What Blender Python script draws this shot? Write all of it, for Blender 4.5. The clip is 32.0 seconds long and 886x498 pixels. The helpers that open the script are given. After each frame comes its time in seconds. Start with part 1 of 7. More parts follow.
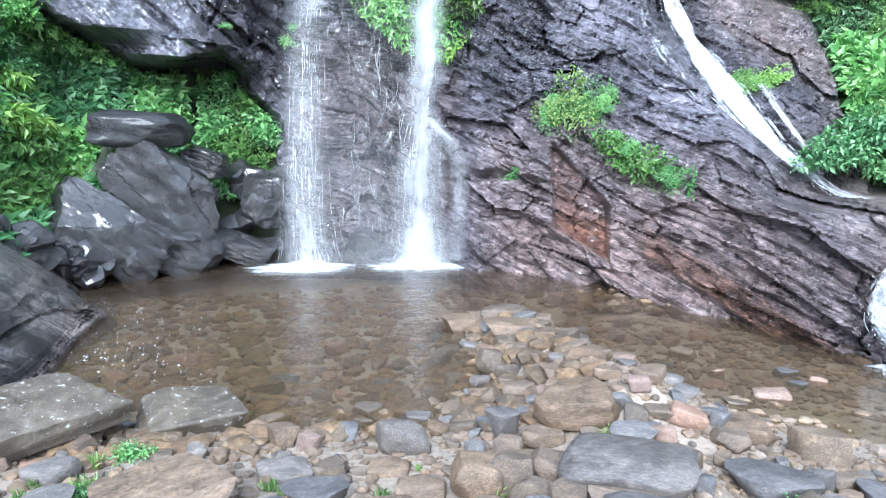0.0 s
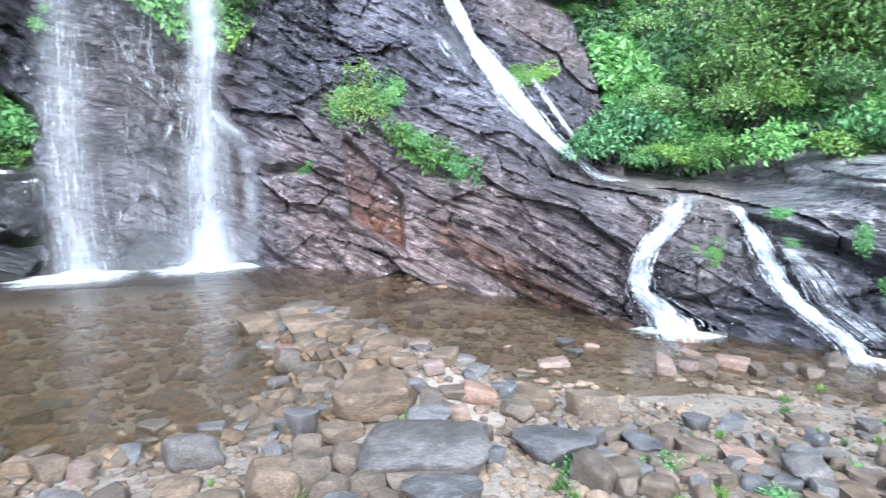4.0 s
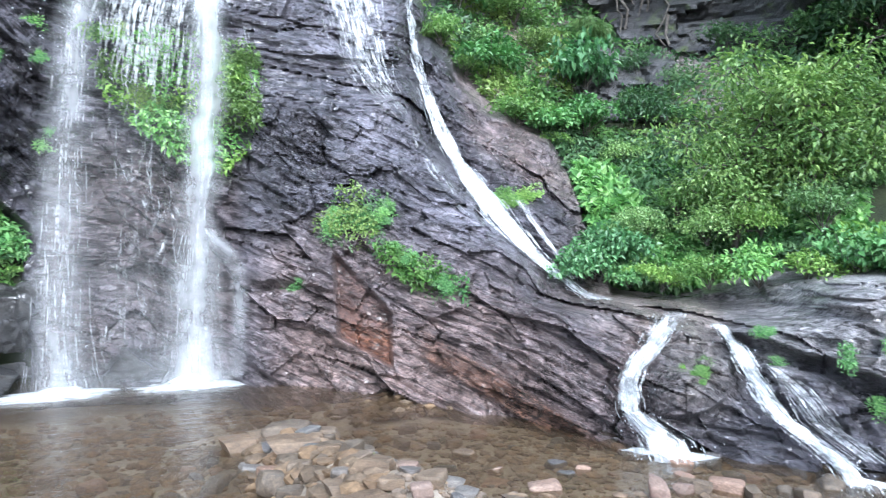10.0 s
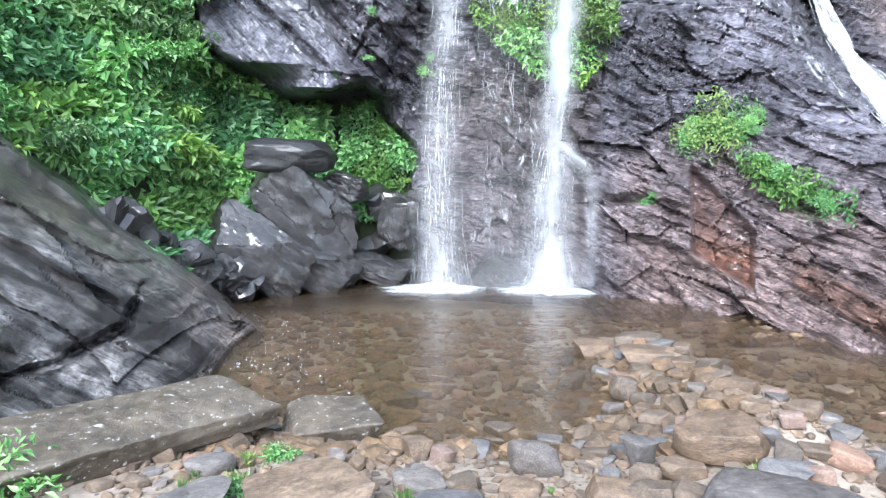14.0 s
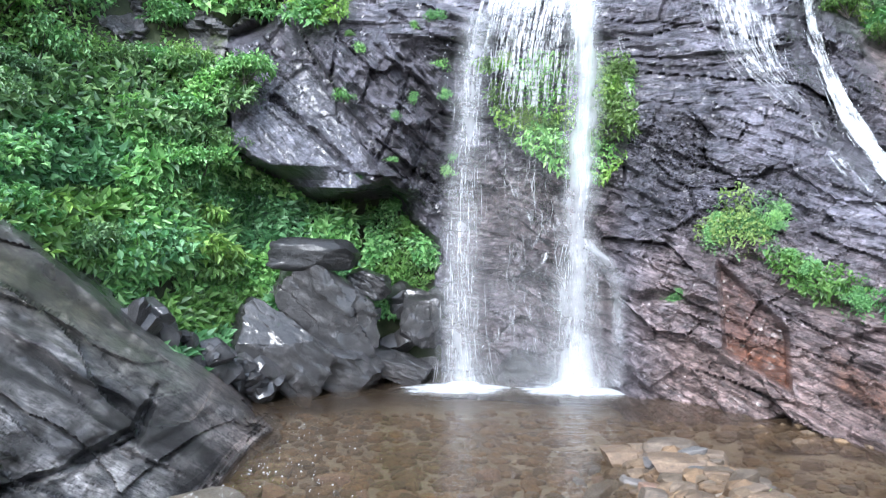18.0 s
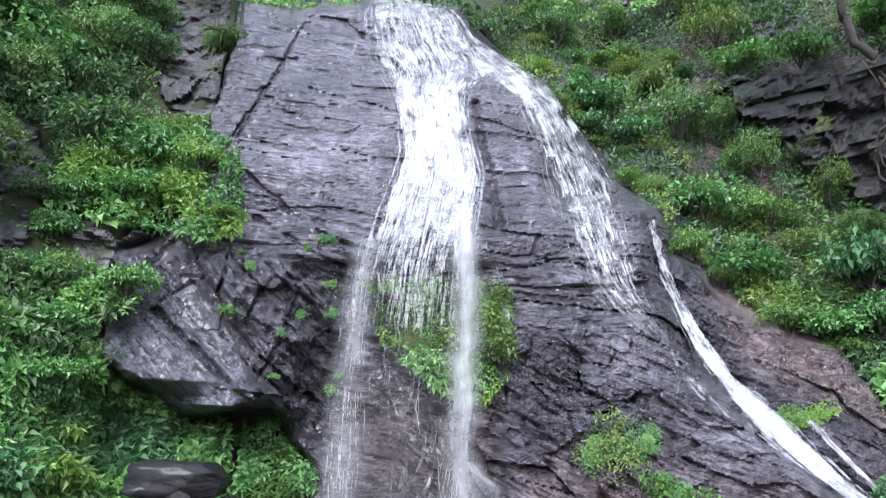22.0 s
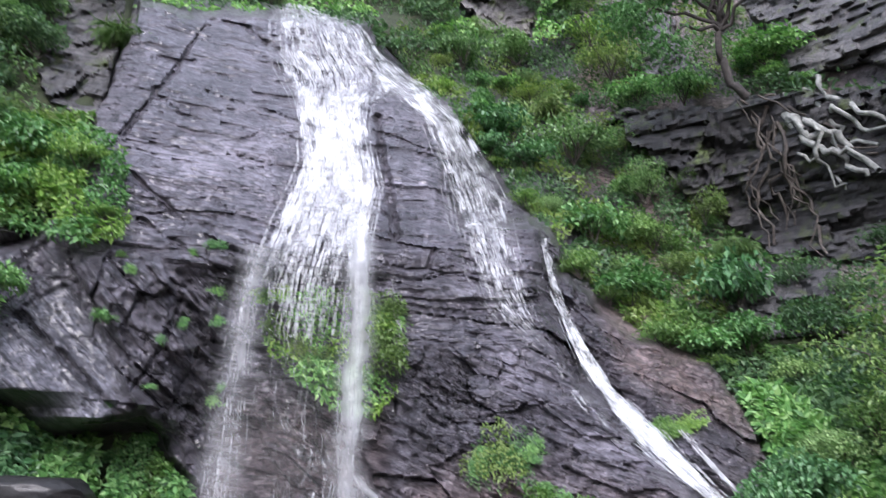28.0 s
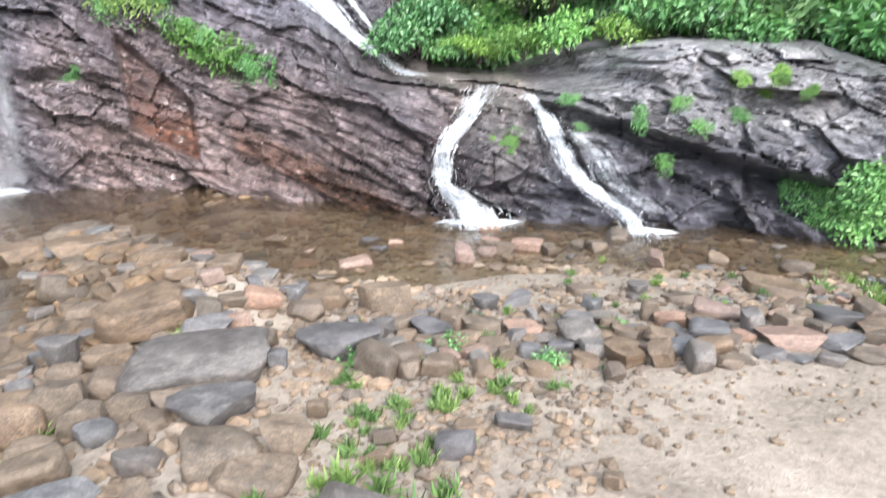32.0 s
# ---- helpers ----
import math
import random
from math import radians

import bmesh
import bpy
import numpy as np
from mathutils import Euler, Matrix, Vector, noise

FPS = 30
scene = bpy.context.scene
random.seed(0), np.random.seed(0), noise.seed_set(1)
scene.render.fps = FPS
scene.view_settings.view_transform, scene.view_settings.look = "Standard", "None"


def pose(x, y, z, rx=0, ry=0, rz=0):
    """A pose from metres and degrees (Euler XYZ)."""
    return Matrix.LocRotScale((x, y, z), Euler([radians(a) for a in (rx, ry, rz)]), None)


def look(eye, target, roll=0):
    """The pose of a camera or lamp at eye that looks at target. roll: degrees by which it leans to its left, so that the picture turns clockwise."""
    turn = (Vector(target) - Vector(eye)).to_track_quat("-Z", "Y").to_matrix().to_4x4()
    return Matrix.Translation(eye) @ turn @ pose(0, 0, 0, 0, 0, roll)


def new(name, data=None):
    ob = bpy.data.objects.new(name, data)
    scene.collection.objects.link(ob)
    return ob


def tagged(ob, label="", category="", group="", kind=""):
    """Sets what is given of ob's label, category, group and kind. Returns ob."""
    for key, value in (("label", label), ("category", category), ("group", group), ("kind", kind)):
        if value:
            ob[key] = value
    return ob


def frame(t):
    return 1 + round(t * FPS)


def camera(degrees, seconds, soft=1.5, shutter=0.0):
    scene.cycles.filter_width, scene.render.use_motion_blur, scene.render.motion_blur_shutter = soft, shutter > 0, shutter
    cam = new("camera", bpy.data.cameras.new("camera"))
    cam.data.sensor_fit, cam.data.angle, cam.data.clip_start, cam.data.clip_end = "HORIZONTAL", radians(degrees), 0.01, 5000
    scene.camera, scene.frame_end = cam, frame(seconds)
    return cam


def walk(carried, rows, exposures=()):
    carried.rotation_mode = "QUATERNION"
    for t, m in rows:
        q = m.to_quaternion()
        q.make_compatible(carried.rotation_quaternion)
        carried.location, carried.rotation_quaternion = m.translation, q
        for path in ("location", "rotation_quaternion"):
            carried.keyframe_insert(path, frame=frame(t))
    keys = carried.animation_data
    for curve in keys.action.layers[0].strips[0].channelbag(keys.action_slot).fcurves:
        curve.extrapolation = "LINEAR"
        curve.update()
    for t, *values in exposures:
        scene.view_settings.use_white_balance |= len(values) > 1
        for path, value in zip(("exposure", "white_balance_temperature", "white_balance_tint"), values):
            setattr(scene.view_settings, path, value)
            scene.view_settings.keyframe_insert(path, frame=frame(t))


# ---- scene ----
# Seconds, place in metres, then yaw to the right, pitch up and lean, in degrees.
CAM_ROWS = [
    (0, -0.140, 0.045, 1.957, 7.45, -9.76, 0.91), (0.5, -0.145, 0.055, 1.945, 6.95, -10.69, 1.23), (1, -0.160, 0.073, 1.939, 5.43, -11.83, 0.99),
    (1.5, -0.155, 0.087, 1.942, 4.37, -11.57, 0.18), (2, -0.136, 0.088, 1.953, 5.04, -10.02, 0.28), (2.5, -0.120, 0.085, 1.954, 7.92, -9.25, 0.41),
    (3, -0.094, 0.079, 1.954, 11.75, -9.19, 0.31), (3.5, -0.069, 0.057, 1.955, 17.38, -9.62, 0.53), (4, -0.033, 0.061, 1.949, 24.20, -10.14, 0.42),
    (4.5, -0.015, 0.042, 1.952, 30.19, -10.71, 0.37), (6.5, 0.039, -0.010, 1.935, 50.37, -9.11, -0.78), (7, 0.025, -0.017, 1.938, 47.58, -6.19, -0.54),
    (7.5, 0.003, -0.016, 1.950, 43.51, -5.03, -0.31), (8, -0.012, -0.025, 1.948, 39.54, -3.95, -0.39), (8.5, -0.026, -0.014, 1.952, 36.54, -2.19, 0.05),
    (9, -0.049, -0.009, 1.947, 31.96, -1.48, 0.33), (9.5, -0.054, -0.005, 1.953, 28.38, -1.26, 0.11), (10, -0.078, -0.004, 1.963, 25.19, -0.18, 0.74),
    (10.5, -0.102, -0.014, 1.965, 21.40, 1.18, 1.33), (11, -0.133, -0.036, 1.973, 17.09, 2.68, 1.82), (11.5, -0.157, -0.029, 1.967, 12.70, 2.88, 1.57),
    (12, -0.173, -0.017, 1.968, 7.65, 2.19, 1.18), (12.5, -0.180, -0.012, 1.948, 3.54, 0.68, 0.90), (13, -0.186, -0.004, 1.936, 0.34, -1.80, 0.85),
    (13.5, -0.207, -0.005, 1.905, -2.42, -5.71, 1.10), (14, -0.200, -0.006, 1.920, -3.45, -7.63, 0.48), (14.5, -0.195, 0.004, 1.915, -4.80, -8.73, 0.17),
    (16.5, -0.093, 0.093, 1.929, -7.13, -7.73, -0.34), (17, -0.116, 0.072, 1.925, -7.27, -5.22, 0.41), (17.5, -0.081, 0.078, 1.959, -6.95, -2.21, 0.02),
    (18, -0.084, 0.084, 1.984, -6.12, 0.27, 0.01), (18.5, -0.032, 0.088, 2.006, -4.88, 2.45, 0.32), (19, 0.013, 0.099, 2.017, -3.46, 4.64, 0.18),
    (19.5, 0.046, 0.064, 2.008, -1.87, 7.20, 0.06), (20, 0.063, 0.044, 1.995, -0.03, 9.68, 0.46), (20.5, 0.070, 0.012, 1.981, 1.42, 11.79, 0.42),
    (21, 0.036, -0.004, 1.969, 2.24, 13.80, 0.36), (21.5, 0.015, -0.011, 1.966, 2.64, 16.28, 0.19), (22, 0.019, -0.020, 1.977, 3.11, 18.78, 0.02),
    (22.5, 0.021, -0.036, 1.975, 3.79, 20.95, 0.01), (23, 0.039, -0.064, 1.956, 3.98, 22.14, -0.29), (23.5, 0.050, -0.069, 1.957, 4.53, 23.50, -0.73),
    (24, 0.046, -0.085, 1.944, 4.02, 25.03, -0.52), (24.5, 0.058, -0.080, 1.940, 3.98, 25.86, -0.69), (26.5, 0.125, -0.011, 1.863, 4.66, 25.27, -0.15),
    (27, 0.146, 0.013, 1.847, 5.67, 24.05, -0.30), (27.5, 0.166, 0.017, 1.841, 7.15, 23.25, -0.84), (28, 0.203, 0.039, 1.812, 11.64, 20.64, -1.02),
    (28.5, 0.223, 0.062, 1.802, 14.96, 15.54, -1.04), (29, 0.232, 0.099, 1.796, 19.33, 10.77, -1.49), (29.5, 0.287, 0.110, 1.829, 23.52, 5.87, -2.58),
    (30, 0.281, 0.070, 1.846, 28.91, 1.55, -2.29), (30.5, 0.327, 0.023, 1.869, 35.26, -2.73, -1.52), (31, 0.346, 0.026, 1.861, 39.86, -5.70, -1.57),
    (31.5, 0.354, 0.045, 1.812, 40.68, -10.71, -0.97), (32, 0.352, 0.050, 1.775, 38.39, -17.58, -0.77),
]
cam = camera(66.85, 32.0, soft=1.05, shutter=0.4)
walk(cam, [(t, pose(x, y, z, 90 + p, 0, -w) @ pose(0, 0, 0, 0, 0, r)) for t, x, y, z, w, p, r in CAM_ROWS],
     exposures=[(0.0, 2.25, 5400, 7), (1.0, 2.41, 5400, 7), (2.0, 2.50, 5400, 7), (3.0, 2.28, 5450, 8), (4.5, 2.18, 5450, 8), (7.0, 2.2, 5600, 7), (8.0, 2.33, 5600, 7), (9.0, 2.1, 5600, 7), (11.0, 2.06, 5650, 9), (12.0, 2.18, 5700, 10), (13.0, 1.78, 5700, 10), (14.0, 2.27, 5750, 10), (14.5, 2.3, 5750, 10), (17.0, 2.48, 5750, 10), (18.0, 2.10, 5750, 10), (20.0, 1.72, 5800, 14), (23.0, 1.40, 5950, 19), (27.0, 1.33, 6050, 20), (29.0, 1.34, 6150, 19), (31.0, 2.25, 6300, 13), (32.0, 2.16, 6300, 11)])

# ---- daylight: overcast, brightest overhead and behind ----
world = bpy.data.worlds.new("overcast_sky")
scene.world = world
world.use_nodes = True
wn = world.node_tree.nodes
wl = world.node_tree.links
sky = wn.new("ShaderNodeTexSky")
sky.sky_type = 'NISHITA'
sky.sun_disc = False
sky.sun_elevation = radians(36)
sky.sun_rotation = radians(194)
sky.air_density, sky.dust_density, sky.ozone_density = 1.0, 3.0, 1.0
soften = wn.new("ShaderNodeMixRGB")
soften.inputs[0].default_value = 0.65
soften.inputs[2].default_value = (8.6, 9.5, 10.8, 1)
wl.new(sky.outputs[0], soften.inputs[1])
wl.new(soften.outputs[0], wn["Background"].inputs[0])
wn["Background"].inputs[1].default_value = 0.11

sun_data = bpy.data.lights.new("sun", 'SUN')
sun_data.energy = 1.5
sun_data.angle = radians(25)
sun_data.color = (1.0, 0.98, 0.95)
sun = new("sun", sun_data)
sun.matrix_world = look((-5, -20, 21), (2, 8, 0))

# ---- numeric helpers ----
EYE = 1.9


def hash01(i, j=0, k=0, seed=0):
    i, j, k = np.atleast_1d(i), np.atleast_1d(j), np.atleast_1d(k)
    n = (np.asarray(i).astype(np.int64) * 374761393 + np.asarray(j).astype(np.int64) * 668265263
         + np.asarray(k).astype(np.int64) * 2147483647 + seed * 1274126177) & 0xFFFFFFFF
    n = ((n ^ (n >> 13)) * 1274126177) & 0xFFFFFFFF
    n = ((n ^ (n >> 16)) * 2246822519) & 0xFFFFFFFF
    return ((n ^ (n >> 15)) & 0xFFFFFF) / float(0xFFFFFF)


def vnoise(x, y, z, seed=0):
    xi, yi, zi = np.floor(x), np.floor(y), np.floor(z)
    fx, fy, fz = x - xi, y - yi, z - zi
    fx, fy, fz = fx * fx * (3 - 2 * fx), fy * fy * (3 - 2 * fy), fz * fz * (3 - 2 * fz)
    out = 0
    for a in (0, 1):
        for b in (0, 1):
            for c in (0, 1):
                w = (fx if a else 1 - fx) * (fy if b else 1 - fy) * (fz if c else 1 - fz)
                out = out + w * hash01(xi + a, yi + b, zi + c, seed)
    return out


def fbm(x, y, z, octaves=4, seed=0):
    x, y, z = np.broadcast_arrays(np.asarray(x, float), y, z)
    shape = x.shape
    x, y, z = np.atleast_1d(x), np.atleast_1d(y), np.atleast_1d(z)
    total, amp = 0, 0.5
    for o in range(octaves):
        total = total + amp * (vnoise(x * 2 ** o, y * 2 ** o, z * 2 ** o, seed + o) - 0.5)
        amp *= 0.5
    return total.reshape(shape)


def sstep(a, b, x):
    t = np.clip((x - a) / (b - a), 0, 1)
    return t * t * (3 - 2 * t)


def mesh_from(name, verts, faces, smooth=False):
    me = bpy.data.meshes.new(name)
    verts, faces = np.asarray(verts, np.float32), np.asarray(faces, np.int32)
    nv, nf, k = len(verts), len(faces), faces.shape[1]
    me.vertices.add(nv)
    me.vertices.foreach_set("co", verts.ravel())
    me.loops.add(nf * k)
    me.loops.foreach_set("vertex_index", faces.ravel())
    me.polygons.add(nf)
    me.polygons.foreach_set("loop_start", np.arange(0, nf * k, k, dtype=np.int32))
    me.polygons.foreach_set("use_smooth", np.full(nf, smooth))
    me.update(calc_edges=True)
    return me


def grid_faces(nu, nv):
    i = np.arange(nu * nv).reshape(nu, nv)
    return np.stack([i[:-1, :-1], i[1:, :-1], i[1:, 1:], i[:-1, 1:]], -1).reshape(-1, 4)


def set_uv(me, uv):
    layer = me.uv_layers.new(name="flow")
    idx = np.zeros(len(me.loops), np.int32)
    me.loops.foreach_get("vertex_index", idx)
    layer.data.foreach_set("uv", np.asarray(uv, np.float32)[idx].ravel())


def set_tint(me, rgb):
    layer = me.color_attributes.new("tint", 'FLOAT_COLOR', 'POINT')
    layer.data.foreach_set("color", np.concatenate([rgb, np.ones((len(rgb), 1))], 1).astype(np.float32).ravel())


def place(az, el, r):
    """A point at a bearing, a slope and a level distance from the valley floor's middle."""
    a, e = np.radians(az), np.radians(el)
    return np.stack([r * np.sin(a), r * np.cos(a), EYE + r * np.tan(e)], -1)


def part(name, me, material, parent, label="", kind=""):
    ob = new(name, me)
    ob.parent = parent
    if material and not me.materials:
        me.materials.append(material)
    return tagged(ob, label, kind=kind)


def thing(name, label, category, group="", kind="", at=(0, 0, 0)):
    ob = new(name)
    ob.location = at
    ob.empty_display_size = 0.1
    return tagged(ob, label, category, group, kind)


# ---- materials ----
def base_material(name):
    m = bpy.data.materials.new(name)
    m.use_nodes = True
    nt = m.node_tree
    return m, nt.nodes, nt.links, nt.nodes["Principled BSDF"]


def ramp(nodes, stops):
    r = nodes.new("ShaderNodeValToRGB")
    e = r.color_ramp.elements
    while len(e) < len(stops):
        e.new(0.5)
    for el, (p, c) in zip(e, stops):
        el.position, el.color = p, (*c, 1) if len(c) == 3 else c
    return r


def noise_node(nodes, links, vec, scale, detail=6, rough=0.6, stretch=None):
    n = nodes.new("ShaderNodeTexNoise")
    n.inputs["Scale"].default_value = scale
    n.inputs["Detail"].default_value = detail
    n.inputs["Roughness"].default_value = rough
    if stretch:
        mp = nodes.new("ShaderNodeMapping")
        mp.inputs["Scale"].default_value = stretch
        links.new(vec, mp.inputs[0])
        vec = mp.outputs[0]
    links.new(vec, n.inputs["Vector"])
    return n


def mix_rgb(nodes, links, mode, fac, a, b):
    n = nodes.new("ShaderNodeMixRGB")
    n.blend_type = mode
    for sock, v in zip(n.inputs, (fac, a, b)):
        if hasattr(v, "is_output"):
            links.new(v, sock)
        elif isinstance(v, tuple):
            sock.default_value = (*v, 1)
        else:
            sock.default_value = v
    return n.outputs[0]


def rock_material(name, dark, mid, light, rough=(0.32, 0.7), tinted=False, moss=0.0, bump=0.5, wet=0.0, scale=1.0, per_object=False, speckle=0.0, island=False):
    m, n, l, b = base_material(name)
    geo = n.new("ShaderNodeNewGeometry")
    tc = n.new("ShaderNodeTexCoord")
    vec = tc.outputs["Object"] if per_object else geo.outputs["Position"]
    if per_object:
        info = n.new("ShaderNodeObjectInfo")
        add = n.new("ShaderNodeVectorMath")
        add.operation = 'MULTIPLY_ADD'
        l.new(info.outputs["Random"], add.inputs[0])
        add.inputs[1].default_value = (37, 91, 53)
        l.new(vec, add.inputs[2])
        vec = add.outputs[0]
    big = noise_node(n, l, vec, 0.55 * scale, 5, 0.62)
    fine = noise_node(n, l, vec, 7.0 * scale, 8, 0.7)
    grain = noise_node(n, l, vec, 60.0 * scale, 4, 0.7)
    if tinted:
        bed = n.new("ShaderNodeUVMap")
        bed.uv_map = "flow"
        streak = noise_node(n, l, bed.outputs[0], 1.0, 8, 0.72, (3.2, 9.0, 1.0))
        fine = noise_node(n, l, vec, 9.0, 9, 0.78, (1.0, 1.0, 1.7))
    else:
        streak = noise_node(n, l, vec, 2.4 * scale, 7, 0.7)
    r1 = ramp(n, [(0.34, dark), (0.5, mid), (0.66, light)])
    l.new(fine.outputs[0], r1.inputs[0])
    r2 = ramp(n, [(0.32, dark), (0.52, mid), (0.7, light)])
    l.new(big.outputs[0], r2.inputs[0])
    col = mix_rgb(n, l, 'MIX', 0.5, r1.outputs[0], r2.outputs[0])
    r3 = ramp(n, [(0.36, (0.42, 0.42, 0.44)), (0.5, (0.9, 0.9, 0.9)), (0.64, (1.55, 1.52, 1.5))])
    l.new(streak.outputs[0], r3.inputs[0])
    col = mix_rgb(n, l, 'MULTIPLY', 0.6 if tinted else 0.55, col, r3.outputs[0])
    seams = []
    if tinted:
        att = n.new("ShaderNodeVertexColor")
        att.layer_name = "tint"
        col = mix_rgb(n, l, 'MULTIPLY', 1.0, col, att.outputs[0])
        for stretch, half, depth in (((0.9, 7.0, 1.0), 0.02, 0.16), ((3.0, 26.0, 1.0), 0.03, 0.34), ((5.0, 1.6, 1.0), 0.012, 0.3)):
            seam = noise_node(n, l, bed.outputs[0], 1.0, 5, 0.6, stretch)
            rs = ramp(n, [(0.5 - half, (1, 1, 1)), (0.498, (depth,) * 3), (0.502, (depth,) * 3), (0.5 + half, (1, 1, 1))])
            l.new(seam.outputs[0], rs.inputs[0])
            col = mix_rgb(n, l, 'MULTIPLY', 0.85, col, rs.outputs[0])
            seams.append(rs.outputs[0])
    if per_object:
        hue = ramp(n, [(0.0, (0.75, 0.75, 0.76)), (0.3, (0.95, 0.9, 0.84)), (0.55, (1.15, 1.0, 0.86)), (0.75, (1.08, 1.0, 0.92)), (1.0, (0.85, 0.82, 0.82))])
        l.new(info.outputs["Random"], hue.inputs[0])
        col = mix_rgb(n, l, 'MULTIPLY', 1.0, col, hue.outputs[0])
    if island:
        hue = ramp(n, [(0.0, (0.6, 0.6, 0.62)), (0.3, (1.0, 0.84, 0.7)), (0.6, (1.12, 0.97, 0.8)), (0.8, (0.85, 0.8, 0.8)), (1.0, (1.25, 1.18, 1.1))])
        l.new(geo.outputs["Random Per Island"], hue.inputs[0])
        col = mix_rgb(n, l, 'MULTIPLY', 1.0, col, hue.outputs[0])
    if speckle:
        sp = noise_node(n, l, vec, 26.0, 3, 0.6)
        rs = ramp(n, [(0.62, (0, 0, 0)), (0.68, (1, 1, 1))])
        l.new(sp.outputs[0], rs.inputs[0])
        sc = mix_rgb(n, l, 'MULTIPLY', 1.0, rs.outputs[0], (speckle, speckle, speckle))
        col = mix_rgb(n, l, 'MIX', sc, col, (0.55, 0.55, 0.52))
    if moss:
        mn = noise_node(n, l, vec, 1.7, 7, 0.7)
        rm = ramp(n, [(0.6 - 0.2 * moss, (0, 0, 0)), (0.72 - 0.2 * moss, (1, 1, 1))])
        l.new(mn.outputs[0], rm.inputs[0])
        col = mix_rgb(n, l, 'MIX', rm.outputs[0], col, (0.06, 0.085, 0.02))
    l.new(col, b.inputs["Base Color"])
    rr = ramp(n, [(0.35, (rough[0],) * 3), (0.65, (rough[1],) * 3)])
    l.new(big.outputs[0], rr.inputs[0])
    l.new(rr.outputs[0], b.inputs["Roughness"])
    b.inputs["Coat Weight"].default_value = wet
    b.inputs["Coat Roughness"].default_value = 0.16
    bp = n.new("ShaderNodeBump")
    bp.inputs["Strength"].default_value = bump
    bp.inputs["Distance"].default_value = 0.05
    hsum = mix_rgb(n, l, 'ADD', 0.35, fine.outputs[0], grain.outputs[0])
    hsum = mix_rgb(n, l, 'ADD', 0.7, hsum, streak.outputs[0])
    for s in seams:
        hsum = mix_rgb(n, l, 'ADD', 0.4, hsum, s)
    l.new(hsum, bp.inputs["Height"])
    l.new(bp.outputs[0], b.inputs["Normal"])
    return m


def leaf_material(name, cols, rough=0.42, sheen=0.42):
    m, n, l, b = base_material(name)
    geo = n.new("ShaderNodeNewGeometry")
    info = n.new("ShaderNodeObjectInfo")
    r = ramp(n, [(i / (len(cols) - 1), c) for i, c in enumerate(cols)])
    l.new(geo.outputs["Random Per Island"], r.inputs[0])
    tone = ramp(n, [(0.0, (0.6, 0.72, 0.64)), (0.45, (1.1, 1.14, 1.1)), (1.0, (1.4, 1.34, 1.08))])
    l.new(info.outputs["Random"], tone.inputs[0])
    col = mix_rgb(n, l, 'MULTIPLY', 1.0, r.outputs[0], tone.outputs[0])
    l.new(col, b.inputs["Base Color"])
    b.inputs["Roughness"].default_value = rough
    b.inputs["Specular IOR Level"].default_value = sheen
    tr = n.new("ShaderNodeBsdfTranslucent")
    bright = mix_rgb(n, l, 'MULTIPLY', 1.0, col, (1.15, 1.45, 0.75))
    l.new(bright, tr.inputs[0])
    mx = n.new("ShaderNodeMixShader")
    mx.inputs[0].default_value = 0.26
    l.new(b.outputs[0], mx.inputs[1])
    l.new(tr.outputs[0], mx.inputs[2])
    l.new(mx.outputs[0], n["Material Output"].inputs[0])
    return m


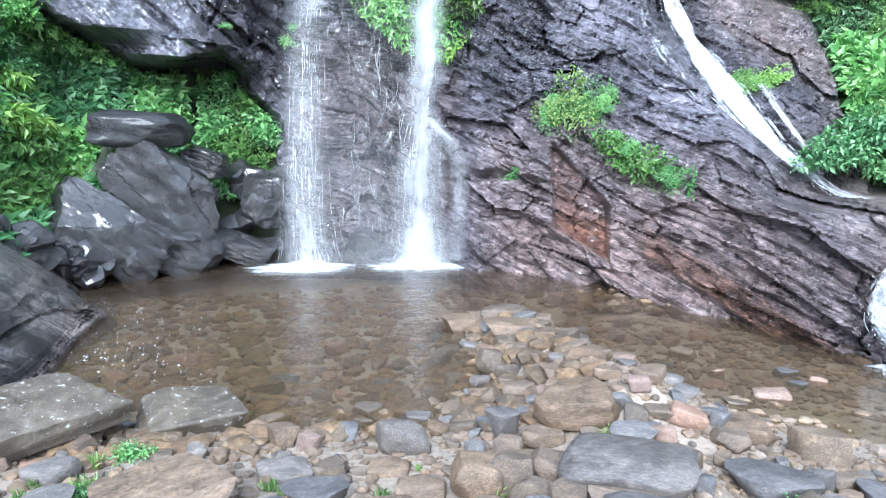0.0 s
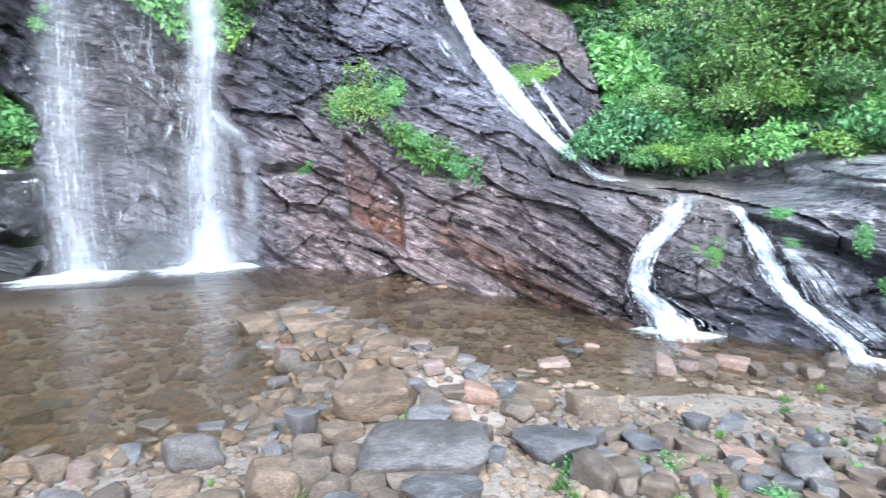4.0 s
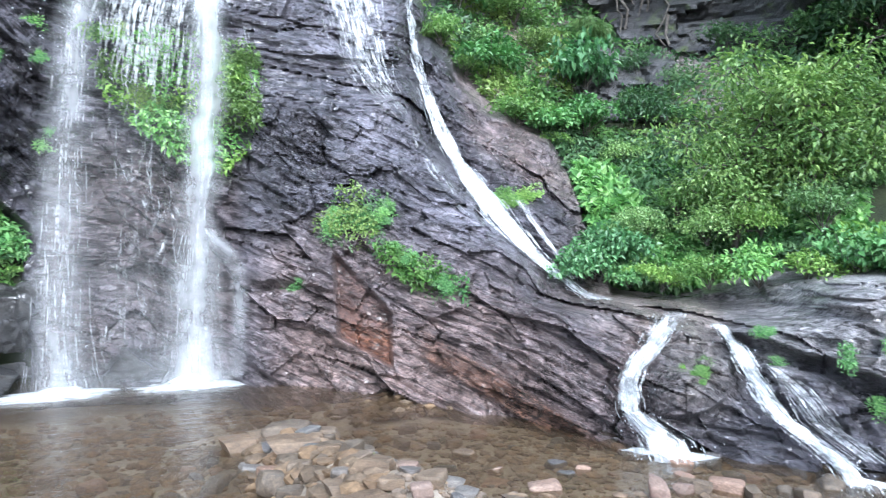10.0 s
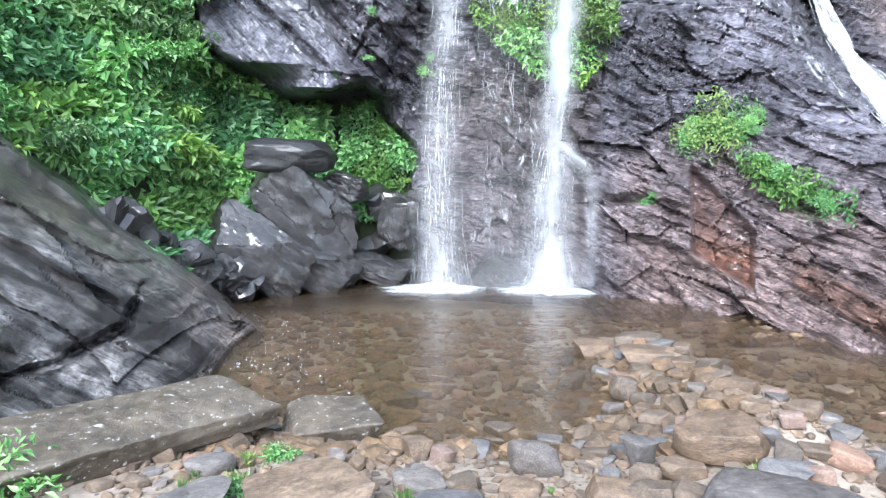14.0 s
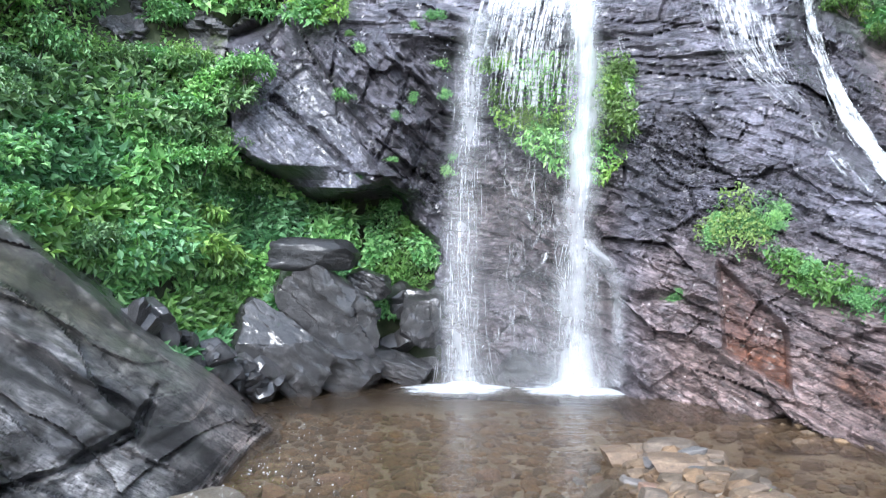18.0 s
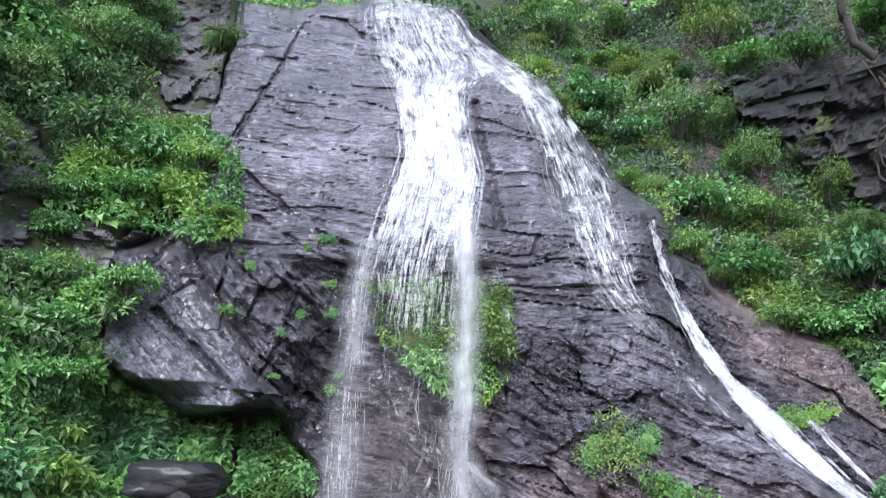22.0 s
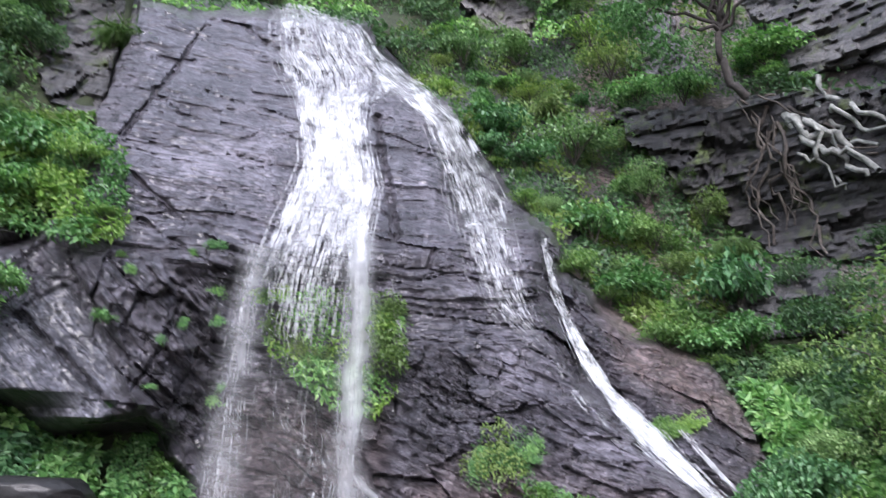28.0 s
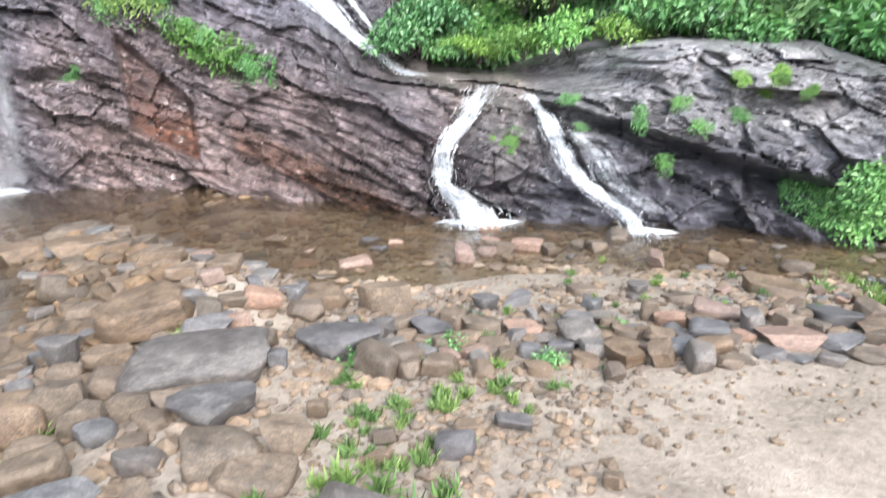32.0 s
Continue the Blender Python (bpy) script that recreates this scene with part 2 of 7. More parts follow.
def flow_material(name, low, high, su, sv, soft=False, body=0.5, detail=4):
    """White falling water: streaks along the flow that part into strands where the sheet is thin."""
    m, n, l, b = base_material(name)
    uv = n.new("ShaderNodeUVMap")
    uv.uv_map = "flow"
    streak = noise_node(n, l, uv.outputs[0], 1.0, detail, 0.6, (su, sv, 1))
    blot = noise_node(n, l, uv.outputs[0], 1.0, 5, 0.6, (su * 0.2, sv * 1.6, 1))
    mixv = mix_rgb(n, l, 'MIX', 0.5, streak.outputs[0], blot.outputs[0])
    att = n.new("ShaderNodeVertexColor")
    att.layer_name = "tint"
    if soft:
        r = ramp(n, [(low, (0, 0, 0)), (high, (1, 1, 1))])
        l.new(mixv, r.inputs[0])
        alpha = mix_rgb(n, l, 'MULTIPLY', 1.0, r.outputs[0], att.outputs[0])
    else:
        thin = n.new("ShaderNodeMath")
        thin.operation = 'MULTIPLY_ADD'
        l.new(att.outputs[0], thin.inputs[0])
        thin.inputs[1].default_value = 0.5
        thin.inputs[2].default_value = -0.5
        both = n.new("ShaderNodeMath")
        both.operation = 'ADD'
        l.new(mixv, both.inputs[0])
        l.new(thin.outputs[0], both.inputs[1])
        r = ramp(n, [(low, (0, 0, 0)), (high, (1, 1, 1))])
        l.new(both.outputs[0], r.inputs[0])
        alpha = r.outputs[0]
    b.inputs["Base Color"].default_value = (0.86, 0.88, 0.9, 1)
    b.inputs["Roughness"].default_value = 0.4
    tr = n.new("ShaderNodeBsdfTranslucent")
    tr.inputs[0].default_value = (0.86, 0.88, 0.9, 1)
    clear = n.new("ShaderNodeBsdfTransparent")
    white = n.new("ShaderNodeMixShader")
    white.inputs[0].default_value = body
    l.new(b.outputs[0], white.inputs[1])
    l.new(tr.outputs[0], white.inputs[2])
    mx = n.new("ShaderNodeMixShader")
    l.new(alpha, mx.inputs[0])
    l.new(clear.outputs[0], mx.inputs[1])
    l.new(white.outputs[0], mx.inputs[2])
    l.new(mx.outputs[0], n["Material Output"].inputs[0])
    bp = n.new("ShaderNodeBump")
    bp.inputs["Strength"].default_value = 0.5
    bp.inputs["Distance"].default_value = 0.05
    l.new(mixv, bp.inputs["Height"])
    l.new(bp.outputs[0], b.inputs["Normal"])
    return m


def pool_material():
    m, n, l, b = base_material("pool_water")
    geo = n.new("ShaderNodeNewGeometry")
    rip = noise_node(n, l, geo.outputs["Position"], 2.4, 5, 0.55, (1.0, 2.4, 1.0))
    fine = noise_node(n, l, geo.outputs["Position"], 9.0, 3, 0.5, (1.0, 2.0, 1.0))
    h = mix_rgb(n, l, 'ADD', 0.35, rip.outputs[0], fine.outputs[0])
    bp = n.new("ShaderNodeBump")
    bp.inputs["Strength"].default_value = 0.35
    bp.inputs["Distance"].default_value = 0.05
    l.new(h, bp.inputs["Height"])
    gl = n.new("ShaderNodeBsdfGlossy")
    gl.inputs["Roughness"].default_value = 0.06
    gl.inputs[0].default_value = (1, 1, 1, 1)
    l.new(bp.outputs[0], gl.inputs["Normal"])
    cl = n.new("ShaderNodeBsdfTransparent")
    cl.inputs[0].default_value = (0.91, 0.85, 0.73, 1)
    fr = n.new("ShaderNodeFresnel")
    fr.inputs[0].default_value = 1.33
    l.new(bp.outputs[0], fr.inputs["Normal"])
    mx = n.new("ShaderNodeMixShader")
    l.new(fr.outputs[0], mx.inputs[0])
    silt = n.new("ShaderNodeBsdfDiffuse")
    silt.inputs[0].default_value = (0.2, 0.14, 0.088, 1)
    murk = n.new("ShaderNodeMixShader")
    murk.inputs[0].default_value = 0.14
    l.new(cl.outputs[0], murk.inputs[1])
    l.new(silt.outputs[0], murk.inputs[2])
    l.new(murk.outputs[0], mx.inputs[1])
    l.new(gl.outputs[0], mx.inputs[2])
    l.new(mx.outputs[0], n["Material Output"].inputs[0])
    return m


def soil_material(name, cols, bump=0.6, scale=1.0):
    m, n, l, b = base_material(name)
    geo = n.new("ShaderNodeNewGeometry")
    big = noise_node(n, l, geo.outputs["Position"], 1.3 * scale, 6, 0.65)
    fine = noise_node(n, l, geo.outputs["Position"], 28.0 * scale, 6, 0.7)
    mixv = mix_rgb(n, l, 'MIX', 0.45, big.outputs[0], fine.outputs[0])
    r = ramp(n, [(0.34 + 0.32 * i / (len(cols) - 1), c) for i, c in enumerate(cols)])
    l.new(mixv, r.inputs[0])
    l.new(r.outputs[0], b.inputs["Base Color"])
    b.inputs["Roughness"].default_value = 0.9
    bp = n.new("ShaderNodeBump")
    bp.inputs["Strength"].default_value = bump
    bp.inputs["Distance"].default_value = 0.03
    l.new(fine.outputs[0], bp.inputs["Height"])
    l.new(bp.outputs[0], b.inputs["Normal"])
    return m


M_CLIFF = rock_material("wet_banded_rock", (0.02, 0.0195, 0.021), (0.128, 0.123, 0.132), (0.38, 0.368, 0.388), (0.2, 0.5), tinted=True, bump=0.95, wet=0.4)
M_CRAG = rock_material("dark_crag_rock", (0.02, 0.02, 0.022), (0.085, 0.083, 0.085), (0.25, 0.242, 0.23), (0.4, 0.75), tinted=True, moss=0.25)
M_BOULDER = rock_material("wet_boulder", (0.006, 0.006, 0.006), (0.026, 0.0245, 0.025), (0.115, 0.11, 0.108), (0.25, 0.5), bump=1.0, wet=0.6)
M_STONE = rock_material("river_stone", (0.035, 0.027, 0.02), (0.125, 0.096, 0.07), (0.235, 0.19, 0.145), (0.4, 0.8), per_object=True, bump=0.35, scale=2.0)
M_STONE_GREY = rock_material("grey_stone", (0.045, 0.045, 0.046), (0.12, 0.118, 0.118), (0.25, 0.24, 0.235), (0.4, 0.8), per_object=True, bump=0.35, scale=2.0)
M_STONE_DARK = rock_material("dark_stone", (0.03, 0.029, 0.03), (0.09, 0.086, 0.086), (0.2, 0.192, 0.19), (0.35, 0.7), per_object=True, bump=0.35, scale=2.0)
M_STONE_PINK = rock_material("pink_stone", (0.1, 0.066, 0.052), (0.21, 0.145, 0.115), (0.34, 0.26, 0.22), (0.45, 0.8), per_object=True, bump=0.35, scale=2.0)
M_SLAB = rock_material("lichened_slab", (0.03, 0.024, 0.017), (0.088, 0.07, 0.05), (0.2, 0.172, 0.138), (0.25, 0.5), scale=1.5, speckle=0.6)
M_PEBBLE = rock_material("gravel_pebbles", (0.06, 0.048, 0.036), (0.16, 0.128, 0.096), (0.3, 0.25, 0.2), (0.5, 0.85), bump=0.3, scale=2.0, island=True)
M_BED = rock_material("stream_bed", (0.055, 0.04, 0.026), (0.15, 0.11, 0.07), (0.27, 0.21, 0.145), (0.5, 0.8), scale=4.0, island=True)
# hillside colour kept near-black so gaps in the leaves read as foliage shade
M_SOIL = soil_material("shaded_mossy_hillside", [(0.008, 0.01, 0.005), (0.018, 0.026, 0.01), (0.03, 0.04, 0.014), (0.045, 0.038, 0.024)])
M_GROUND = soil_material("sandy_gravel", [(0.12, 0.095, 0.072), (0.24, 0.195, 0.15), (0.35, 0.295, 0.24)])
M_LEAF = leaf_material("broad_leaf", [(0.042, 0.108, 0.04), (0.092, 0.21, 0.072), (0.15, 0.3, 0.11), (0.26, 0.41, 0.19)])
# leaf of the dark trees; in the hollow its darkness also stands for shade
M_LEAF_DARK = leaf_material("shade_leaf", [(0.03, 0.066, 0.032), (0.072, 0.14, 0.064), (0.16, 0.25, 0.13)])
M_LEAF_YEL = leaf_material("lime_leaf", [(0.06, 0.135, 0.032), (0.135, 0.24, 0.06), (0.24, 0.355, 0.125)])
M_GRASS = leaf_material("grass_blade", [(0.08, 0.14, 0.045), (0.14, 0.22, 0.075), (0.23, 0.29, 0.13)])
M_BARK = rock_material("tree_bark", (0.022, 0.018, 0.015), (0.07, 0.058, 0.048), (0.16, 0.14, 0.12), (0.7, 0.9), scale=3.0)
M_FALL = flow_material("falling_water", 0.35, 0.62, 15, 1.0, body=0.3, detail=6)
M_LACE = flow_material("thin_falling_water", 0.36, 0.58, 26, 1.4, body=0.3, detail=6)
M_VEIL = flow_material("plunging_water", 0.22, 0.8, 4, 0.6, soft=True, body=0.4, detail=7)
M_MIST = flow_material("spray_mist", 0.25, 0.85, 1.6, 0.9, soft=True, body=0.7)
M_STRAND = flow_material("water_strands", 0.3, 0.9, 3, 1.6)
M_DROP = flow_material("water_drops", 0.0, 0.35, 3, 3)
M_FOAM = flow_material("pool_foam", 0.32, 0.5, 5, 5, detail=6)
M_POOL = pool_material()

# ---- the lie of the land: level distance along bearings, by slope from the eye's height ----
RIDGES = []


def ridge(az, *pairs):
    RIDGES.append((az, np.array(pairs, float)))


ridge(-62, (-30, 3.4), (-16, 4.2), (0, 6.0), (20, 9.0), (50, 15))
ridge(-45, (-26, 4.2), (-14, 5.4), (0, 7.2), (20, 10.3), (50, 16))
ridge(-31, (-20, 7.2), (-8, 8.2), (0, 9.2), (10, 10.6), (20, 12.4), (30, 14.4), (50, 20))
ridge(-22, (-13, 9.6), (-6, 10.4), (0, 11.0), (4.6, 11.9), (6.4, 12.2), (7.6, 10.9), (17, 11.9), (25, 12.8), (37, 15.6), (50, 21))
ridge(-14, (-11, 10.6), (-5, 11.1), (0, 11.4), (3.4, 12.1), (4.6, 12.1), (5.8, 10.8), (17, 11.3), (25, 11.9), (32, 13.2), (38, 14.6), (39.5, 17.5), (50, 23))
ridge(-6, (-11, 10.7), (0, 11.1), (7, 11.3), (17, 11.0), (20, 11.0), (25, 11.7), (32, 13.0), (38.2, 14.5), (39.5, 18), (50, 25))
ridge(4, (-11, 10.6), (0, 10.9), (10, 11.2), (17, 11.0), (20, 11.0), (25, 11.7), (32, 13.0), (38.6, 14.5), (40, 18), (50, 25))
ridge(11, (-11, 9.9), (-2, 10.2), (5, 10.7), (12, 11.0), (20, 11.3), (25, 12.0), (33, 13.7), (34.5, 15.6), (40, 18), (50, 23))
ridge(20, (-12, 9.2), (-5, 9.5), (0, 9.8), (5, 10.3), (12, 11.0), (21.5, 12.3), (23, 14.0), (30, 16.5), (38, 19), (50, 22))
ridge(29, (-14, 8.2), (-5, 8.8), (0, 9.5), (5, 10.6), (12, 12.4), (20, 15), (28, 17), (32, 18.2), (50, 22))
ridge(38, (-15, 7.6), (-5, 8.4), (-3.4, 9.8), (4, 11.4), (15, 14.0), (19, 16.4), (28, 16.4), (31, 16.6), (50, 21))
ridge(47, (-16, 7.1), (-6, 7.8), (-3.6, 9.6), (4, 11.0), (15, 13.8), (18, 15.2), (27, 15.6), (50, 20))
ridge(58, (-16, 7.0), (-9, 7.5), (-2.4, 7.9), (-1, 8.8), (5, 10.2), (8, 14.2), (14, 14.6), (19, 12.2), (30, 14.5), (50, 19))
ridge(72, (-16, 7.2), (-11, 7.6), (-4, 8.0), (-2.6, 8.9), (5, 10.4), (8, 14.0), (14, 14.6), (19, 11.8), (30, 14), (50, 19))
ridge(95, (-15, 8.6), (-6, 9.2), (-4, 10.2), (5, 11.5), (18, 13), (50, 20))


def land(az, el):
    az, el = np.broadcast_arrays(np.asarray(az, float), np.asarray(el, float))
    cols = np.stack([np.interp(el, p[:, 0], p[:, 1]) for _, p in RIDGES])
    keys = np.array([a for a, _ in RIDGES])
    i = np.clip(np.searchsorted(keys, az) - 1, 0, len(keys) - 2)
    t = np.clip((az - keys[i]) / (keys[i + 1] - keys[i]), 0, 1)
    t = t * t * (3 - 2 * t)
    idx = np.indices(az.shape)
    return cols[(i, *idx)] * (1 - t) + cols[(i + 1, *idx)] * t


ROCK_TOP = ((-24.6, 10), (-24, 17), (-20.5, 18.5), (-17.8, 29), (-16.6, 37.4), (-9.7, 38), (-2.8, 39.2), (4.5, 38.4), (9.6, 33.8), (13.4, 31.3), (16.3, 27.7),
            (20.6, 22.4), (22.7, 20.6), (23.3, 17.6), (24.9, 16.6), (28.2, 12.3), (33.2, 9.7), (36.5, 4.2), (39, -3.0), (44, -3.4), (50, -1.6), (58, -1.0), (67, -1.4), (75, -4.2), (84, -5.0), (95, -5))
ROCK_FOOT = ((-24.6, 11), (-23.4, 8), (-16.4, 4.6), (-11, 5.5), (-7, 1.0), (-6, -25), (95, -25))


def lerp_pairs(x, pairs):
    p = np.array(pairs)
    return np.interp(x, p[:, 0], p[:, 1])


def worley(u, v, seed):
    """Irregular cells: for each point its cell's number, the way from the cell's middle, and how near the cell's border is."""
    iu, iv = np.floor(u), np.floor(v)
    f1, f2 = np.full(u.shape, 9.0), np.full(u.shape, 9.0)
    cid, du, dv = np.zeros(u.shape), np.zeros(u.shape), np.zeros(u.shape)
    for a in (-1, 0, 1):
        for b in (-1, 0, 1):
            cu, cv = iu + a, iv + b
            pu, pv = u - cu - hash01(cu, cv, 1, seed), v - cv - hash01(cu, cv, 2, seed)
            d = np.hypot(pu, pv)
            first = d < f1
            f2 = np.where(first, f1, np.minimum(f2, d))
            cid = np.where(first, hash01(cu, cv, 3, seed), cid)
            du, dv = np.where(first, pu, du), np.where(first, pv, dv)
            f1 = np.where(first, d, f1)
    return cid, du, dv, f2 - f1


def strata(x, z, dip, thick, run, seed, beds=0.75):
    """Broken rock beds that dip to the right: uneven blocks, each standing out and leaning by its own amount, thin layers within them, and cracks that open between some."""
    c, s = math.cos(radians(dip)), math.sin(radians(dip))
    n, t = z * c + x * s, x * c - z * s
    n = n + 2.2 * thick * fbm(x * 0.25, z * 0.35, 0 * x, 3, seed) + 0.5 * thick * fbm(x * 1.1, z * 1.1, 0 * x, 2, seed + 7)
    t = t + 0.5 * run * fbm(x * 0.8, z * 0.8, 0 * x + 4, 2, seed + 9)
    cid, du, dv, edge = worley(t / run, n / thick, seed)
    lean = (hash01(np.floor(cid * 9973), 5, 0, seed) - 0.5) * 1.25 * dv + (hash01(np.floor(cid * 9973), 6, 0, seed) - 0.5) * 1.1 * du
    h = cid + lean
    crack = np.clip(1 - edge / 0.06, 0, 1) * (hash01(np.floor(cid * 9973), 7, 0, seed) > 0.68)
    q = n / (thick * 0.26) + 1.5 * vnoise(n * 2.0 / thick, t * 0.2, 0 * n, seed + 5)
    k = np.floor(q)
    f = q - k
    layer = vnoise(k * 13.7, t / (run * 0.5), 0 * t, seed + 2)
    after = vnoise((k + 1) * 13.7, t / (run * 0.5), 0 * t, seed + 2)
    w = sstep(0.7, 1.0, f)
    chips = vnoise(t / 0.12, q * 1.3, 0 * t, seed + 12) * 0.4
    return h + beds * (layer * (1 - w) + after * w) + chips, crack


def zones(az, el):
    left = sstep(-5, -8, az) * sstep(20, 16, el)
    bench = sstep(38, 46, az)
    low = sstep(14, 9, el) * (1 - left) * (1 - bench) * sstep(-6, 4, az)
    slope = sstep(20.5, 23, az) * (1 - bench) * (1 - low)
    top = np.clip(1 - left - bench - low - slope, 0, 1)
    return top, np.clip(low + slope, 0, 1), left, bench


BEDS = ((7, 0.42, 2.2, 0.85), (25, 0.38, 0.8, 0.42), (42, 0.46, 1.1, 0.5), (14, 0.42, 0.7, 0.3))


def groove(az, el, width, *pts):
    """1 along a line of bearings and slopes, fading to 0 at its width in degrees."""
    best = np.full(np.shape(az), 1e9)
    for (a0, e0), (a1, e1) in zip(pts[:-1], pts[1:]):
        da, de = a1 - a0, e1 - e0
        u = np.clip(((az - a0) * da + (el - e0) * de) / (da * da + de * de), 0, 1)
        best = np.minimum(best, np.hypot(az - a0 - u * da, el - e0 - u * de))
    best = np.abs(best + 0.9 * fbm(az * 0.7, el * 0.7, 0 * az, 4, 8)) + 0.12 * fbm(az * 5, el * 5, 0 * az, 2, 18)
    return np.clip(1 - best / width, 0, 1)


def inside(az, el, *pts):
    """1 inside a convex outline given clockwise, soft over half a degree."""
    w = np.ones(np.shape(az))
    for (a0, e0), (a1, e1) in zip(pts, pts[1:] + pts[:1]):
        da, de = a1 - a0, e1 - e0
        d = ((az - a0) * -de + (el - e0) * da) / math.hypot(da, de)
        w = w * sstep(0.25, -0.25, d)
    return w


LEANING = ((-24.4, 9.4), (-20, 14), (-17.8, 15.5), (-14.2, 11), (-12.3, 7.2), (-15.6, 4.8), (-19.7, 6.2))
RUST_SLAB = ((15.5, -0.3), (20.3, -5.2), (20.5, -9.8), (16.0, -7.2))


def rust_band(az, el):
    top = -6.6 - 0.56 * (az - 23)
    return sstep(22.5, 24, az) * sstep(45, 43, az) * sstep(0.15, -0.15, el - top) * sstep(-2.6, -2.2, el - top)


def undercut(az, el):
    line = lerp_pairs(az, ((44, -5.4), (49.8, -6.4), (58, -8.7), (65, -10.7), (75, -12.2), (95, -12.0)))
    return sstep(43, 47, az) * sstep(0.5, -0.3, el - line), np.exp(-((el - line + 0.5) / 0.55) ** 2) * sstep(44, 50, az)


def ruggedness(az, el):
    w = 0.55 + 0.5 * sstep(24, 16, el)
    w = w + 0.9 * np.exp(-((az + 8) / 4.5) ** 2 - ((el - 13) / 6) ** 2)
    w = w - 0.55 * inside(az, el, (-25, 12), (-19.5, 19), (-13, 11), (-14.5, 4), (-20, 3))
    w = w - 0.45 * inside(az, el, *RUST_SLAB) - 0.5 * np.exp(-((az - 29) / 6) ** 2 - ((el - 9) / 5) ** 2)
    w = np.clip(w, 0.2, 2)
    return w * (1 - 0.6 * inside(az, el, *LEANING))


def rock_relief(az, el, r):
    x, z = r * np.radians(az), EYE + r * np.tan(np.radians(el))
    out = np.zeros(np.shape(az))
    rug = ruggedness(az, el)
    for w, (dip, th, run, beds), amp in zip(zones(az, el), BEDS, (0.15, 0.25, 0.27, 0.3)):
        on = w > 0.01
        if not on.any():
            continue
        h1, j1 = strata(x[on], z[on], dip, th, run, dip, beds)
        h2, j2 = strata(x[on], z[on], dip + 4, th * 0.4, run * 0.4, dip + 50, beds)
        out[on] += w[on] * rug[on] * (amp * h1 + 0.3 * amp * h2 - 0.14 * j1 - 0.04 * j2)
    out = out + 0.45 * fbm(x * 0.35, z * 0.35, 0 * x, 4, 9) + (0.06 * rug + 0.16 * sstep(40, 48, az)) * fbm(x * 2.2, z * 2.2, 0 * x, 4, 19)
    # the long slanting crack with its side cracks, and the splits in the leaning block
    out = out - 0.2 * groove(az, el, 0.2, (-10.6, 36.8), (-11.1, 36.2), (-12.8, 32.7), (-14.1, 30.7), (-16.2, 27.0))
    out = out - 0.14 * groove(az, el, 0.16, (-14.6, 33.5), (-11.2, 34.0)) - 0.2 * groove(az, el, 0.25, (-10.4, 37.3), (-7, 37.4), (-4.4, 36.2))
    out = out - 0.14 * groove(az, el, 0.2, (-15.6, 25.2), (-11, 22), (-6.5, 19.6), (-3.6, 19.0)) - 0.12 * groove(az, el, 0.2, (-13.4, 21.0), (-8, 18.4), (-4.4, 17.2))
    out = out - 0.2 * groove(az, el, 0.3, (-20.5, 12.8), (-17, 10.0), (-13.6, 6.8), (-11.5, 5.6))
    out = out - 0.13 * groove(az, el, 0.16, (-9.3, 15.6), (-10.4, 11.4), (-12, 8)) - 0.13 * groove(az, el, 0.16, (-6.8, 14.2), (-8.4, 9), (-9.6, 6))
    out = out - 0.25 * groove(az, el, 0.5, (6.4, 31.2), (6.8, 28), (7.8, 25), (8.2, 21)) + 0.14 * groove(az, el, 1.5, (8.4, 30), (9, 24), (10, 18))
    out = out - 0.3 * sstep(18.3, 17.3, el) * sstep(-12, -8, az) * sstep(9, 6, az)
    # the rusty slab set back under a lip, the rust band by the water, the hollow below the bench
    out = out - 0.1 * inside(az, el, *RUST_SLAB) + 0.1 * rust_band(az, el)
    shelf, gap = undercut(az, el)
    out = out - 0.28 * shelf - 0.3 * gap
    # a rounded hump between the two small falls, hollows for the falls, and the chute
    out = out + 0.3 * np.exp(-((az - 45.6) / 2.8) ** 2 - ((el + 10) / 2.6) ** 2)
    out = out - 0.25 * groove(az, el, 1.6, (43.6, -4.8), (41.2, -8.6), (40.4, -13.4)) - 0.25 * groove(az, el, 1.6, (47.2, -5.4), (49.6, -9.4), (54.5, -14))
    out = out - 0.5 * groove(az, el, 1.8, (22, 17), (23.4, 12.6), (25.2, 8.6), (28.6, 4.4), (33, -0.6), (36, -3.2))
    out = out + 0.45 * np.exp(-((az - 10) / 1.5) ** 2 - ((el + 2.4) / 0.8) ** 2) + 0.35 * np.exp(-((az - 0.6) / 2.4) ** 2 - ((el + 9.6) / 2.3) ** 2)
    return out


def rock_mask(az, el):
    return sstep(-0.5, 0.7, lerp_pairs(az, ROCK_TOP) - el) * sstep(-0.5, 0.7, el - lerp_pairs(az, ROCK_FOOT)) * sstep(-25.2, -24.2, az)


def cliff_radius(az, el):
    r = land(az, el)
    rag = fbm(az * 0.35, el * 0.35, 0 * az, 4, 88)
    rock = rock_mask(az + 2.0 * rag, el + 2.0 * fbm(az * 0.35, el * 0.35, 0 * az + 3, 4, 89) * (el > 3))
    return r - rock * (0.12 + rock_relief(az, el, r)) + (1 - rock) * 0.5, rock


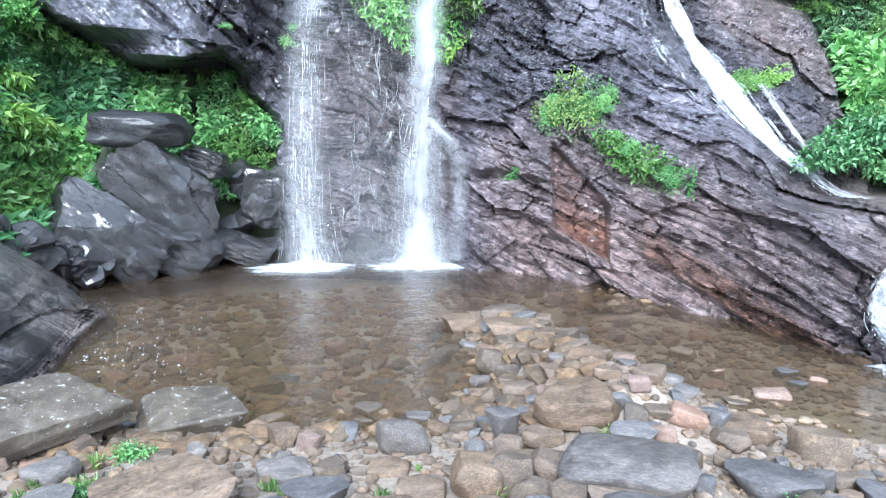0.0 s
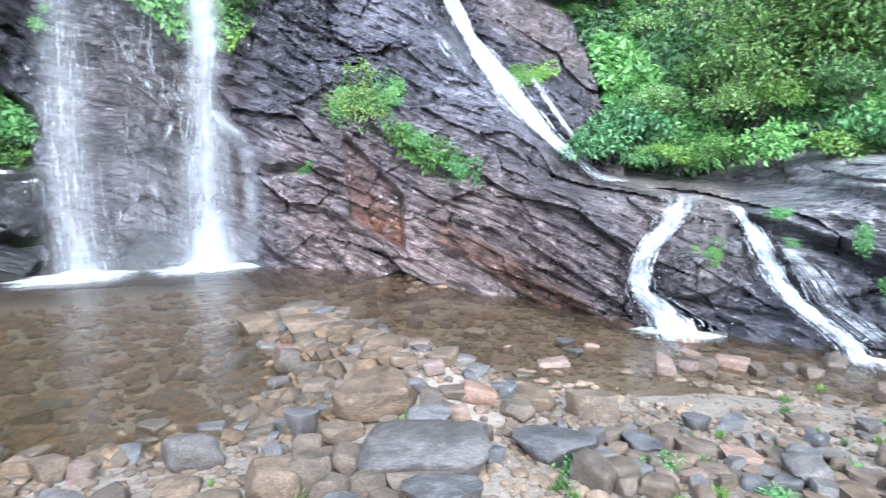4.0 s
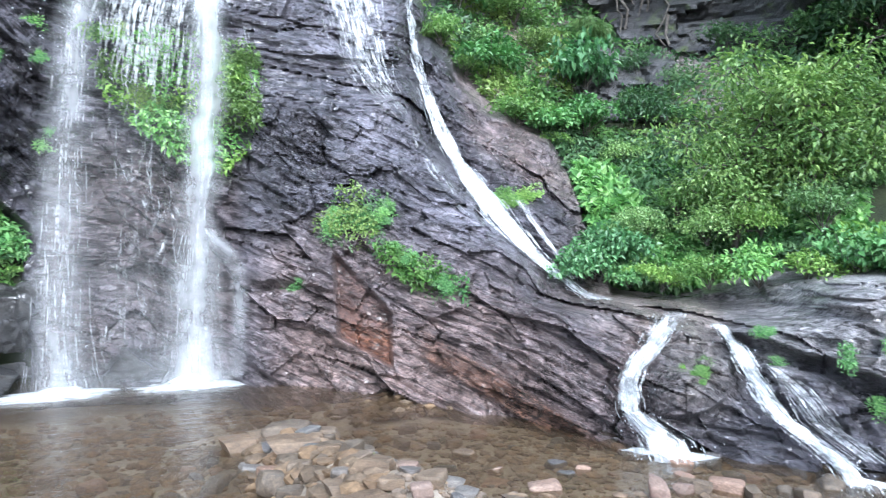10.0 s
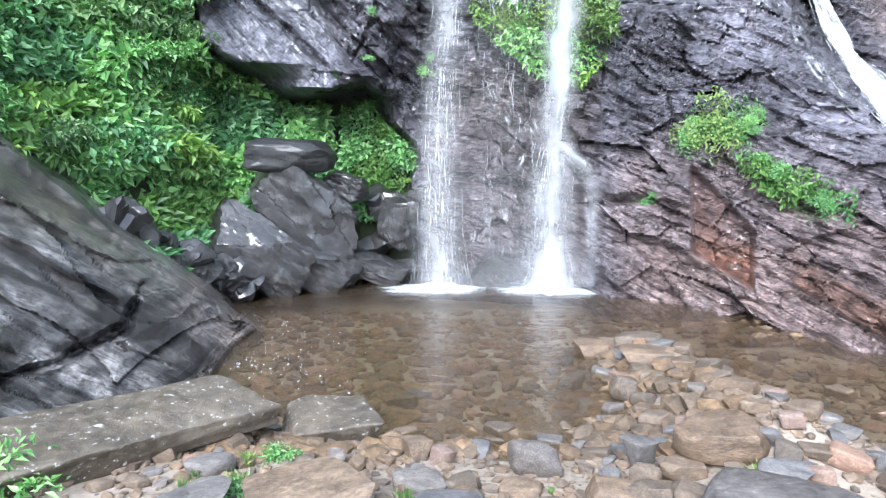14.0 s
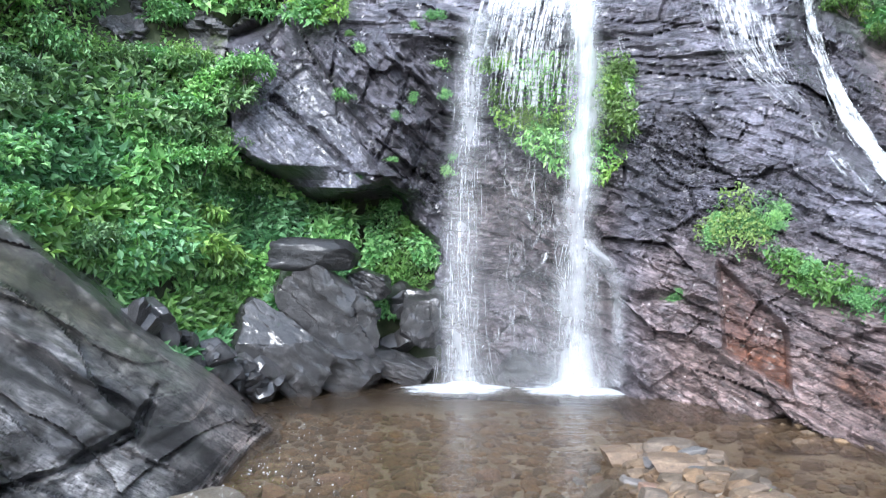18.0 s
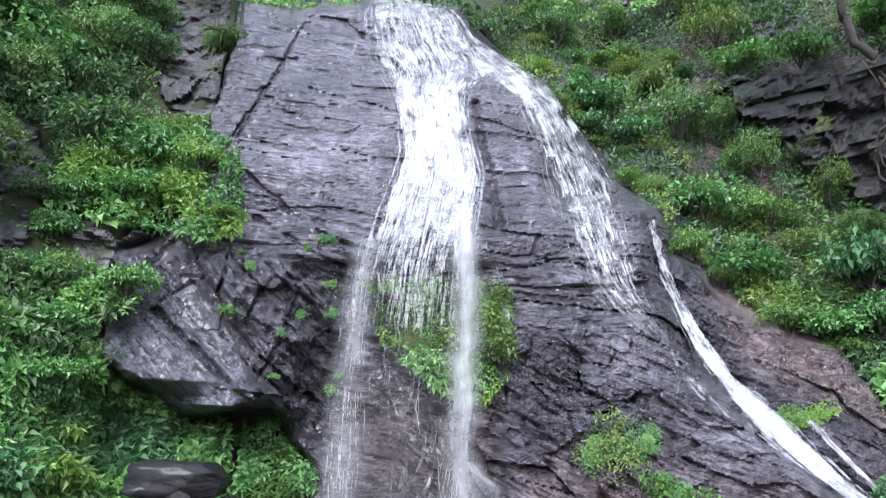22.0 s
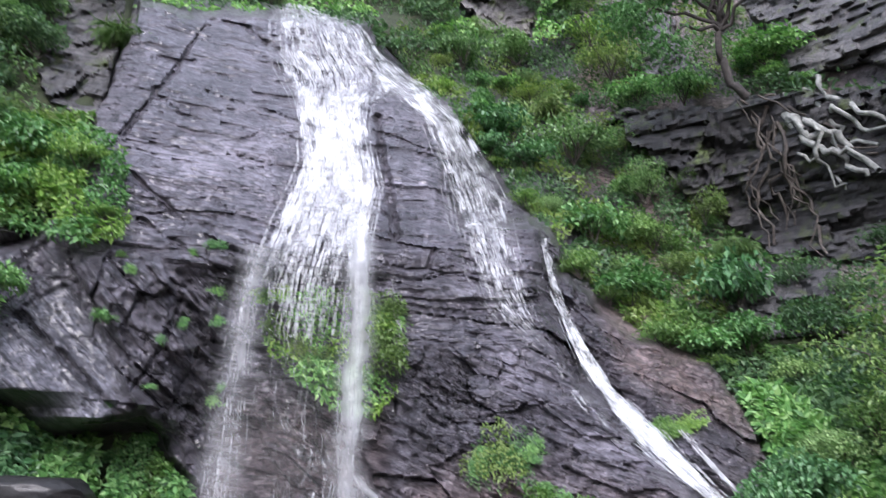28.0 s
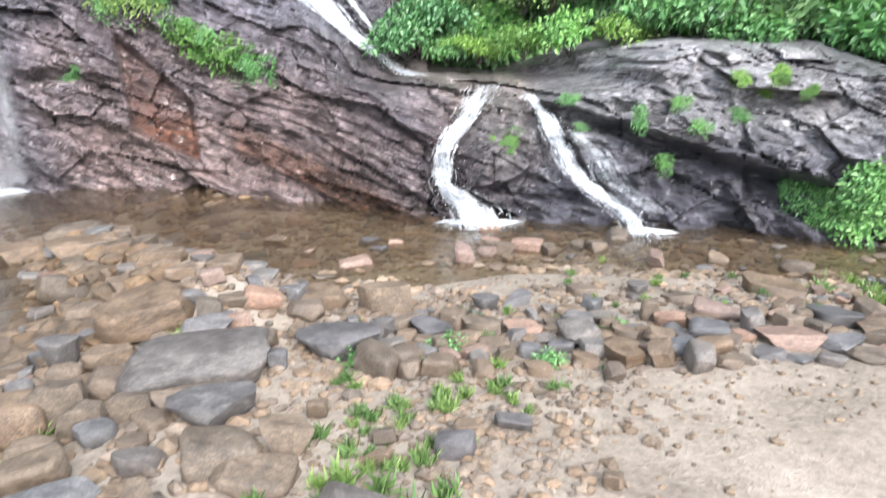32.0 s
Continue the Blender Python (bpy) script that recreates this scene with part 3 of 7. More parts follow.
def radial_mesh(name, az0, az1, el0, el1, step, radius, tint=None, uv=None):
    a = np.arange(az0, az1 + step / 2, step)
    e = np.arange(el0, el1 + step / 2, step)
    A, E = np.meshgrid(a, e, indexing="ij")
    R = radius(A, E)
    P = place(A, E, R).reshape(-1, 3)
    me = mesh_from(name, P, grid_faces(len(a), len(e)))
    if tint:
        set_tint(me, tint(A, E, R).reshape(-1, 3))
        set_uv(me, (uv or bed_uv)(A, E, R).reshape(-1, 2))
    return me


def blend(base, colour, w):
    return base * (1 - w[..., None]) + np.array(colour) * w[..., None]


def rock_tint(A, E, R):
    """Mineral colour: grey-violet beds above, rusty and tan beds low on the right, black where algae coat the seeping
    rock. Left of the falls the pit's shade is multiplied in.
    """
    x, z = R * np.radians(A), EYE + R * np.tan(np.radians(E))
    n = fbm(x * 0.8, z * 0.8, 0 * x, 4, 77) * 2
    base = np.ones(A.shape + (3,)) * np.array([1.08, 1.05, 1.17]) * (1 + 0.5 * n[..., None])
    low = sstep(5, -4, E + 0.3 * np.clip(A - 20, 0, 20)) * sstep(7, 12, A) * (1 - sstep(40, 47, A))
    base = blend(base, (2.0, 1.5, 1.3), np.clip(low * (0.95 + n), 0, 0.97))
    base = blend(base, (0.85, 0.68, 0.64), np.clip(sstep(-7, -5, A) * sstep(9, 7, A) * sstep(11, 5, E) * (0.95 + n), 0, 0.95))
    base = blend(base, (1.75, 1.3, 1.1), np.clip(sstep(24, 27, A) * sstep(38, 35, A) * sstep(4, 9, E + 0.6 * (A - 30)) * (0.6 + n), 0, 0.85))
    base = blend(base, (2.3, 1.95, 1.6), np.clip(sstep(31, 38, A) * sstep(50, 46, A) * sstep(-9, -5, E) * (0.6 + n), 0, 0.85))
    base = blend(base, (2.9, 2.85, 2.7), np.clip(sstep(46, 52, A) * sstep(-12, -6, E) * (0.8 + n), 0, 0.95))
    base = blend(base, (2.2, 2.28, 2.5), np.clip(inside(A, E, *LEANING) * (0.85 + 0.6 * n), 0, 1))
    base = blend(base, (1.15, 0.5, 0.27), np.clip(inside(A, E, *RUST_SLAB) * (0.9 + n), 0, 1))
    base = blend(base, (1.3, 0.68, 0.42), np.clip(rust_band(A, E) * (0.75 + n), 0, 1))
    base = blend(base, (2.1, 1.9, 1.65), np.clip(np.exp(-((A - 45.6) / 3.2) ** 2 - ((E + 9.6) / 3.2) ** 2) * (0.9 + n), 0, 0.9))
    # left side a quarter darker, standing for shade in the pit below the leaning block
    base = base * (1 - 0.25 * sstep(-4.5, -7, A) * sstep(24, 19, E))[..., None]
    algae = np.exp(-((A - 10.5) / 3.0) ** 2 - ((E - 7) / 8) ** 2) + np.exp(-((A + 7) / 2.2) ** 2 - ((E - 10) / 7) ** 2)
    return blend(base, (0.5, 0.5, 0.56), np.clip(algae * (0.7 + n), 0, 0.9) * (1 - 0.8 * inside(A, E, *LEANING)))


def bed_uv(A, E, R):
    x, z = R * np.radians(A), EYE + R * np.tan(np.radians(E))
    which = np.argmax(np.stack(zones(A, E)), 0)
    d = np.radians(np.array([b[0] for b in BEDS], float))[which]
    level = np.array([0.0, 0.0, 0.0, 0.9])[which] * R
    return np.stack([(x * np.cos(d) - z * np.sin(d)) * np.array([1.0, 1.3, 1.0, 3.0])[which], z * np.cos(d) + x * np.sin(d) + level], -1)


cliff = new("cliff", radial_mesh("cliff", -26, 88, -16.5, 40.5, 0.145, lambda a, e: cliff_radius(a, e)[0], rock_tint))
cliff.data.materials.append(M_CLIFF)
tagged(cliff, "tall wet cliff of grey and rust-brown banded rock", "cliff", kind="structure")


def hill_radius(A, E):
    x, z = land(A, E) * np.radians(A), E * 0.2
    behind = sstep(1.5, -1.0, E - lerp_pairs(A, ROCK_TOP)) * sstep(-1.0, 1.0, E - lerp_pairs(A, ROCK_FOOT)) * sstep(-26, -24, A)
    return land(A, E) + 0.25 + 0.8 * fbm(x * 0.6, z, 0 * x, 4, 5) + 1.4 * behind


SKYLINE = ((-62, 50), (-20, 49), (-11, 46), (-7, 44.2), (-4.6, 42.2), (-2.5, 44.4), (7, 45), (13, 46), (18, 49), (98, 50))
ha, hu = np.meshgrid(np.arange(-62, 98.1, 0.7), np.linspace(0, 1, 110), indexing="ij")
he = -24 + hu * (lerp_pairs(ha, SKYLINE) + 24)
hrad = hill_radius(ha, he) + 1.0 * sstep(13, 15, ha) * sstep(60, 57, ha) * sstep(10, 13, he)
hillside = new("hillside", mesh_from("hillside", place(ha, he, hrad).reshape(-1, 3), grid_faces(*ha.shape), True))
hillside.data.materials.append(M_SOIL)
tagged(hillside, "steep mossy hillside round the gully, soil darkened as shade between leaves", "hillside", kind="structure")

# ---- ground, stream bed and pool ----
SHORE = ((-9, 6.0), (-4, 5.4), (-2.9, 4.9), (-1.6, 4.25), (0, 4.1), (0.8, 4.3), (1.6, 4.7), (2.3, 4.4), (2.9, 3.95), (3.8, 3.6), (4.3, 3.15), (4.9, 2.55), (5.7, 1.65), (8, 0.2), (14, -3))


def ground_height(x, y):
    d = lerp_pairs(x, SHORE) - y
    land_h = 0.34 * (1 - np.exp(-np.clip(d, 0, 50) * 0.45)) + 0.05 * np.clip(d - 8, 0, 60)
    wet = -0.32 * (1 - np.exp(np.clip(d, -50, 0) * 0.55)) * (1 - 0.58 * sstep(1.9, 3.0, x))
    spit = 0.34 * np.exp(-((x - 1.55 + 0.12 * (y - 5)) / 0.55) ** 2) * sstep(7.6, 6.6, y) * sstep(3.0, 4.2, y)
    return np.where(d > 0, land_h, wet) + spit + 0.06 * fbm(x * 1.3, y * 1.3, 0 * x, 4, 3)


rings = np.concatenate([[0.02], np.arange(0.25, 14, 0.11), np.geomspace(14.5, 900, 24)])
turn = np.radians(np.arange(0, 360, 1.5))
RR, TT = np.meshgrid(rings, turn, indexing="ij")
gx, gy = RR * np.sin(TT), RR * np.cos(TT)
gz = ground_height(gx, gy)
gz = np.where(RR > 14, np.minimum(gz, 4.0), gz)
gf = []
for i in range(len(rings) - 1):
    for j in range(len(turn)):
        k = (j + 1) % len(turn)
        gf.append((i * len(turn) + j, i * len(turn) + k, (i + 1) * len(turn) + k, (i + 1) * len(turn) + j))
ground = new("ground", mesh_from("ground", np.stack([gx, gy, gz], -1).reshape(-1, 3), np.array(gf), True))
ground.data.materials.append(M_GROUND)
tagged(ground, "pale sandy gravel bank with damp brown stream bed", "ground", kind="structure")

px, py = np.meshgrid(np.linspace(-6, 12, 60), np.linspace(-2.5, 13, 60), indexing="ij")
pool = new("water", mesh_from("water", np.stack([px, py, 0 * px], -1).reshape(-1, 3), grid_faces(60, 60), True))
pool.data.materials.append(M_POOL)
tagged(pool, "shallow clear brown pool water with small ripples", "water", kind="structure")

# ---- falling water ----
def smooth_radius(az, el):
    """The rock's front, evened out, for water to run over."""
    near = [cliff_radius(az + da, el + de)[0] for da, de in ((-0.5, 0.2), (0.5, 0.2), (0, -0.4))]
    return np.min(near, axis=0) * 0.6 + np.mean(near, axis=0) * 0.4


def flow_sheet(name, rows, across, lift, material, soft=0.2, free_from=None, free_r=None, seed=0, strength=1.0, spread=0.06, wander=0.35):
    """A sheet of water between two edges: rows of slope, left bearing, right bearing, thickness 0 to 1."""
    plain = material in (M_VEIL, M_MIST)
    rows = np.array(rows, float)
    el = np.concatenate([np.linspace(rows[i, 0], rows[i + 1, 0], max(3, int(abs(rows[i, 0] - rows[i + 1, 0]) / 0.25)), endpoint=False) for i in range(len(rows) - 1)] + [rows[-1:, 0]])
    order = np.argsort(rows[:, 0])
    left, right, thick = (np.interp(el, rows[order, 0], rows[order, k]) for k in (1, 2, 3))
    left, right = left + wander * fbm(el * 0.7, 0 * el, 0 * el, 4, seed), right + wander * fbm(el * 0.7, 0 * el + 9, 0 * el, 4, seed + 1)
    u = np.linspace(0, 1, across)
    E, U = np.meshgrid(el, u, indexing="ij")
    A = left[:, None] + (right - left)[:, None] * U
    R = smooth_radius(A, E) - lift
    if free_from is not None:
        w = sstep(free_from + 1.5, free_from - 2.5, E)
        R = R * (1 - w) + (free_r - 0.25 * np.sin(U * 3.1)) * w
    R = R - spread * (0.5 + fbm(A * 3, E * 1.5, 0 * E, 3, seed + 3))
    P = place(A, E, R)
    me = mesh_from(name, P.reshape(-1, 3), grid_faces(len(el), across)[:, ::-1], True)
    step = np.linalg.norm(np.diff(P[:, across // 2], axis=0), axis=1)
    run = np.concatenate([[0], np.cumsum(step)])
    width = np.radians(right - left)[:, None] * R
    set_uv(me, np.stack([(U - 0.5) * width + seed * 3.7, np.broadcast_to(run[:, None], U.shape)], -1).reshape(-1, 2))
    side = np.clip(np.minimum(U, 1 - U) / soft, 0, 1)
    side = side * side * (3 - 2 * side) if plain else side
    patch = thick[:, None] * strength * (1 + (0.7 if plain else 0.9) * fbm(A * 1.0 + seed, E * 0.9, 0 * E, 3, seed + 40))
    fade = side * (patch if plain else np.clip(1 - (1 - patch) * 0.66, 0, 1.2))
    set_tint(me, np.repeat(fade.reshape(-1, 1), 3, 1))
    me.materials.append(material)
    return me


def strands(name, rows, count, lift, wide, long, free_from=None, free_r=None, seed=0, drift=0.25):
    """Separate threads of water that run down between the edges of a sheet, each a thin ribbon that wavers and tapers."""
    r4 = np.random.default_rng(seed + 700)
    rows = np.array(rows, float)
    rows = rows[np.argsort(rows[:, 0])]
    seg = 11
    weight = np.interp(np.linspace(rows[0, 0], rows[-1, 0], 60), rows[:, 0], rows[:, 3] * (rows[:, 2] - rows[:, 1]))
    start = np.interp(r4.random(count), np.cumsum(weight) / weight.sum(), np.linspace(rows[0, 0], rows[-1, 0], 60)) + long * 0.4
    length = long * r4.uniform(0.3, 1.2, count)
    s = np.linspace(0, 1, seg)
    E = np.clip(start[:, None] - length[:, None] * s, rows[0, 0], rows[-1, 0])
    U = np.clip(0.5 + 0.5 * np.clip(r4.normal(0, 0.5, (count, 1)), -1, 1) + 0.02 * np.cumsum(r4.normal(0, 1, (count, seg)), 1) * drift, 0, 1)
    left, right = np.interp(E, rows[:, 0], rows[:, 1]), np.interp(E, rows[:, 0], rows[:, 2])
    A = left + (right - left) * U
    R = smooth_radius(A, E) - lift
    if free_from is not None:
        w = sstep(free_from + 1.5, free_from - 2.5, E)
        R = R * (1 - w) + (free_r - 0.25 * np.sin(U * 3.1)) * w
    R = R - r4.uniform(0, 0.12, (count, 1))
    half = np.degrees(wide * r4.uniform(0.3, 1.2, (count, 1)) / R) * np.sin(np.pi * (0.08 + 0.9 * s)) * (0.7 + 0.6 * r4.random((count, seg)))
    P = np.stack([place(A - half, E, R), place(A + half, E, R)], 2).reshape(-1, 3)
    base = (np.arange(count) * seg * 2)[:, None] + (np.arange(seg - 1) * 2)[None]
    F = np.stack([base, base + 2, base + 3, base + 1], -1).reshape(-1, 4)
    me = mesh_from(name, P, F, True)
    set_uv(me, np.stack([np.repeat(A.ravel(), 2), np.repeat(E.ravel(), 2)], -1))
    set_tint(me, np.ones((len(P), 3)))
    me.materials.append(M_STRAND)
    return me


def drops(name, rows, count, lift, size, free_from=None, free_r=None, seed=0):
    """Loose drops thrown off along the edges and foot of a fall."""
    r4 = np.random.default_rng(seed + 900)
    rows = np.array(rows, float)
    rows = rows[np.argsort(rows[:, 0])]
    el = rows[0, 0] + (rows[-1, 0] - rows[0, 0]) * r4.random(count) ** 1.3
    left, right = np.interp(el, rows[:, 0], rows[:, 1]), np.interp(el, rows[:, 0], rows[:, 2])
    az = (left + right) / 2 + (right - left) * 0.5 * np.clip(r4.normal(0, 0.75, count), -1.7, 1.7)
    r = smooth_radius(az, el) - lift - r4.uniform(0, 0.3, count)
    if free_from is not None:
        w = sstep(free_from + 1.5, free_from - 2.5, el)
        r = r * (1 - w) + (free_r - r4.uniform(0, 0.4, count)) * w
    c = place(az, el, r)
    s = size * r4.uniform(0.3, 1.0, count) ** 1.5
    octa = np.array([(1, 0, 0), (-1, 0, 0), (0, 1, 0), (0, -1, 0), (0, 0, 1.8), (0, 0, -1.8)], float)
    tri = np.array([(0, 2, 4), (2, 1, 4), (1, 3, 4), (3, 0, 4), (2, 0, 5), (1, 2, 5), (3, 1, 5), (0, 3, 5)])
    P = (c[:, None] + octa[None] * s[:, None, None]).reshape(-1, 3)
    me = mesh_from(name, P, (tri[None] + (np.arange(count) * 6)[:, None, None]).reshape(-1, 3), True)
    set_uv(me, P[:, :2])
    set_tint(me, np.ones((len(P), 3)))
    me.materials.append(M_DROP)
    return me


def foam_patch(name, x, y, sx, sy, rz, seed, height=0.1):
    """A low churned mound of foam on the pool."""
    r, t = np.meshgrid(np.linspace(0, 1, 14), np.linspace(0, 2 * math.pi, 41), indexing="ij")
    rr = r * (1 + 0.5 * fbm(np.cos(t) * 1.5, np.sin(t) * 1.5, 0 * t, 3, seed))
    px, py = rr * np.cos(t) * sx, rr * np.sin(t) * sy
    pz = 0.012 + height * (1 - r) ** 1.2 * (1 + 1.2 * fbm(px * 4, py * 4, 0 * px, 4, seed + 1))
    a = radians(rz)
    P = np.stack([x + px * math.cos(a) - py * math.sin(a), y + px * math.sin(a) + py * math.cos(a), pz], -1)
    me = mesh_from(name, P.reshape(-1, 3), grid_faces(*r.shape), True)
    set_uv(me, P[..., :2].reshape(-1, 2))
    set_tint(me, np.repeat((1.35 - 0.95 * r ** 2).reshape(-1, 1), 3, 1))
    me.materials.append(M_FOAM)
    return me


waterfall = thing("waterfall", "tall white waterfall parting into two plunging strands", "waterfall")
UPPER = [(39.8, -3.2, -1.4, 0.8), (38.9, -4.4, 3.6, 0.7), (38.0, -4.9, 5.0, 0.72), (36.2, -4.6, 6.4, 0.7), (34.6, -4.0, 8.4, 0.76), (33.4, -3.0, 8.2, 0.72), (32.4, -2.2, 6.0, 0.85), (30.4, -1.4, 5.8, 0.92), (27.4, -0.9, 6.6, 0.92), (25.4, -1.5, 7.2, 0.92),
         (22.2, -2.8, 6.6, 0.85), (19.5, -3.6, 6.2, 0.7), (17, -4.4, 5.9, 0.5), (14.5, -4.7, 5.6, 0.38), (12.5, -4.9, 5.4, 0.2)]
part("upper_cascade", flow_sheet("upper_cascade", UPPER, 44, 0.1, M_FALL, 0.1, 20, 10.6, 1, 0.82), None, waterfall)
part("cascade_froth", flow_sheet("cascade_froth", UPPER, 44, 0.18, M_LACE, 0.08, 20, 10.5, 2, 0.8), None, waterfall)
CORE = [(33.5, -1.0, 4.0, 0.6), (30, -0.9, 4.2, 0.95), (26, -1.6, 2.6, 0.85), (22.5, -2.6, -0.2, 0.8), (20, -3.4, -1.8, 0.6), (17.5, -4.2, -2.8, 0.5)]
part("cascade_core", flow_sheet("cascade_core", CORE, 20, 0.16, M_FALL, 0.4, 20, 10.55, 3, 0.9), None, waterfall)
CORE2 = [(29, 2.0, 5.0, 0.7), (26, 3.6, 6.0, 0.95), (23, 4.3, 6.4, 1), (19, 4.4, 6.2, 0.9)]
part("cascade_core", flow_sheet("cascade_core_right", CORE2, 16, 0.16, M_FALL, 0.4, 20, 10.55, 17, 0.9), None, waterfall)
LEFT = [(20, -4.4, -2.2, 0.5), (16, -5.1, -3.3, 0.7), (12, -5.3, -3.4, 0.66), (6, -6.0, -3.6, 0.6), (0, -6.4, -3.4, 0.56), (-6, -6.6, -3.2, 0.6), (-9.5, -6.9, -2.6, 0.85), (-11, -7.2, -2.0, 1)]
part("left_strand", flow_sheet("left_strand", [(e, l - 1.1, r + 1.2, t) for e, l, r, t in LEFT], 24, 0.2, M_VEIL, 0.5, 19, 10.35, 4, 0.8, wander=1.3), None, waterfall)
part("left_strand_spray", flow_sheet("left_strand_spray", LEFT, 24, 0.35, M_LACE, 0.5, 19, 10.2, 5, 0.48), None, waterfall)
RIGHT = [(22, 4.0, 6.4, 0.8), (17.5, 4.2, 6.3, 0.9), (12, 4.2, 6.2, 0.85), (6, 4.0, 6.0, 0.8), (1.5, 3.5, 5.6, 0.8), (-1, 3.0, 6.4, 0.75), (-4, 2.7, 6.4, 0.7), (-7, 2.5, 6.6, 0.85), (-9.6, 2.0, 7.2, 1), (-11.2, 1.0, 8.2, 1)]
part("right_strand", flow_sheet("right_strand", [(e, l - 1.0, r + 1.0, t) for e, l, r, t in RIGHT], 24, 0.25, M_VEIL, 0.5, 20, 10.3, 6, 1.0, wander=1.1), None, waterfall)
part("right_strand_spray", flow_sheet("right_strand_spray", RIGHT, 24, 0.4, M_LACE, 0.5, 20, 10.15, 7, 0.48), None, waterfall)
SPLIT = [(1.6, 4.6, 6.2, 0.8), (0, 5.6, 7.6, 0.7), (-1.6, 6.7, 8.8, 0.6), (-5, 7.2, 8.8, 0.5), (-10.4, 6.8, 8.6, 0.4)]
part("splash_rill", flow_sheet("splash_rill", SPLIT, 12, 0.2, M_VEIL, 0.45, None, None, 8, 0.95), None, waterfall)
SHEEN = [(7, -3, 3.4, 0.5), (4.5, -1.5, 4, 0.55), (2, 0, 4.4, 0.5), (-3, -3.4, 4, 0.36), (-6.8, -4, 4, 0.55), (-7.6, -4, 4, 0.3)]
part("wall_rill", flow_sheet("wall_rill", SHEEN, 30, 0.08, M_LACE, 0.15, None, None, 9, 0.9), None, waterfall)
MIST = [(20, -4, 6, 0.0), (8, -6.5, 7, 0.2), (-3, -8, 8.5, 0.4), (-8, -9, 10, 0.65), (-11.4, -10, 11, 0.9)]
part("spray", flow_sheet("spray", MIST, 24, 0.1, M_MIST, 0.45, 19, 10.1, 10, 0.6), None, waterfall)
part("foam", foam_patch("foam", -0.95, 9.75, 0.95, 0.45, 4, 21, 0.05), None, waterfall)
part("foam", foam_patch("foam", 0.8, 9.75, 0.95, 0.42, -4, 22, 0.05), None, waterfall)
part("splash", foam_patch("splash", 0.75, 10.0, 0.42, 0.28, 0, 23, 0.15), None, waterfall)
part("splash", foam_patch("splash", -0.85, 10.0, 0.38, 0.25, 0, 24, 0.1), None, waterfall)

part("upper_strand", strands("upper_strand", UPPER, 700, 0.2, 0.011, 5.0, 20, 10.5, 1), None, waterfall, kind="stuff")
part("left_thread", strands("left_thread", [(e, l - 0.3, r + 0.3, t) for e, l, r, t in LEFT], 150, 0.3, 0.006, 3.0, 19, 10.2, 2), None, waterfall, kind="stuff")
part("right_thread", strands("right_thread", RIGHT, 170, 0.3, 0.006, 3.0, 20, 10.15, 3), None, waterfall, kind="stuff")
part("wall_thread", strands("wall_thread", [(16, -4.4, 5.8, 0.6), (10, -4.5, 5.6, 0.4), (0, -5, 6, 0.3), (-10, -5.5, 7.5, 0.3)], 110, 0.15, 0.005, 3.0, 19, 10.5, 4), None, waterfall, kind="stuff")
part("spray_drop", drops("spray_drop", LEFT, 160, 0.3, 0.006, 19, 10.4, 1), None, waterfall, kind="stuff")
part("spray_drop", drops("spray_drop", RIGHT, 180, 0.3, 0.006, 20, 10.35, 2), None, waterfall, kind="stuff")
part("spray_drop", drops("spray_drop", UPPER, 900, 0.15, 0.008, 20, 10.6, 3), None, waterfall, kind="stuff")
side_fall = thing("side_cascade", "thin lacy side cascade trickling over stepped rock", "waterfall")
SIDE = [(38.3, 2.8, 4.8, 0.7), (36.4, 3.6, 6.2, 0.9), (34.8, 4.4, 9.6, 1), (33, 7.4, 12.4, 1.05), (31, 10.6, 14.4, 1), (27, 12.2, 17.0, 0.9), (23.5, 12.8, 18.8, 0.8), (19, 14.2, 19.6, 0.78), (16, 15.4, 20.2, 0.74), (13.8, 17, 20.8, 0.6), (11.5, 19.8, 22.2, 0.45)]
part("lace", flow_sheet("lace", [(e, l - 0.3, r + 1.2, t) for e, l, r, t in SIDE], 40, 0.1, M_LACE, 0.25, None, None, 11, 0.78), None, side_fall)
SIDE2 = [(33, 9.6, 12.0, 0.8), (29, 11.2, 13.8, 0.7), (24, 13.2, 15.8, 0.7), (20, 15.4, 17.2, 0.65), (16, 16.4, 18.6, 0.65), (14, 17.6, 20.4, 0.6)]
part("main_thread", flow_sheet("main_thread", SIDE2, 16, 0.14, M_LACE, 0.3, None, None, 12, 0.95), None, side_fall)

part("side_strand", strands("side_strand", SIDE, 800, 0.16, 0.007, 2.0, None, None, 5), None, side_fall, kind="stuff")
part("face_thread", strands("face_thread", [(17.6, 7.2, 8.4, 1), (13, 8.4, 9.6, 0.6), (9, 8.8, 9.8, 0.3)], 24, 0.1, 0.007, 2.0, None, None, 6), None, side_fall, kind="stuff")
chute = thing("chute_stream", "narrow white stream sliding down a rock chute", "stream")
CHUTE = [(20.6, 21.4, 22.0, 0.5), (19, 21.4, 22.2, 0.6), (17.4, 21.6, 22.6, 0.7), (14, 22.4, 23.6, 0.8), (11.5, 23.2, 24.6, 0.95), (9.8, 23.9, 25.5, 1), (8.0, 24.9, 26.5, 1), (6.2, 25.8, 28.4, 1), (4, 27.2, 30.4, 1), (2, 29.2, 31.8, 1), (0.2, 31.2, 33.2, 0.95), (-1.6, 33.4, 34.9, 0.95), (-3.2, 35.8, 36.9, 0.9), (-3.8, 36.6, 39.4, 0.8)]
part("stream", flow_sheet("stream", CHUTE, 20, 0.1, M_FALL, 0.3, None, None, 13, 0.88, wander=1.9, spread=0.14), None, chute)
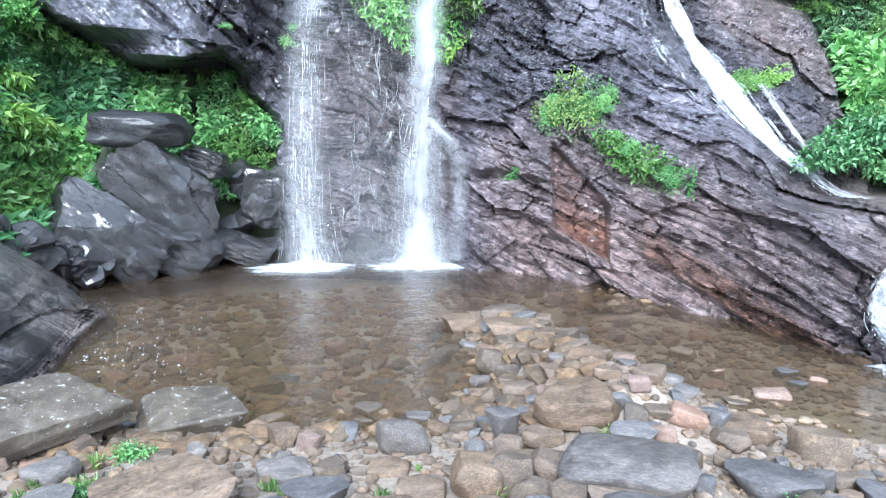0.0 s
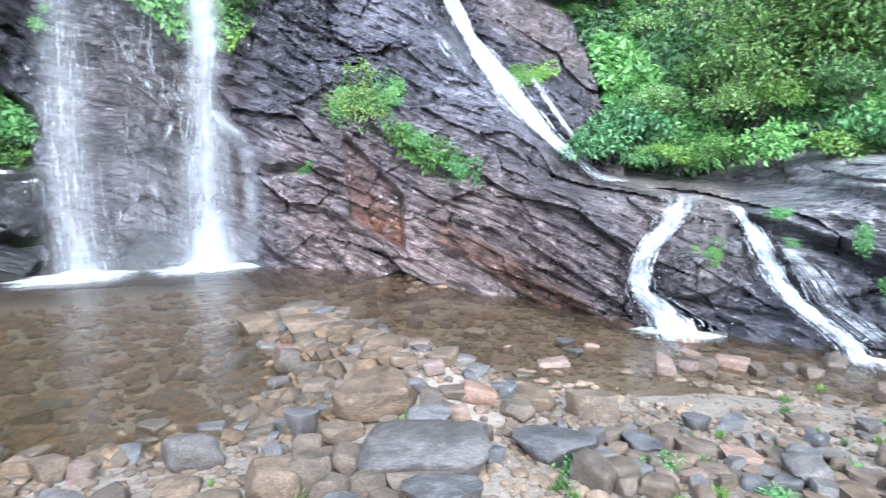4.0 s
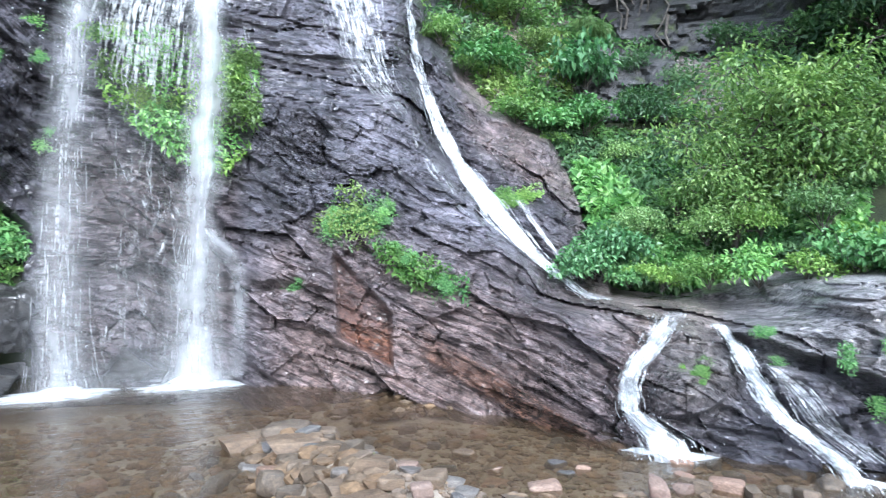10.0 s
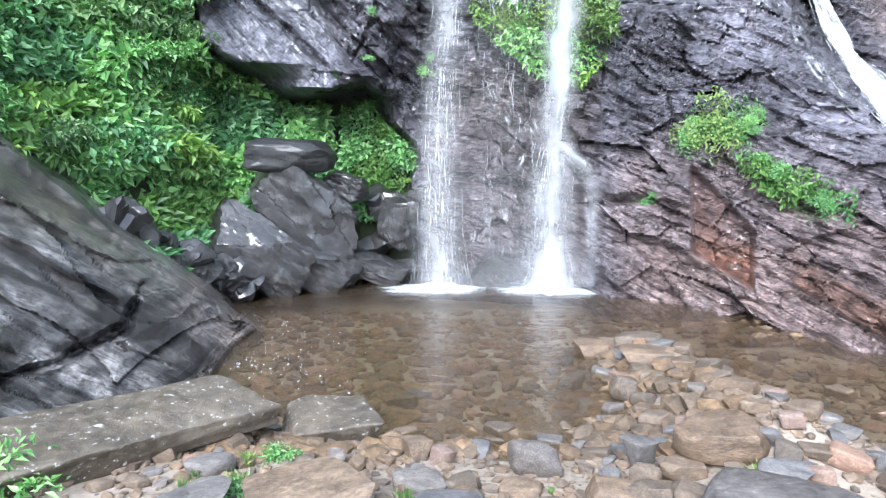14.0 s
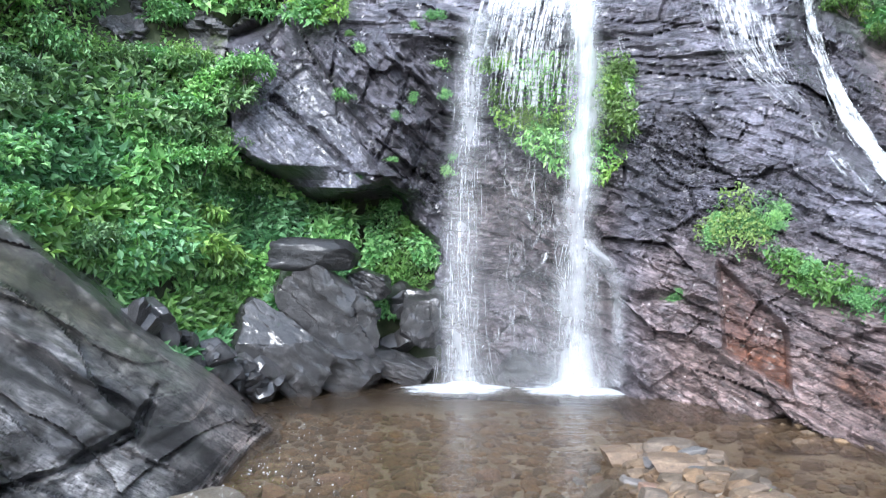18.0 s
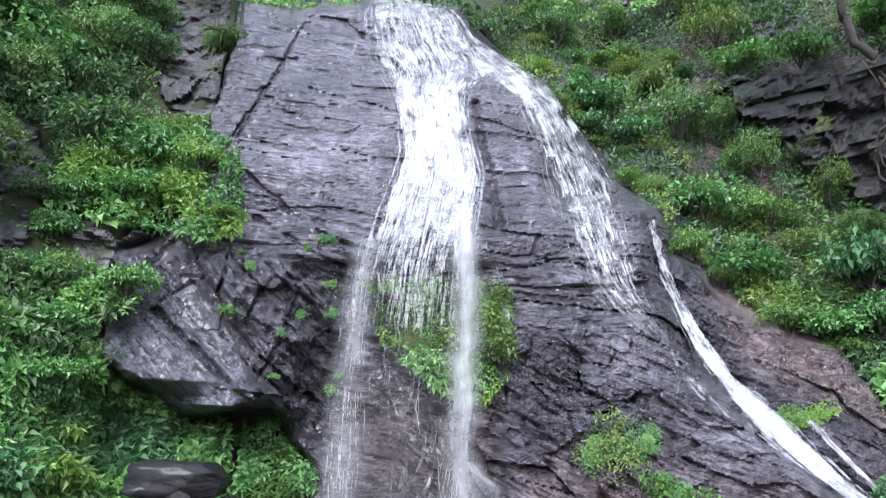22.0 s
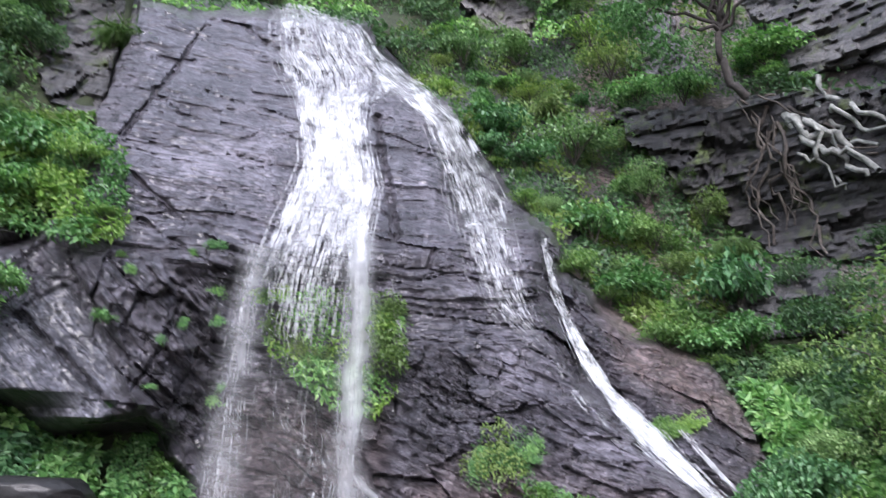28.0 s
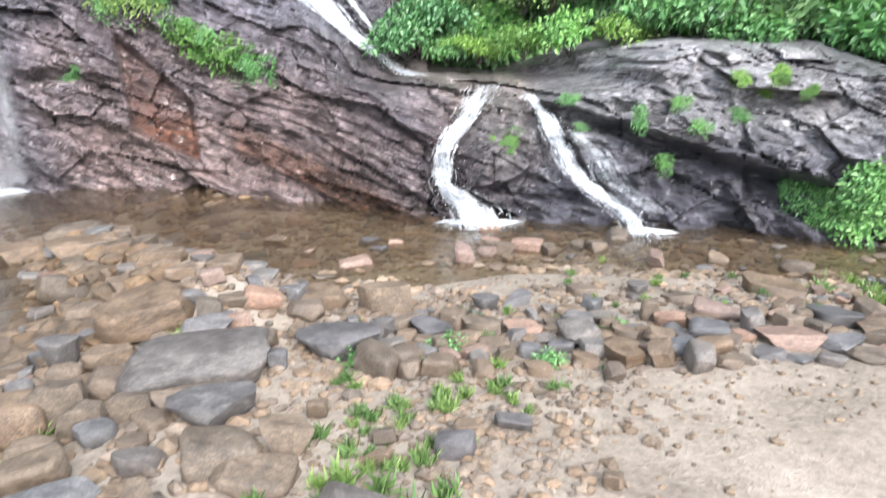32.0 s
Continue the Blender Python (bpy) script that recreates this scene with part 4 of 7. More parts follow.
part("stream_froth", flow_sheet("stream_froth", CHUTE, 20, 0.16, M_LACE, 0.2, None, None, 14), None, chute)
RILL = [(4.4, 30.6, 31.8, 0.6), (1.2, 33.0, 34.0, 0.65), (-2.2, 35.3, 36.2, 0.65)]
part("side_rill", flow_sheet("side_rill", RILL, 8, 0.1, M_LACE, 0.3, None, None, 15, 1.2), None, chute)
EDGE = [(11, 20.6, 22.6, 0.55), (8, 22.0, 24.2, 0.5), (5, 23.8, 26.6, 0.5), (3, 26, 28, 0.35)]
part("edge_rill", flow_sheet("edge_rill", EDGE, 12, 0.08, M_LACE, 0.3, None, None, 18, 1.0), None, chute)

part("chute_strand", strands("chute_strand", CHUTE, 300, 0.16, 0.012, 2.2, None, None, 7), None, chute, kind="stuff")
twin = thing("twin_fall", "two short white falls dropping off the rock bench into the stream", "waterfall")
TW1 = [(-4.6, 42.4, 45.2, 0.6), (-6.0, 41.7, 44.5, 0.85), (-6.9, 41.2, 43.8, 0.9), (-9.2, 39.9, 42.0, 1), (-10.7, 39.3, 41.6, 1), (-12.6, 39.3, 41.9, 1), (-13.4, 39.7, 43.4, 1), (-14.6, 40.4, 46.0, 1), (-16.4, 41.0, 46.8, 0.9)]
part("near_fall", flow_sheet("near_fall", TW1, 24, 0.1, M_FALL, 0.3, None, None, 19, 0.95, spread=0.14, wander=1.0), None, twin)
TW2 = [(-5.4, 46.6, 47.8, 0.75), (-7.0, 47.5, 49.3, 1), (-8.8, 48.4, 50.4, 1), (-11, 49.9, 51.7, 1), (-12.4, 51.0, 53.0, 1), (-13.6, 52.8, 54.9, 1), (-15.2, 55.0, 57.6, 1), (-17, 56.0, 58.8, 0.9)]
part("far_fall", flow_sheet("far_fall", TW2, 24, 0.1, M_FALL, 0.3, None, None, 20, 0.95, spread=0.14, wander=1.0), None, twin)
TW3 = [(-8.4, 50.4, 51.6, 0.6), (-9.8, 51.0, 54.0, 0.6), (-12.2, 52.4, 56.2, 0.5), (-14.4, 56, 59.5, 0.4)]
part("near_froth", flow_sheet("near_froth", [(e, l - 0.5, r + 0.5, t) for e, l, r, t in TW1], 24, 0.16, M_LACE, 0.4, None, None, 27, spread=0.2, wander=1.4), None, twin)
part("far_froth", flow_sheet("far_froth", [(e, l - 0.4, r + 0.8, t) for e, l, r, t in TW2], 24, 0.16, M_LACE, 0.4, None, None, 28, spread=0.2, wander=1.4), None, twin)
part("far_lace", flow_sheet("far_lace", TW3, 20, 0.16, M_LACE, 0.25, None, None, 21, 0.8), None, twin)
part("foam", foam_patch("foam", 4.62, 4.85, 0.5, 0.18, -42, 25, 0.05), None, twin)
part("foam", foam_patch("foam", 5.55, 3.6, 0.42, 0.16, -52, 26, 0.05), None, twin)
part("near_strand", strands("near_strand", TW1, 220, 0.3, 0.01, 1.6, None, None, 8), None, twin, kind="stuff")
part("far_strand", strands("far_strand", TW2, 220, 0.3, 0.01, 1.6, None, None, 9), None, twin, kind="stuff")
part("lace_strand", strands("lace_strand", TW3, 110, 0.2, 0.007, 1.8, None, None, 10), None, twin, kind="stuff")
part("spray_drop", drops("spray_drop", TW1, 260, 0.25, 0.007, None, None, 4), None, twin, kind="stuff")
part("spray_drop", drops("spray_drop", TW2, 260, 0.25, 0.007, None, None, 5), None, twin, kind="stuff")
part("spray_drop", drops("spray_drop", CHUTE, 400, 0.12, 0.007, None, None, 6), None, chute, kind="stuff")

# ---- plants ----
def leaf_quads(pos, axis, normal, length, width, fold=0.22, droop=0.2):
    """Leaves folded along the midrib, two triangles each."""
    axis = axis / np.linalg.norm(axis, axis=1, keepdims=True)
    side = np.cross(axis, normal)
    side /= np.linalg.norm(side, axis=1, keepdims=True) + 1e-9
    up = np.cross(side, axis)
    L, W = np.asarray(length)[:, None], np.asarray(width)[:, None]
    mid = pos + axis * L * 0.45
    v = np.stack([pos, mid + side * W * 0.5 + up * W * fold, pos + axis * L - up * L * droop, mid - side * W * 0.5 + up * W * fold], 1).reshape(-1, 3)
    o = (np.arange(len(pos)) * 4)[:, None]
    return v, np.concatenate([o + np.array([[0, 2, 1]]), o + np.array([[0, 3, 2]])])


def unit(rng, n):
    v = rng.normal(size=(n, 3))
    return v / np.linalg.norm(v, axis=1, keepdims=True)


def crown_mesh(name, rng, count, size, leaf, ratio=0.42, clumps=9, flat=0.8, droop=0.3, shell=0.35):
    """Leaves on the outside of many small clumps, uneven in outline, with gaps between."""
    cen = unit(rng, clumps) * np.array([1, 1, flat]) * size * rng.uniform(0.2, 0.8, (clumps, 1))
    cen[:, 2] = np.abs(cen[:, 2]) * 0.9 + size * 0.15
    rad = size * rng.uniform(0.2, 0.48, clumps)
    pick = rng.integers(0, clumps, count)
    d = unit(rng, count)
    d[:, 2] = np.where(d[:, 2] < -0.2, -d[:, 2], d[:, 2])
    dist = rad[pick] * (1 - shell * rng.random(count) ** 1.5) * rng.uniform(0.8, 1.25, count)
    p = cen[pick] + d * dist[:, None] * np.array([1, 1, flat])
    axis = d * 0.55 + unit(rng, count) * 0.75 + np.array([0, 0, -droop])
    nrm = d * 0.6 + np.array([0, 0, 0.9]) + unit(rng, count) * 0.5
    ln = leaf * rng.uniform(0.65, 1.35, count)
    return mesh_from(name, *leaf_quads(p, axis, nrm, ln, ln * ratio), False)


def tube(verts, faces, pts, radii, sides=6):
    pts = [np.asarray(p, float) for p in pts]
    start = len(verts)
    for i, p in enumerate(pts):
        d = pts[min(i + 1, len(pts) - 1)] - pts[max(i - 1, 0)]
        d = d / (np.linalg.norm(d) + 1e-9)
        ref = np.array([0.0, 0, 1]) if abs(d[2]) < 0.9 else np.array([1.0, 0, 0])
        s = np.cross(d, ref)
        s /= np.linalg.norm(s)
        t = np.cross(s, d)
        for k in range(sides):
            an = 2 * math.pi * k / sides
            verts.append(p + radii[i] * (math.cos(an) * s + math.sin(an) * t))
    for i in range(len(pts) - 1):
        for k in range(sides):
            a, b = start + i * sides + k, start + i * sides + (k + 1) % sides
            faces.append((a, b, b + sides, a + sides))


def wavy(p0, p1, n, sway, rng):
    """A line from p0 to p1 that wanders, as roots and limbs do."""
    p0, p1 = np.asarray(p0, float), np.asarray(p1, float)
    off = np.cumsum(rng.normal(0, sway / math.sqrt(n), (n + 1, 3)), axis=0)
    off = off - off[0] - (off[-1] - off[0]) * np.linspace(0, 1, n + 1)[:, None]
    return p0 + (p1 - p0) * np.linspace(0, 1, n + 1)[:, None] + off


def stem_mesh(name, rng, count, size, thick=0.016):
    verts, faces = [], []
    for _ in range(count):
        a = rng.uniform(0, 2 * math.pi)
        tip = np.array([math.cos(a) * size * rng.uniform(0.2, 0.7), math.sin(a) * size * rng.uniform(0.2, 0.7), size * rng.uniform(0.5, 1.0)])
        tube(verts, faces, wavy((0, 0, -0.2), tip, 3, 0.1, rng), [thick, thick * 0.8, thick * 0.6, thick * 0.3], 3)
    return mesh_from(name, np.array(verts), np.array(faces), True)


rng = np.random.default_rng(11)
STEMS = stem_mesh("woody_stem", rng, 9, 0.9)
STEMS.materials.append(M_BARK)
M_TRUNK = rock_material("dark_bark", (0.01, 0.009, 0.008), (0.032, 0.027, 0.024), (0.08, 0.07, 0.06), (0.7, 0.9), scale=3.0)
M_ROOT = rock_material("pale_root", (0.12, 0.12, 0.11), (0.24, 0.25, 0.23), (0.4, 0.41, 0.38), (0.7, 0.9), scale=3.0)
M_LEAF_BLUE = leaf_material("bluish_leaf", [(0.028, 0.075, 0.032), (0.065, 0.16, 0.065), (0.12, 0.245, 0.11), (0.21, 0.35, 0.185)])
M_LEAF_OLIVE = leaf_material("olive_leaf", [(0.055, 0.095, 0.028), (0.13, 0.195, 0.06), (0.24, 0.32, 0.125)])
# carpet leaf darkened to stand for shade between the single bushes
M_LEAF_SHADE = leaf_material("shaded_undergrowth_leaf", [(0.026, 0.062, 0.024), (0.06, 0.13, 0.045), (0.13, 0.23, 0.085)])
M_LEAF_PALE = leaf_material("pale_leaf", [(0.045, 0.095, 0.034), (0.115, 0.205, 0.075), (0.2, 0.315, 0.135), (0.32, 0.43, 0.235)])
KINDS = {}
for kind, mat, count, leaf, ratio, flat, droop in (("broad", M_LEAF, 1150, 0.14, 0.55, 0.75, 0.35), ("dark", M_LEAF_DARK, 1400, 0.105, 0.45, 0.8, 0.3), ("lime", M_LEAF_YEL, 1250, 0.11, 0.42, 0.7, 0.4),
                                             ("fern", M_LEAF_YEL, 750, 0.24, 0.42, 0.5, 0.6), ("creeper", M_LEAF_YEL, 900, 0.13, 0.6, 0.4, 0.4), ("weed", M_LEAF, 420, 0.2, 0.4, 0.8, 0.3),
                                             ("blue", M_LEAF_BLUE, 1000, 0.15, 0.62, 0.85, 0.35), ("olive", M_LEAF_OLIVE, 2000, 0.085, 0.42, 0.9, 0.2),
                                             ("pale", M_LEAF_PALE, 2600, 0.078, 0.48, 0.9, 0.15), ("grass", M_GRASS, 900, 0.5, 0.05, 0.8, 0.9)):
    KINDS[kind] = []
    for v in range(4):
        me = crown_mesh("foliage", rng, count, 1.0, leaf, ratio, 10 + 3 * v, flat, droop, 0.2 if kind in ("pale", "olive", "blue") else 0.35)
        me.materials.append(mat)
        KINDS[kind].append(me)

LABELS = {"broad": ("broad-leaved green bush growing on the steep slope", "bush", "bush"), "dark": ("dark green leafy shrub in the shade of the gully", "shrub", "bush"),
          "lime": ("bright lime-green leafy bush beside the stream", "bush", "bush"), "fern": ("clump of long drooping glossy green leaves", "leaf_clump", "plant"),
          "creeper": ("low bright green creeper clinging to wet rock", "creeper", "plant"), "weed": ("small green leafy weed among river stones", "weed", "plant"),
          "blue": ("rounded bluish-green bush with broad leaves", "bush", "bush"), "olive": ("rounded olive-green bush with small fine leaves", "bush", "bush"),
          "pale": ("domed pale green bush of small crowded leaves", "bush", "bush"), "grass": ("drooping clump of long pale grass on the rock", "grass_clump", "plant")}


def bush(kind, at, size, tilt=0.0, stems=True, lean=None):
    label, name, cat = LABELS[kind]
    ob = thing(name, label, cat, kind + " plants")
    at = [float(c) for c in np.ravel(at)]
    ob.matrix_basis = pose(*at, tilt * rng.uniform(-1, 1), tilt * rng.uniform(-1, 1), rng.uniform(0, 360)) @ Matrix.Diagonal((size * rng.uniform(0.85, 1.2), size * rng.uniform(0.85, 1.2), size * rng.uniform(0.8, 1.2), 1))
    if lean is not None:
        ob.matrix_basis = pose(*at, 0, 0, -lean) @ pose(0, 0, 0, rng.uniform(45, 65), 0, 0) @ pose(0, 0, 0, 0, 0, rng.uniform(0, 360)) @ Matrix.Diagonal((size * rng.uniform(0.85, 1.2), size * rng.uniform(0.85, 1.2), size * 0.8, 1))
    part("foliage", KINDS[kind][rng.integers(0, 4)], None, ob)
    if stems:
        part("woody_stem", STEMS, None, ob)
    return ob


def on_hill(az, el, sink=0.1):
    return np.ravel(place(np.array([az]), np.array([el]), hill_radius(np.array([az]), np.array([el])))) - np.array([0, 0, sink])


def on_rock(az, el):
    return np.ravel(place(np.array([az]), np.array([el]), cliff_radius(np.array([az]), np.array([el]))[0]))


def fill(kind, count, az0, az1, el0, el1, size, rock=False, edge=None, sink=0.1):
    """Plants strewn over a stretch of slope; edge keeps only the bearings and slopes it accepts."""
    made = tries = 0
    while made < count and tries < count * 40:
        tries += 1
        a, e = rng.uniform(az0, az1), rng.uniform(el0, el1)
        if edge and not edge(a, e):
            continue
        bush(kind, on_rock(a, e) if rock else on_hill(a, e, sink), size * rng.uniform(0.65, 1.35), 15, not rock, a if rock else None)
        made += 1


def above_rock(a, e, gap=1.0):
    return e > lerp_pairs(a, ROCK_TOP) + gap


CRAGS = (((28.4, 30.2), (33, 30.4), (39, 29.8), (50, 27), (55, 22), (53, 15), (43, 16), (38, 18.4), (34.2, 23), (31, 27)),
         ((40.6, 37), (43, 44), (57, 42), (57, 27), (44, 30)),
         ((14.2, 49), (20, 49), (23.2, 40.5), (21.6, 37.2), (16.8, 37.4), (14.6, 40)),
         ((25.8, 49), (34, 49), (33, 37.3), (28, 38.4), (26.4, 41)),
         ((31.4, 37.5), (35.8, 36.5), (36.4, 31.4), (32.4, 31.8)),
         ((35.2, 17.2), (44.5, 15.2), (43.4, 10), (38, 10.4)),
         ((-24.4, 37.6), (-16.8, 37.8), (-17.0, 28.6), (-22.6, 28.2)),
         ((-28.6, 19.6), (-20.6, 18.6), (-19.6, 14.5), (-27, 13)),
         ((-35.5, 25.6), (-30.2, 25.4), (-29.2, 14.6), (-34, 17)))


def crag_mask(A, E):
    return np.max([inside(A, E, *c) for c in CRAGS], axis=0)


def crag_radius(A, E):
    """Rock that lies just behind the plants and shows where none grow, bulging out into the overhang."""
    A2, E2 = A + 3.2 * fbm(A * 0.5, E * 0.5, 0 * A, 4, 61), E + 3.2 * fbm(A * 0.5, E * 0.5, 0 * A + 5, 4, 62)
    r = hill_radius(A, E)
    x, z = r * np.radians(A), EYE + r * np.tan(np.radians(E))
    h1, j1 = strata(x, z, 8, 1.0, 1.3, 91)
    h2, j2 = strata(x, z, 9, 0.35, 0.9, 93)
    over = inside(A2, E2, *CRAGS[0])
    ends = sstep(12, 14, A) * sstep(60, 57, A) * sstep(9, 11, E) if np.mean(A) > 0 else sstep(-40, -37, A) * sstep(-16, -18, A) * sstep(9, 11, E)
    clear = np.max([inside(A2, E2, *c) for c in CRAGS], axis=0)
    return r + 0.3 + 1.1 * (1 - clear) - ends * (0.35 * h1 + 0.12 * h2 - 0.2 * j1) - over * 0.7 * sstep(17, 29.5, E) + (1 - ends) * 1.2


def crag_tint(A, E, R):
    x, z = R * np.radians(A), EYE + R * np.tan(np.radians(E))
    n = fbm(x * 0.6, z * 0.6, 0 * x, 4, 44) * 2
    base = np.ones(A.shape + (3,)) * np.array([0.95, 0.95, 0.97]) * (1 + 0.8 * n[..., None])
    base = blend(base, (2.1, 2.0, 1.85), np.clip((inside(A, E, *CRAGS[2]) + inside(A, E, *CRAGS[3])) * (0.5 + n), 0, 0.8))
    # overhang near-black: wet dark rock plus the shade under its lip, put into the tint
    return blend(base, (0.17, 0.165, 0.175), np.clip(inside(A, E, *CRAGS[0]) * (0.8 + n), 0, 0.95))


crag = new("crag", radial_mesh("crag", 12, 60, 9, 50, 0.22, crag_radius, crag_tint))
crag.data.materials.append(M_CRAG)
tagged(crag, "dark layered rock crags above the green slope, overhang tinted with shade", "crag", kind="structure")
crag_left = new("crag_left", radial_mesh("crag_left", -40, -16, 9, 39, 0.22, crag_radius, crag_tint))
crag_left.data.materials.append(M_CRAG)
tagged(crag_left, "grey rock showing between bushes on the bank", "crag", kind="structure")


def undergrowth(name, label, materials, count, az0, az1, el0, el1, leaf, seed, lump=0.8, ratio=0.5, cell=1.0, area=None, base=None, gaps=0.25):
    """Countless leaves that cover a stretch of hillside as a crowd of rounded shrubs with dark gaps between, each shrub in one of a few greens."""
    r2 = np.random.default_rng(seed)
    a, e = r2.uniform(az0, az1, count), r2.uniform(el0, el1, count)
    if area:
        keep = area(a + 1.5 * fbm(a * 0.5, e * 0.5, 0 * a, 3, seed), e + 1.5 * fbm(a * 0.5, e * 0.5, 0 * a + 7, 3, seed)) > 0.5
    else:
        keep = (rock_mask(a, e) < 0.3) & (crag_mask(a, e) < 0.3) & (e < lerp_pairs(a, SKYLINE) + 0.5)
    a, e = a[keep], e[keep]
    r = (base or hill_radius)(a, e)
    x, z = r * np.radians(a), EYE + r * np.tan(np.radians(e))
    cid, du, dv, _ = worley(x / cell + 0.4 * fbm(x, z, 0 * x, 2, seed), z / cell + 0.4 * fbm(x, z, 0 * x + 3, 2, seed), seed)
    dome = np.sqrt(np.clip(1 - (np.hypot(du, dv) / (0.5 + 0.35 * cid)) ** 2, 0, 1))
    swell = (0.45 + 0.75 * cid) * dome + 0.18 * fbm(x * 3, z * 3, 0 * x, 2, seed)
    keep = (dome + r2.uniform(-0.1, 0.25, len(a)) > gaps + 0.12) | (r2.random(len(a)) < 0.16)
    a, e, r, swell, cid, du, dv, dome = (q[keep] for q in (a, e, r, swell, cid, du, dv, dome))
    p = place(a, e, r - 0.04 - lump * swell * r2.uniform(0.8, 1.02, len(a)))
    t = np.radians(a)
    out = np.stack([-np.sin(t), -np.cos(t), 0.55 + 0 * t], -1)
    side = np.stack([np.cos(t), -np.sin(t), 0 * t], -1)
    bulge = out * dome[:, None] * 0.8 + side * du[:, None] * 1.1 + np.array([0, 0, 1.0]) * (dv[:, None] * 1.1 + 0.25)
    ln = leaf * r2.uniform(0.6, 1.4, len(a)) * (0.75 + 0.5 * cid)
    axis = unit(r2, len(a)) * 0.7 + bulge * 0.5 + np.array([0, 0, -0.4])
    nrm = bulge + unit(r2, len(a)) * 0.45
    slot = np.floor(cid * 7919) % len(materials)
    for i, m in enumerate(materials):
        on = slot == i
        if on.sum() < 10:
            continue
        ob = new(name, mesh_from(name, *leaf_quads(p[on], axis[on], nrm[on], ln[on], ln[on] * ratio)))
        ob.data.materials.append(m)
        tagged(ob, label, "undergrowth", kind="stuff")


def rock_front(a, e):
    return cliff_radius(a, e)[0] - 0.02


undergrowth("bank_undergrowth", "dense bright green leaves covering the steep bank", (M_LEAF, M_LEAF_YEL, M_LEAF_BLUE, M_LEAF), 34000, -46, -14, -9, 12, 0.14, 201, 0.5, 0.55, 0.8)
undergrowth("bank_undergrowth", "green shrubs crowding the upper bank", (M_LEAF_DARK, M_LEAF, M_LEAF_YEL), 34000, -50, -15, 10, 46, 0.13, 202, 0.5, cell=1.2)
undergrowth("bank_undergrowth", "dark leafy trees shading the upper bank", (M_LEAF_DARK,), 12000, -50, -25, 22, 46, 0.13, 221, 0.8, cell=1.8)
undergrowth("ledge_undergrowth", "small bright plants below the leaning rock", (M_LEAF_YEL, M_LEAF), 5000, -13, -5.5, -5, 5.5, 0.09, 203, 0.25, cell=0.5)
undergrowth("slope_undergrowth", "green shrubs covering the slope beside the falls", (M_LEAF_DARK, M_LEAF_OLIVE, M_LEAF_SHADE), 70000, 8, 44, 5, 44, 0.115, 204, 0.3, cell=0.8, gaps=0.15)
undergrowth("slope_undergrowth", "lime-green low plants along the edge of the cliff", (M_LEAF_YEL, M_LEAF), 14000, 9, 38, 4, 36, 0.08, 205, 0.3, cell=0.5,
            area=lambda a, e: sstep(0.2, 0.5, e - lerp_pairs(a, ROCK_TOP)) * sstep(3.2, 2.6, e - lerp_pairs(a, ROCK_TOP)))
undergrowth("bench_undergrowth", "bright green shrubs crowding the rock bench", (M_LEAF, M_LEAF_DARK, M_LEAF_BLUE), 18000, 36, 57, -4, 7.5, 0.13, 206, 0.6, cell=0.9, gaps=0.1)
undergrowth("bench_undergrowth", "tall green weeds along the rock bench", (M_LEAF, M_LEAF_BLUE, M_LEAF_YEL, M_LEAF_DARK), 18000, 56, 92, -4, 2.2, 0.15, 216, 0.6, cell=0.8, gaps=0.1)
undergrowth("shade_undergrowth", "dark shrubs under the trees, deep shade put into their leaf colour", (M_LEAF_DARK,), 24000, 42, 92, 6, 40, 0.15, 207, 0.9, cell=1.5)
undergrowth("ridge_undergrowth", "dark green thicket along the top of the falls", (M_LEAF_DARK, M_LEAF), 22000, -22, 26, 37, 49, 0.17, 208, 1.1, cell=1.6, gaps=0.1)
undergrowth("falls_plants", "dense green plants growing on the rock between the falls", (M_LEAF, M_LEAF_OLIVE, M_LEAF_YEL), 9000, -5, 11, 5, 18, 0.085, 209, 0.4, cell=0.55, base=rock_front, gaps=0.15,
            area=lambda a, e: inside(a, e, (-3.2, 13.8), (0.5, 16.8), (9, 16.4), (9.4, 10), (7.0, 6.3), (2.6, 7), (-2.2, 11)))
undergrowth("cliff_plants", "patch of green plants rooted in the wet cliff", (M_LEAF, M_LEAF_OLIVE, M_LEAF_DARK), 3000, 13, 22, -2, 7, 0.055, 210, 0.16, cell=0.35, base=rock_front, gaps=0.15,
            area=lambda a, e: inside(a, e, (13.8, 2.6), (16.4, 6.0), (20.2, 5.0), (20.2, 2.0), (18.8, -0.3), (14.2, 0.6)))
undergrowth("cliff_plants", "trailing strip of green plants on a cliff ledge", (M_LEAF, M_LEAF_YEL), 3400, 18, 28, -6, 3, 0.07, 211, 0.22, cell=0.35, base=rock_front, gaps=0.1,
            area=lambda a, e: inside(a, e, (18.3, 1.2), (22.4, 0.4), (27, -2.2), (27.1, -4.4), (24.2, -4.3), (19.8, -1.4)))
undergrowth("cliff_plants", "thick green growth on a ledge of the cliff", (M_LEAF, M_LEAF_YEL), 14000, -32, -13, 15, 31, 0.11, 212, 0.6, cell=0.7, base=lambda a, e: np.minimum(land(a, e), rock_front(a, e)), gaps=0.1,
            area=lambda a, e: inside(a, e, (-29.6, 21), (-27.4, 25.8), (-21, 28.2), (-15.2, 26.6), (-14.6, 19.6), (-18, 18.6), (-24, 19.6)))
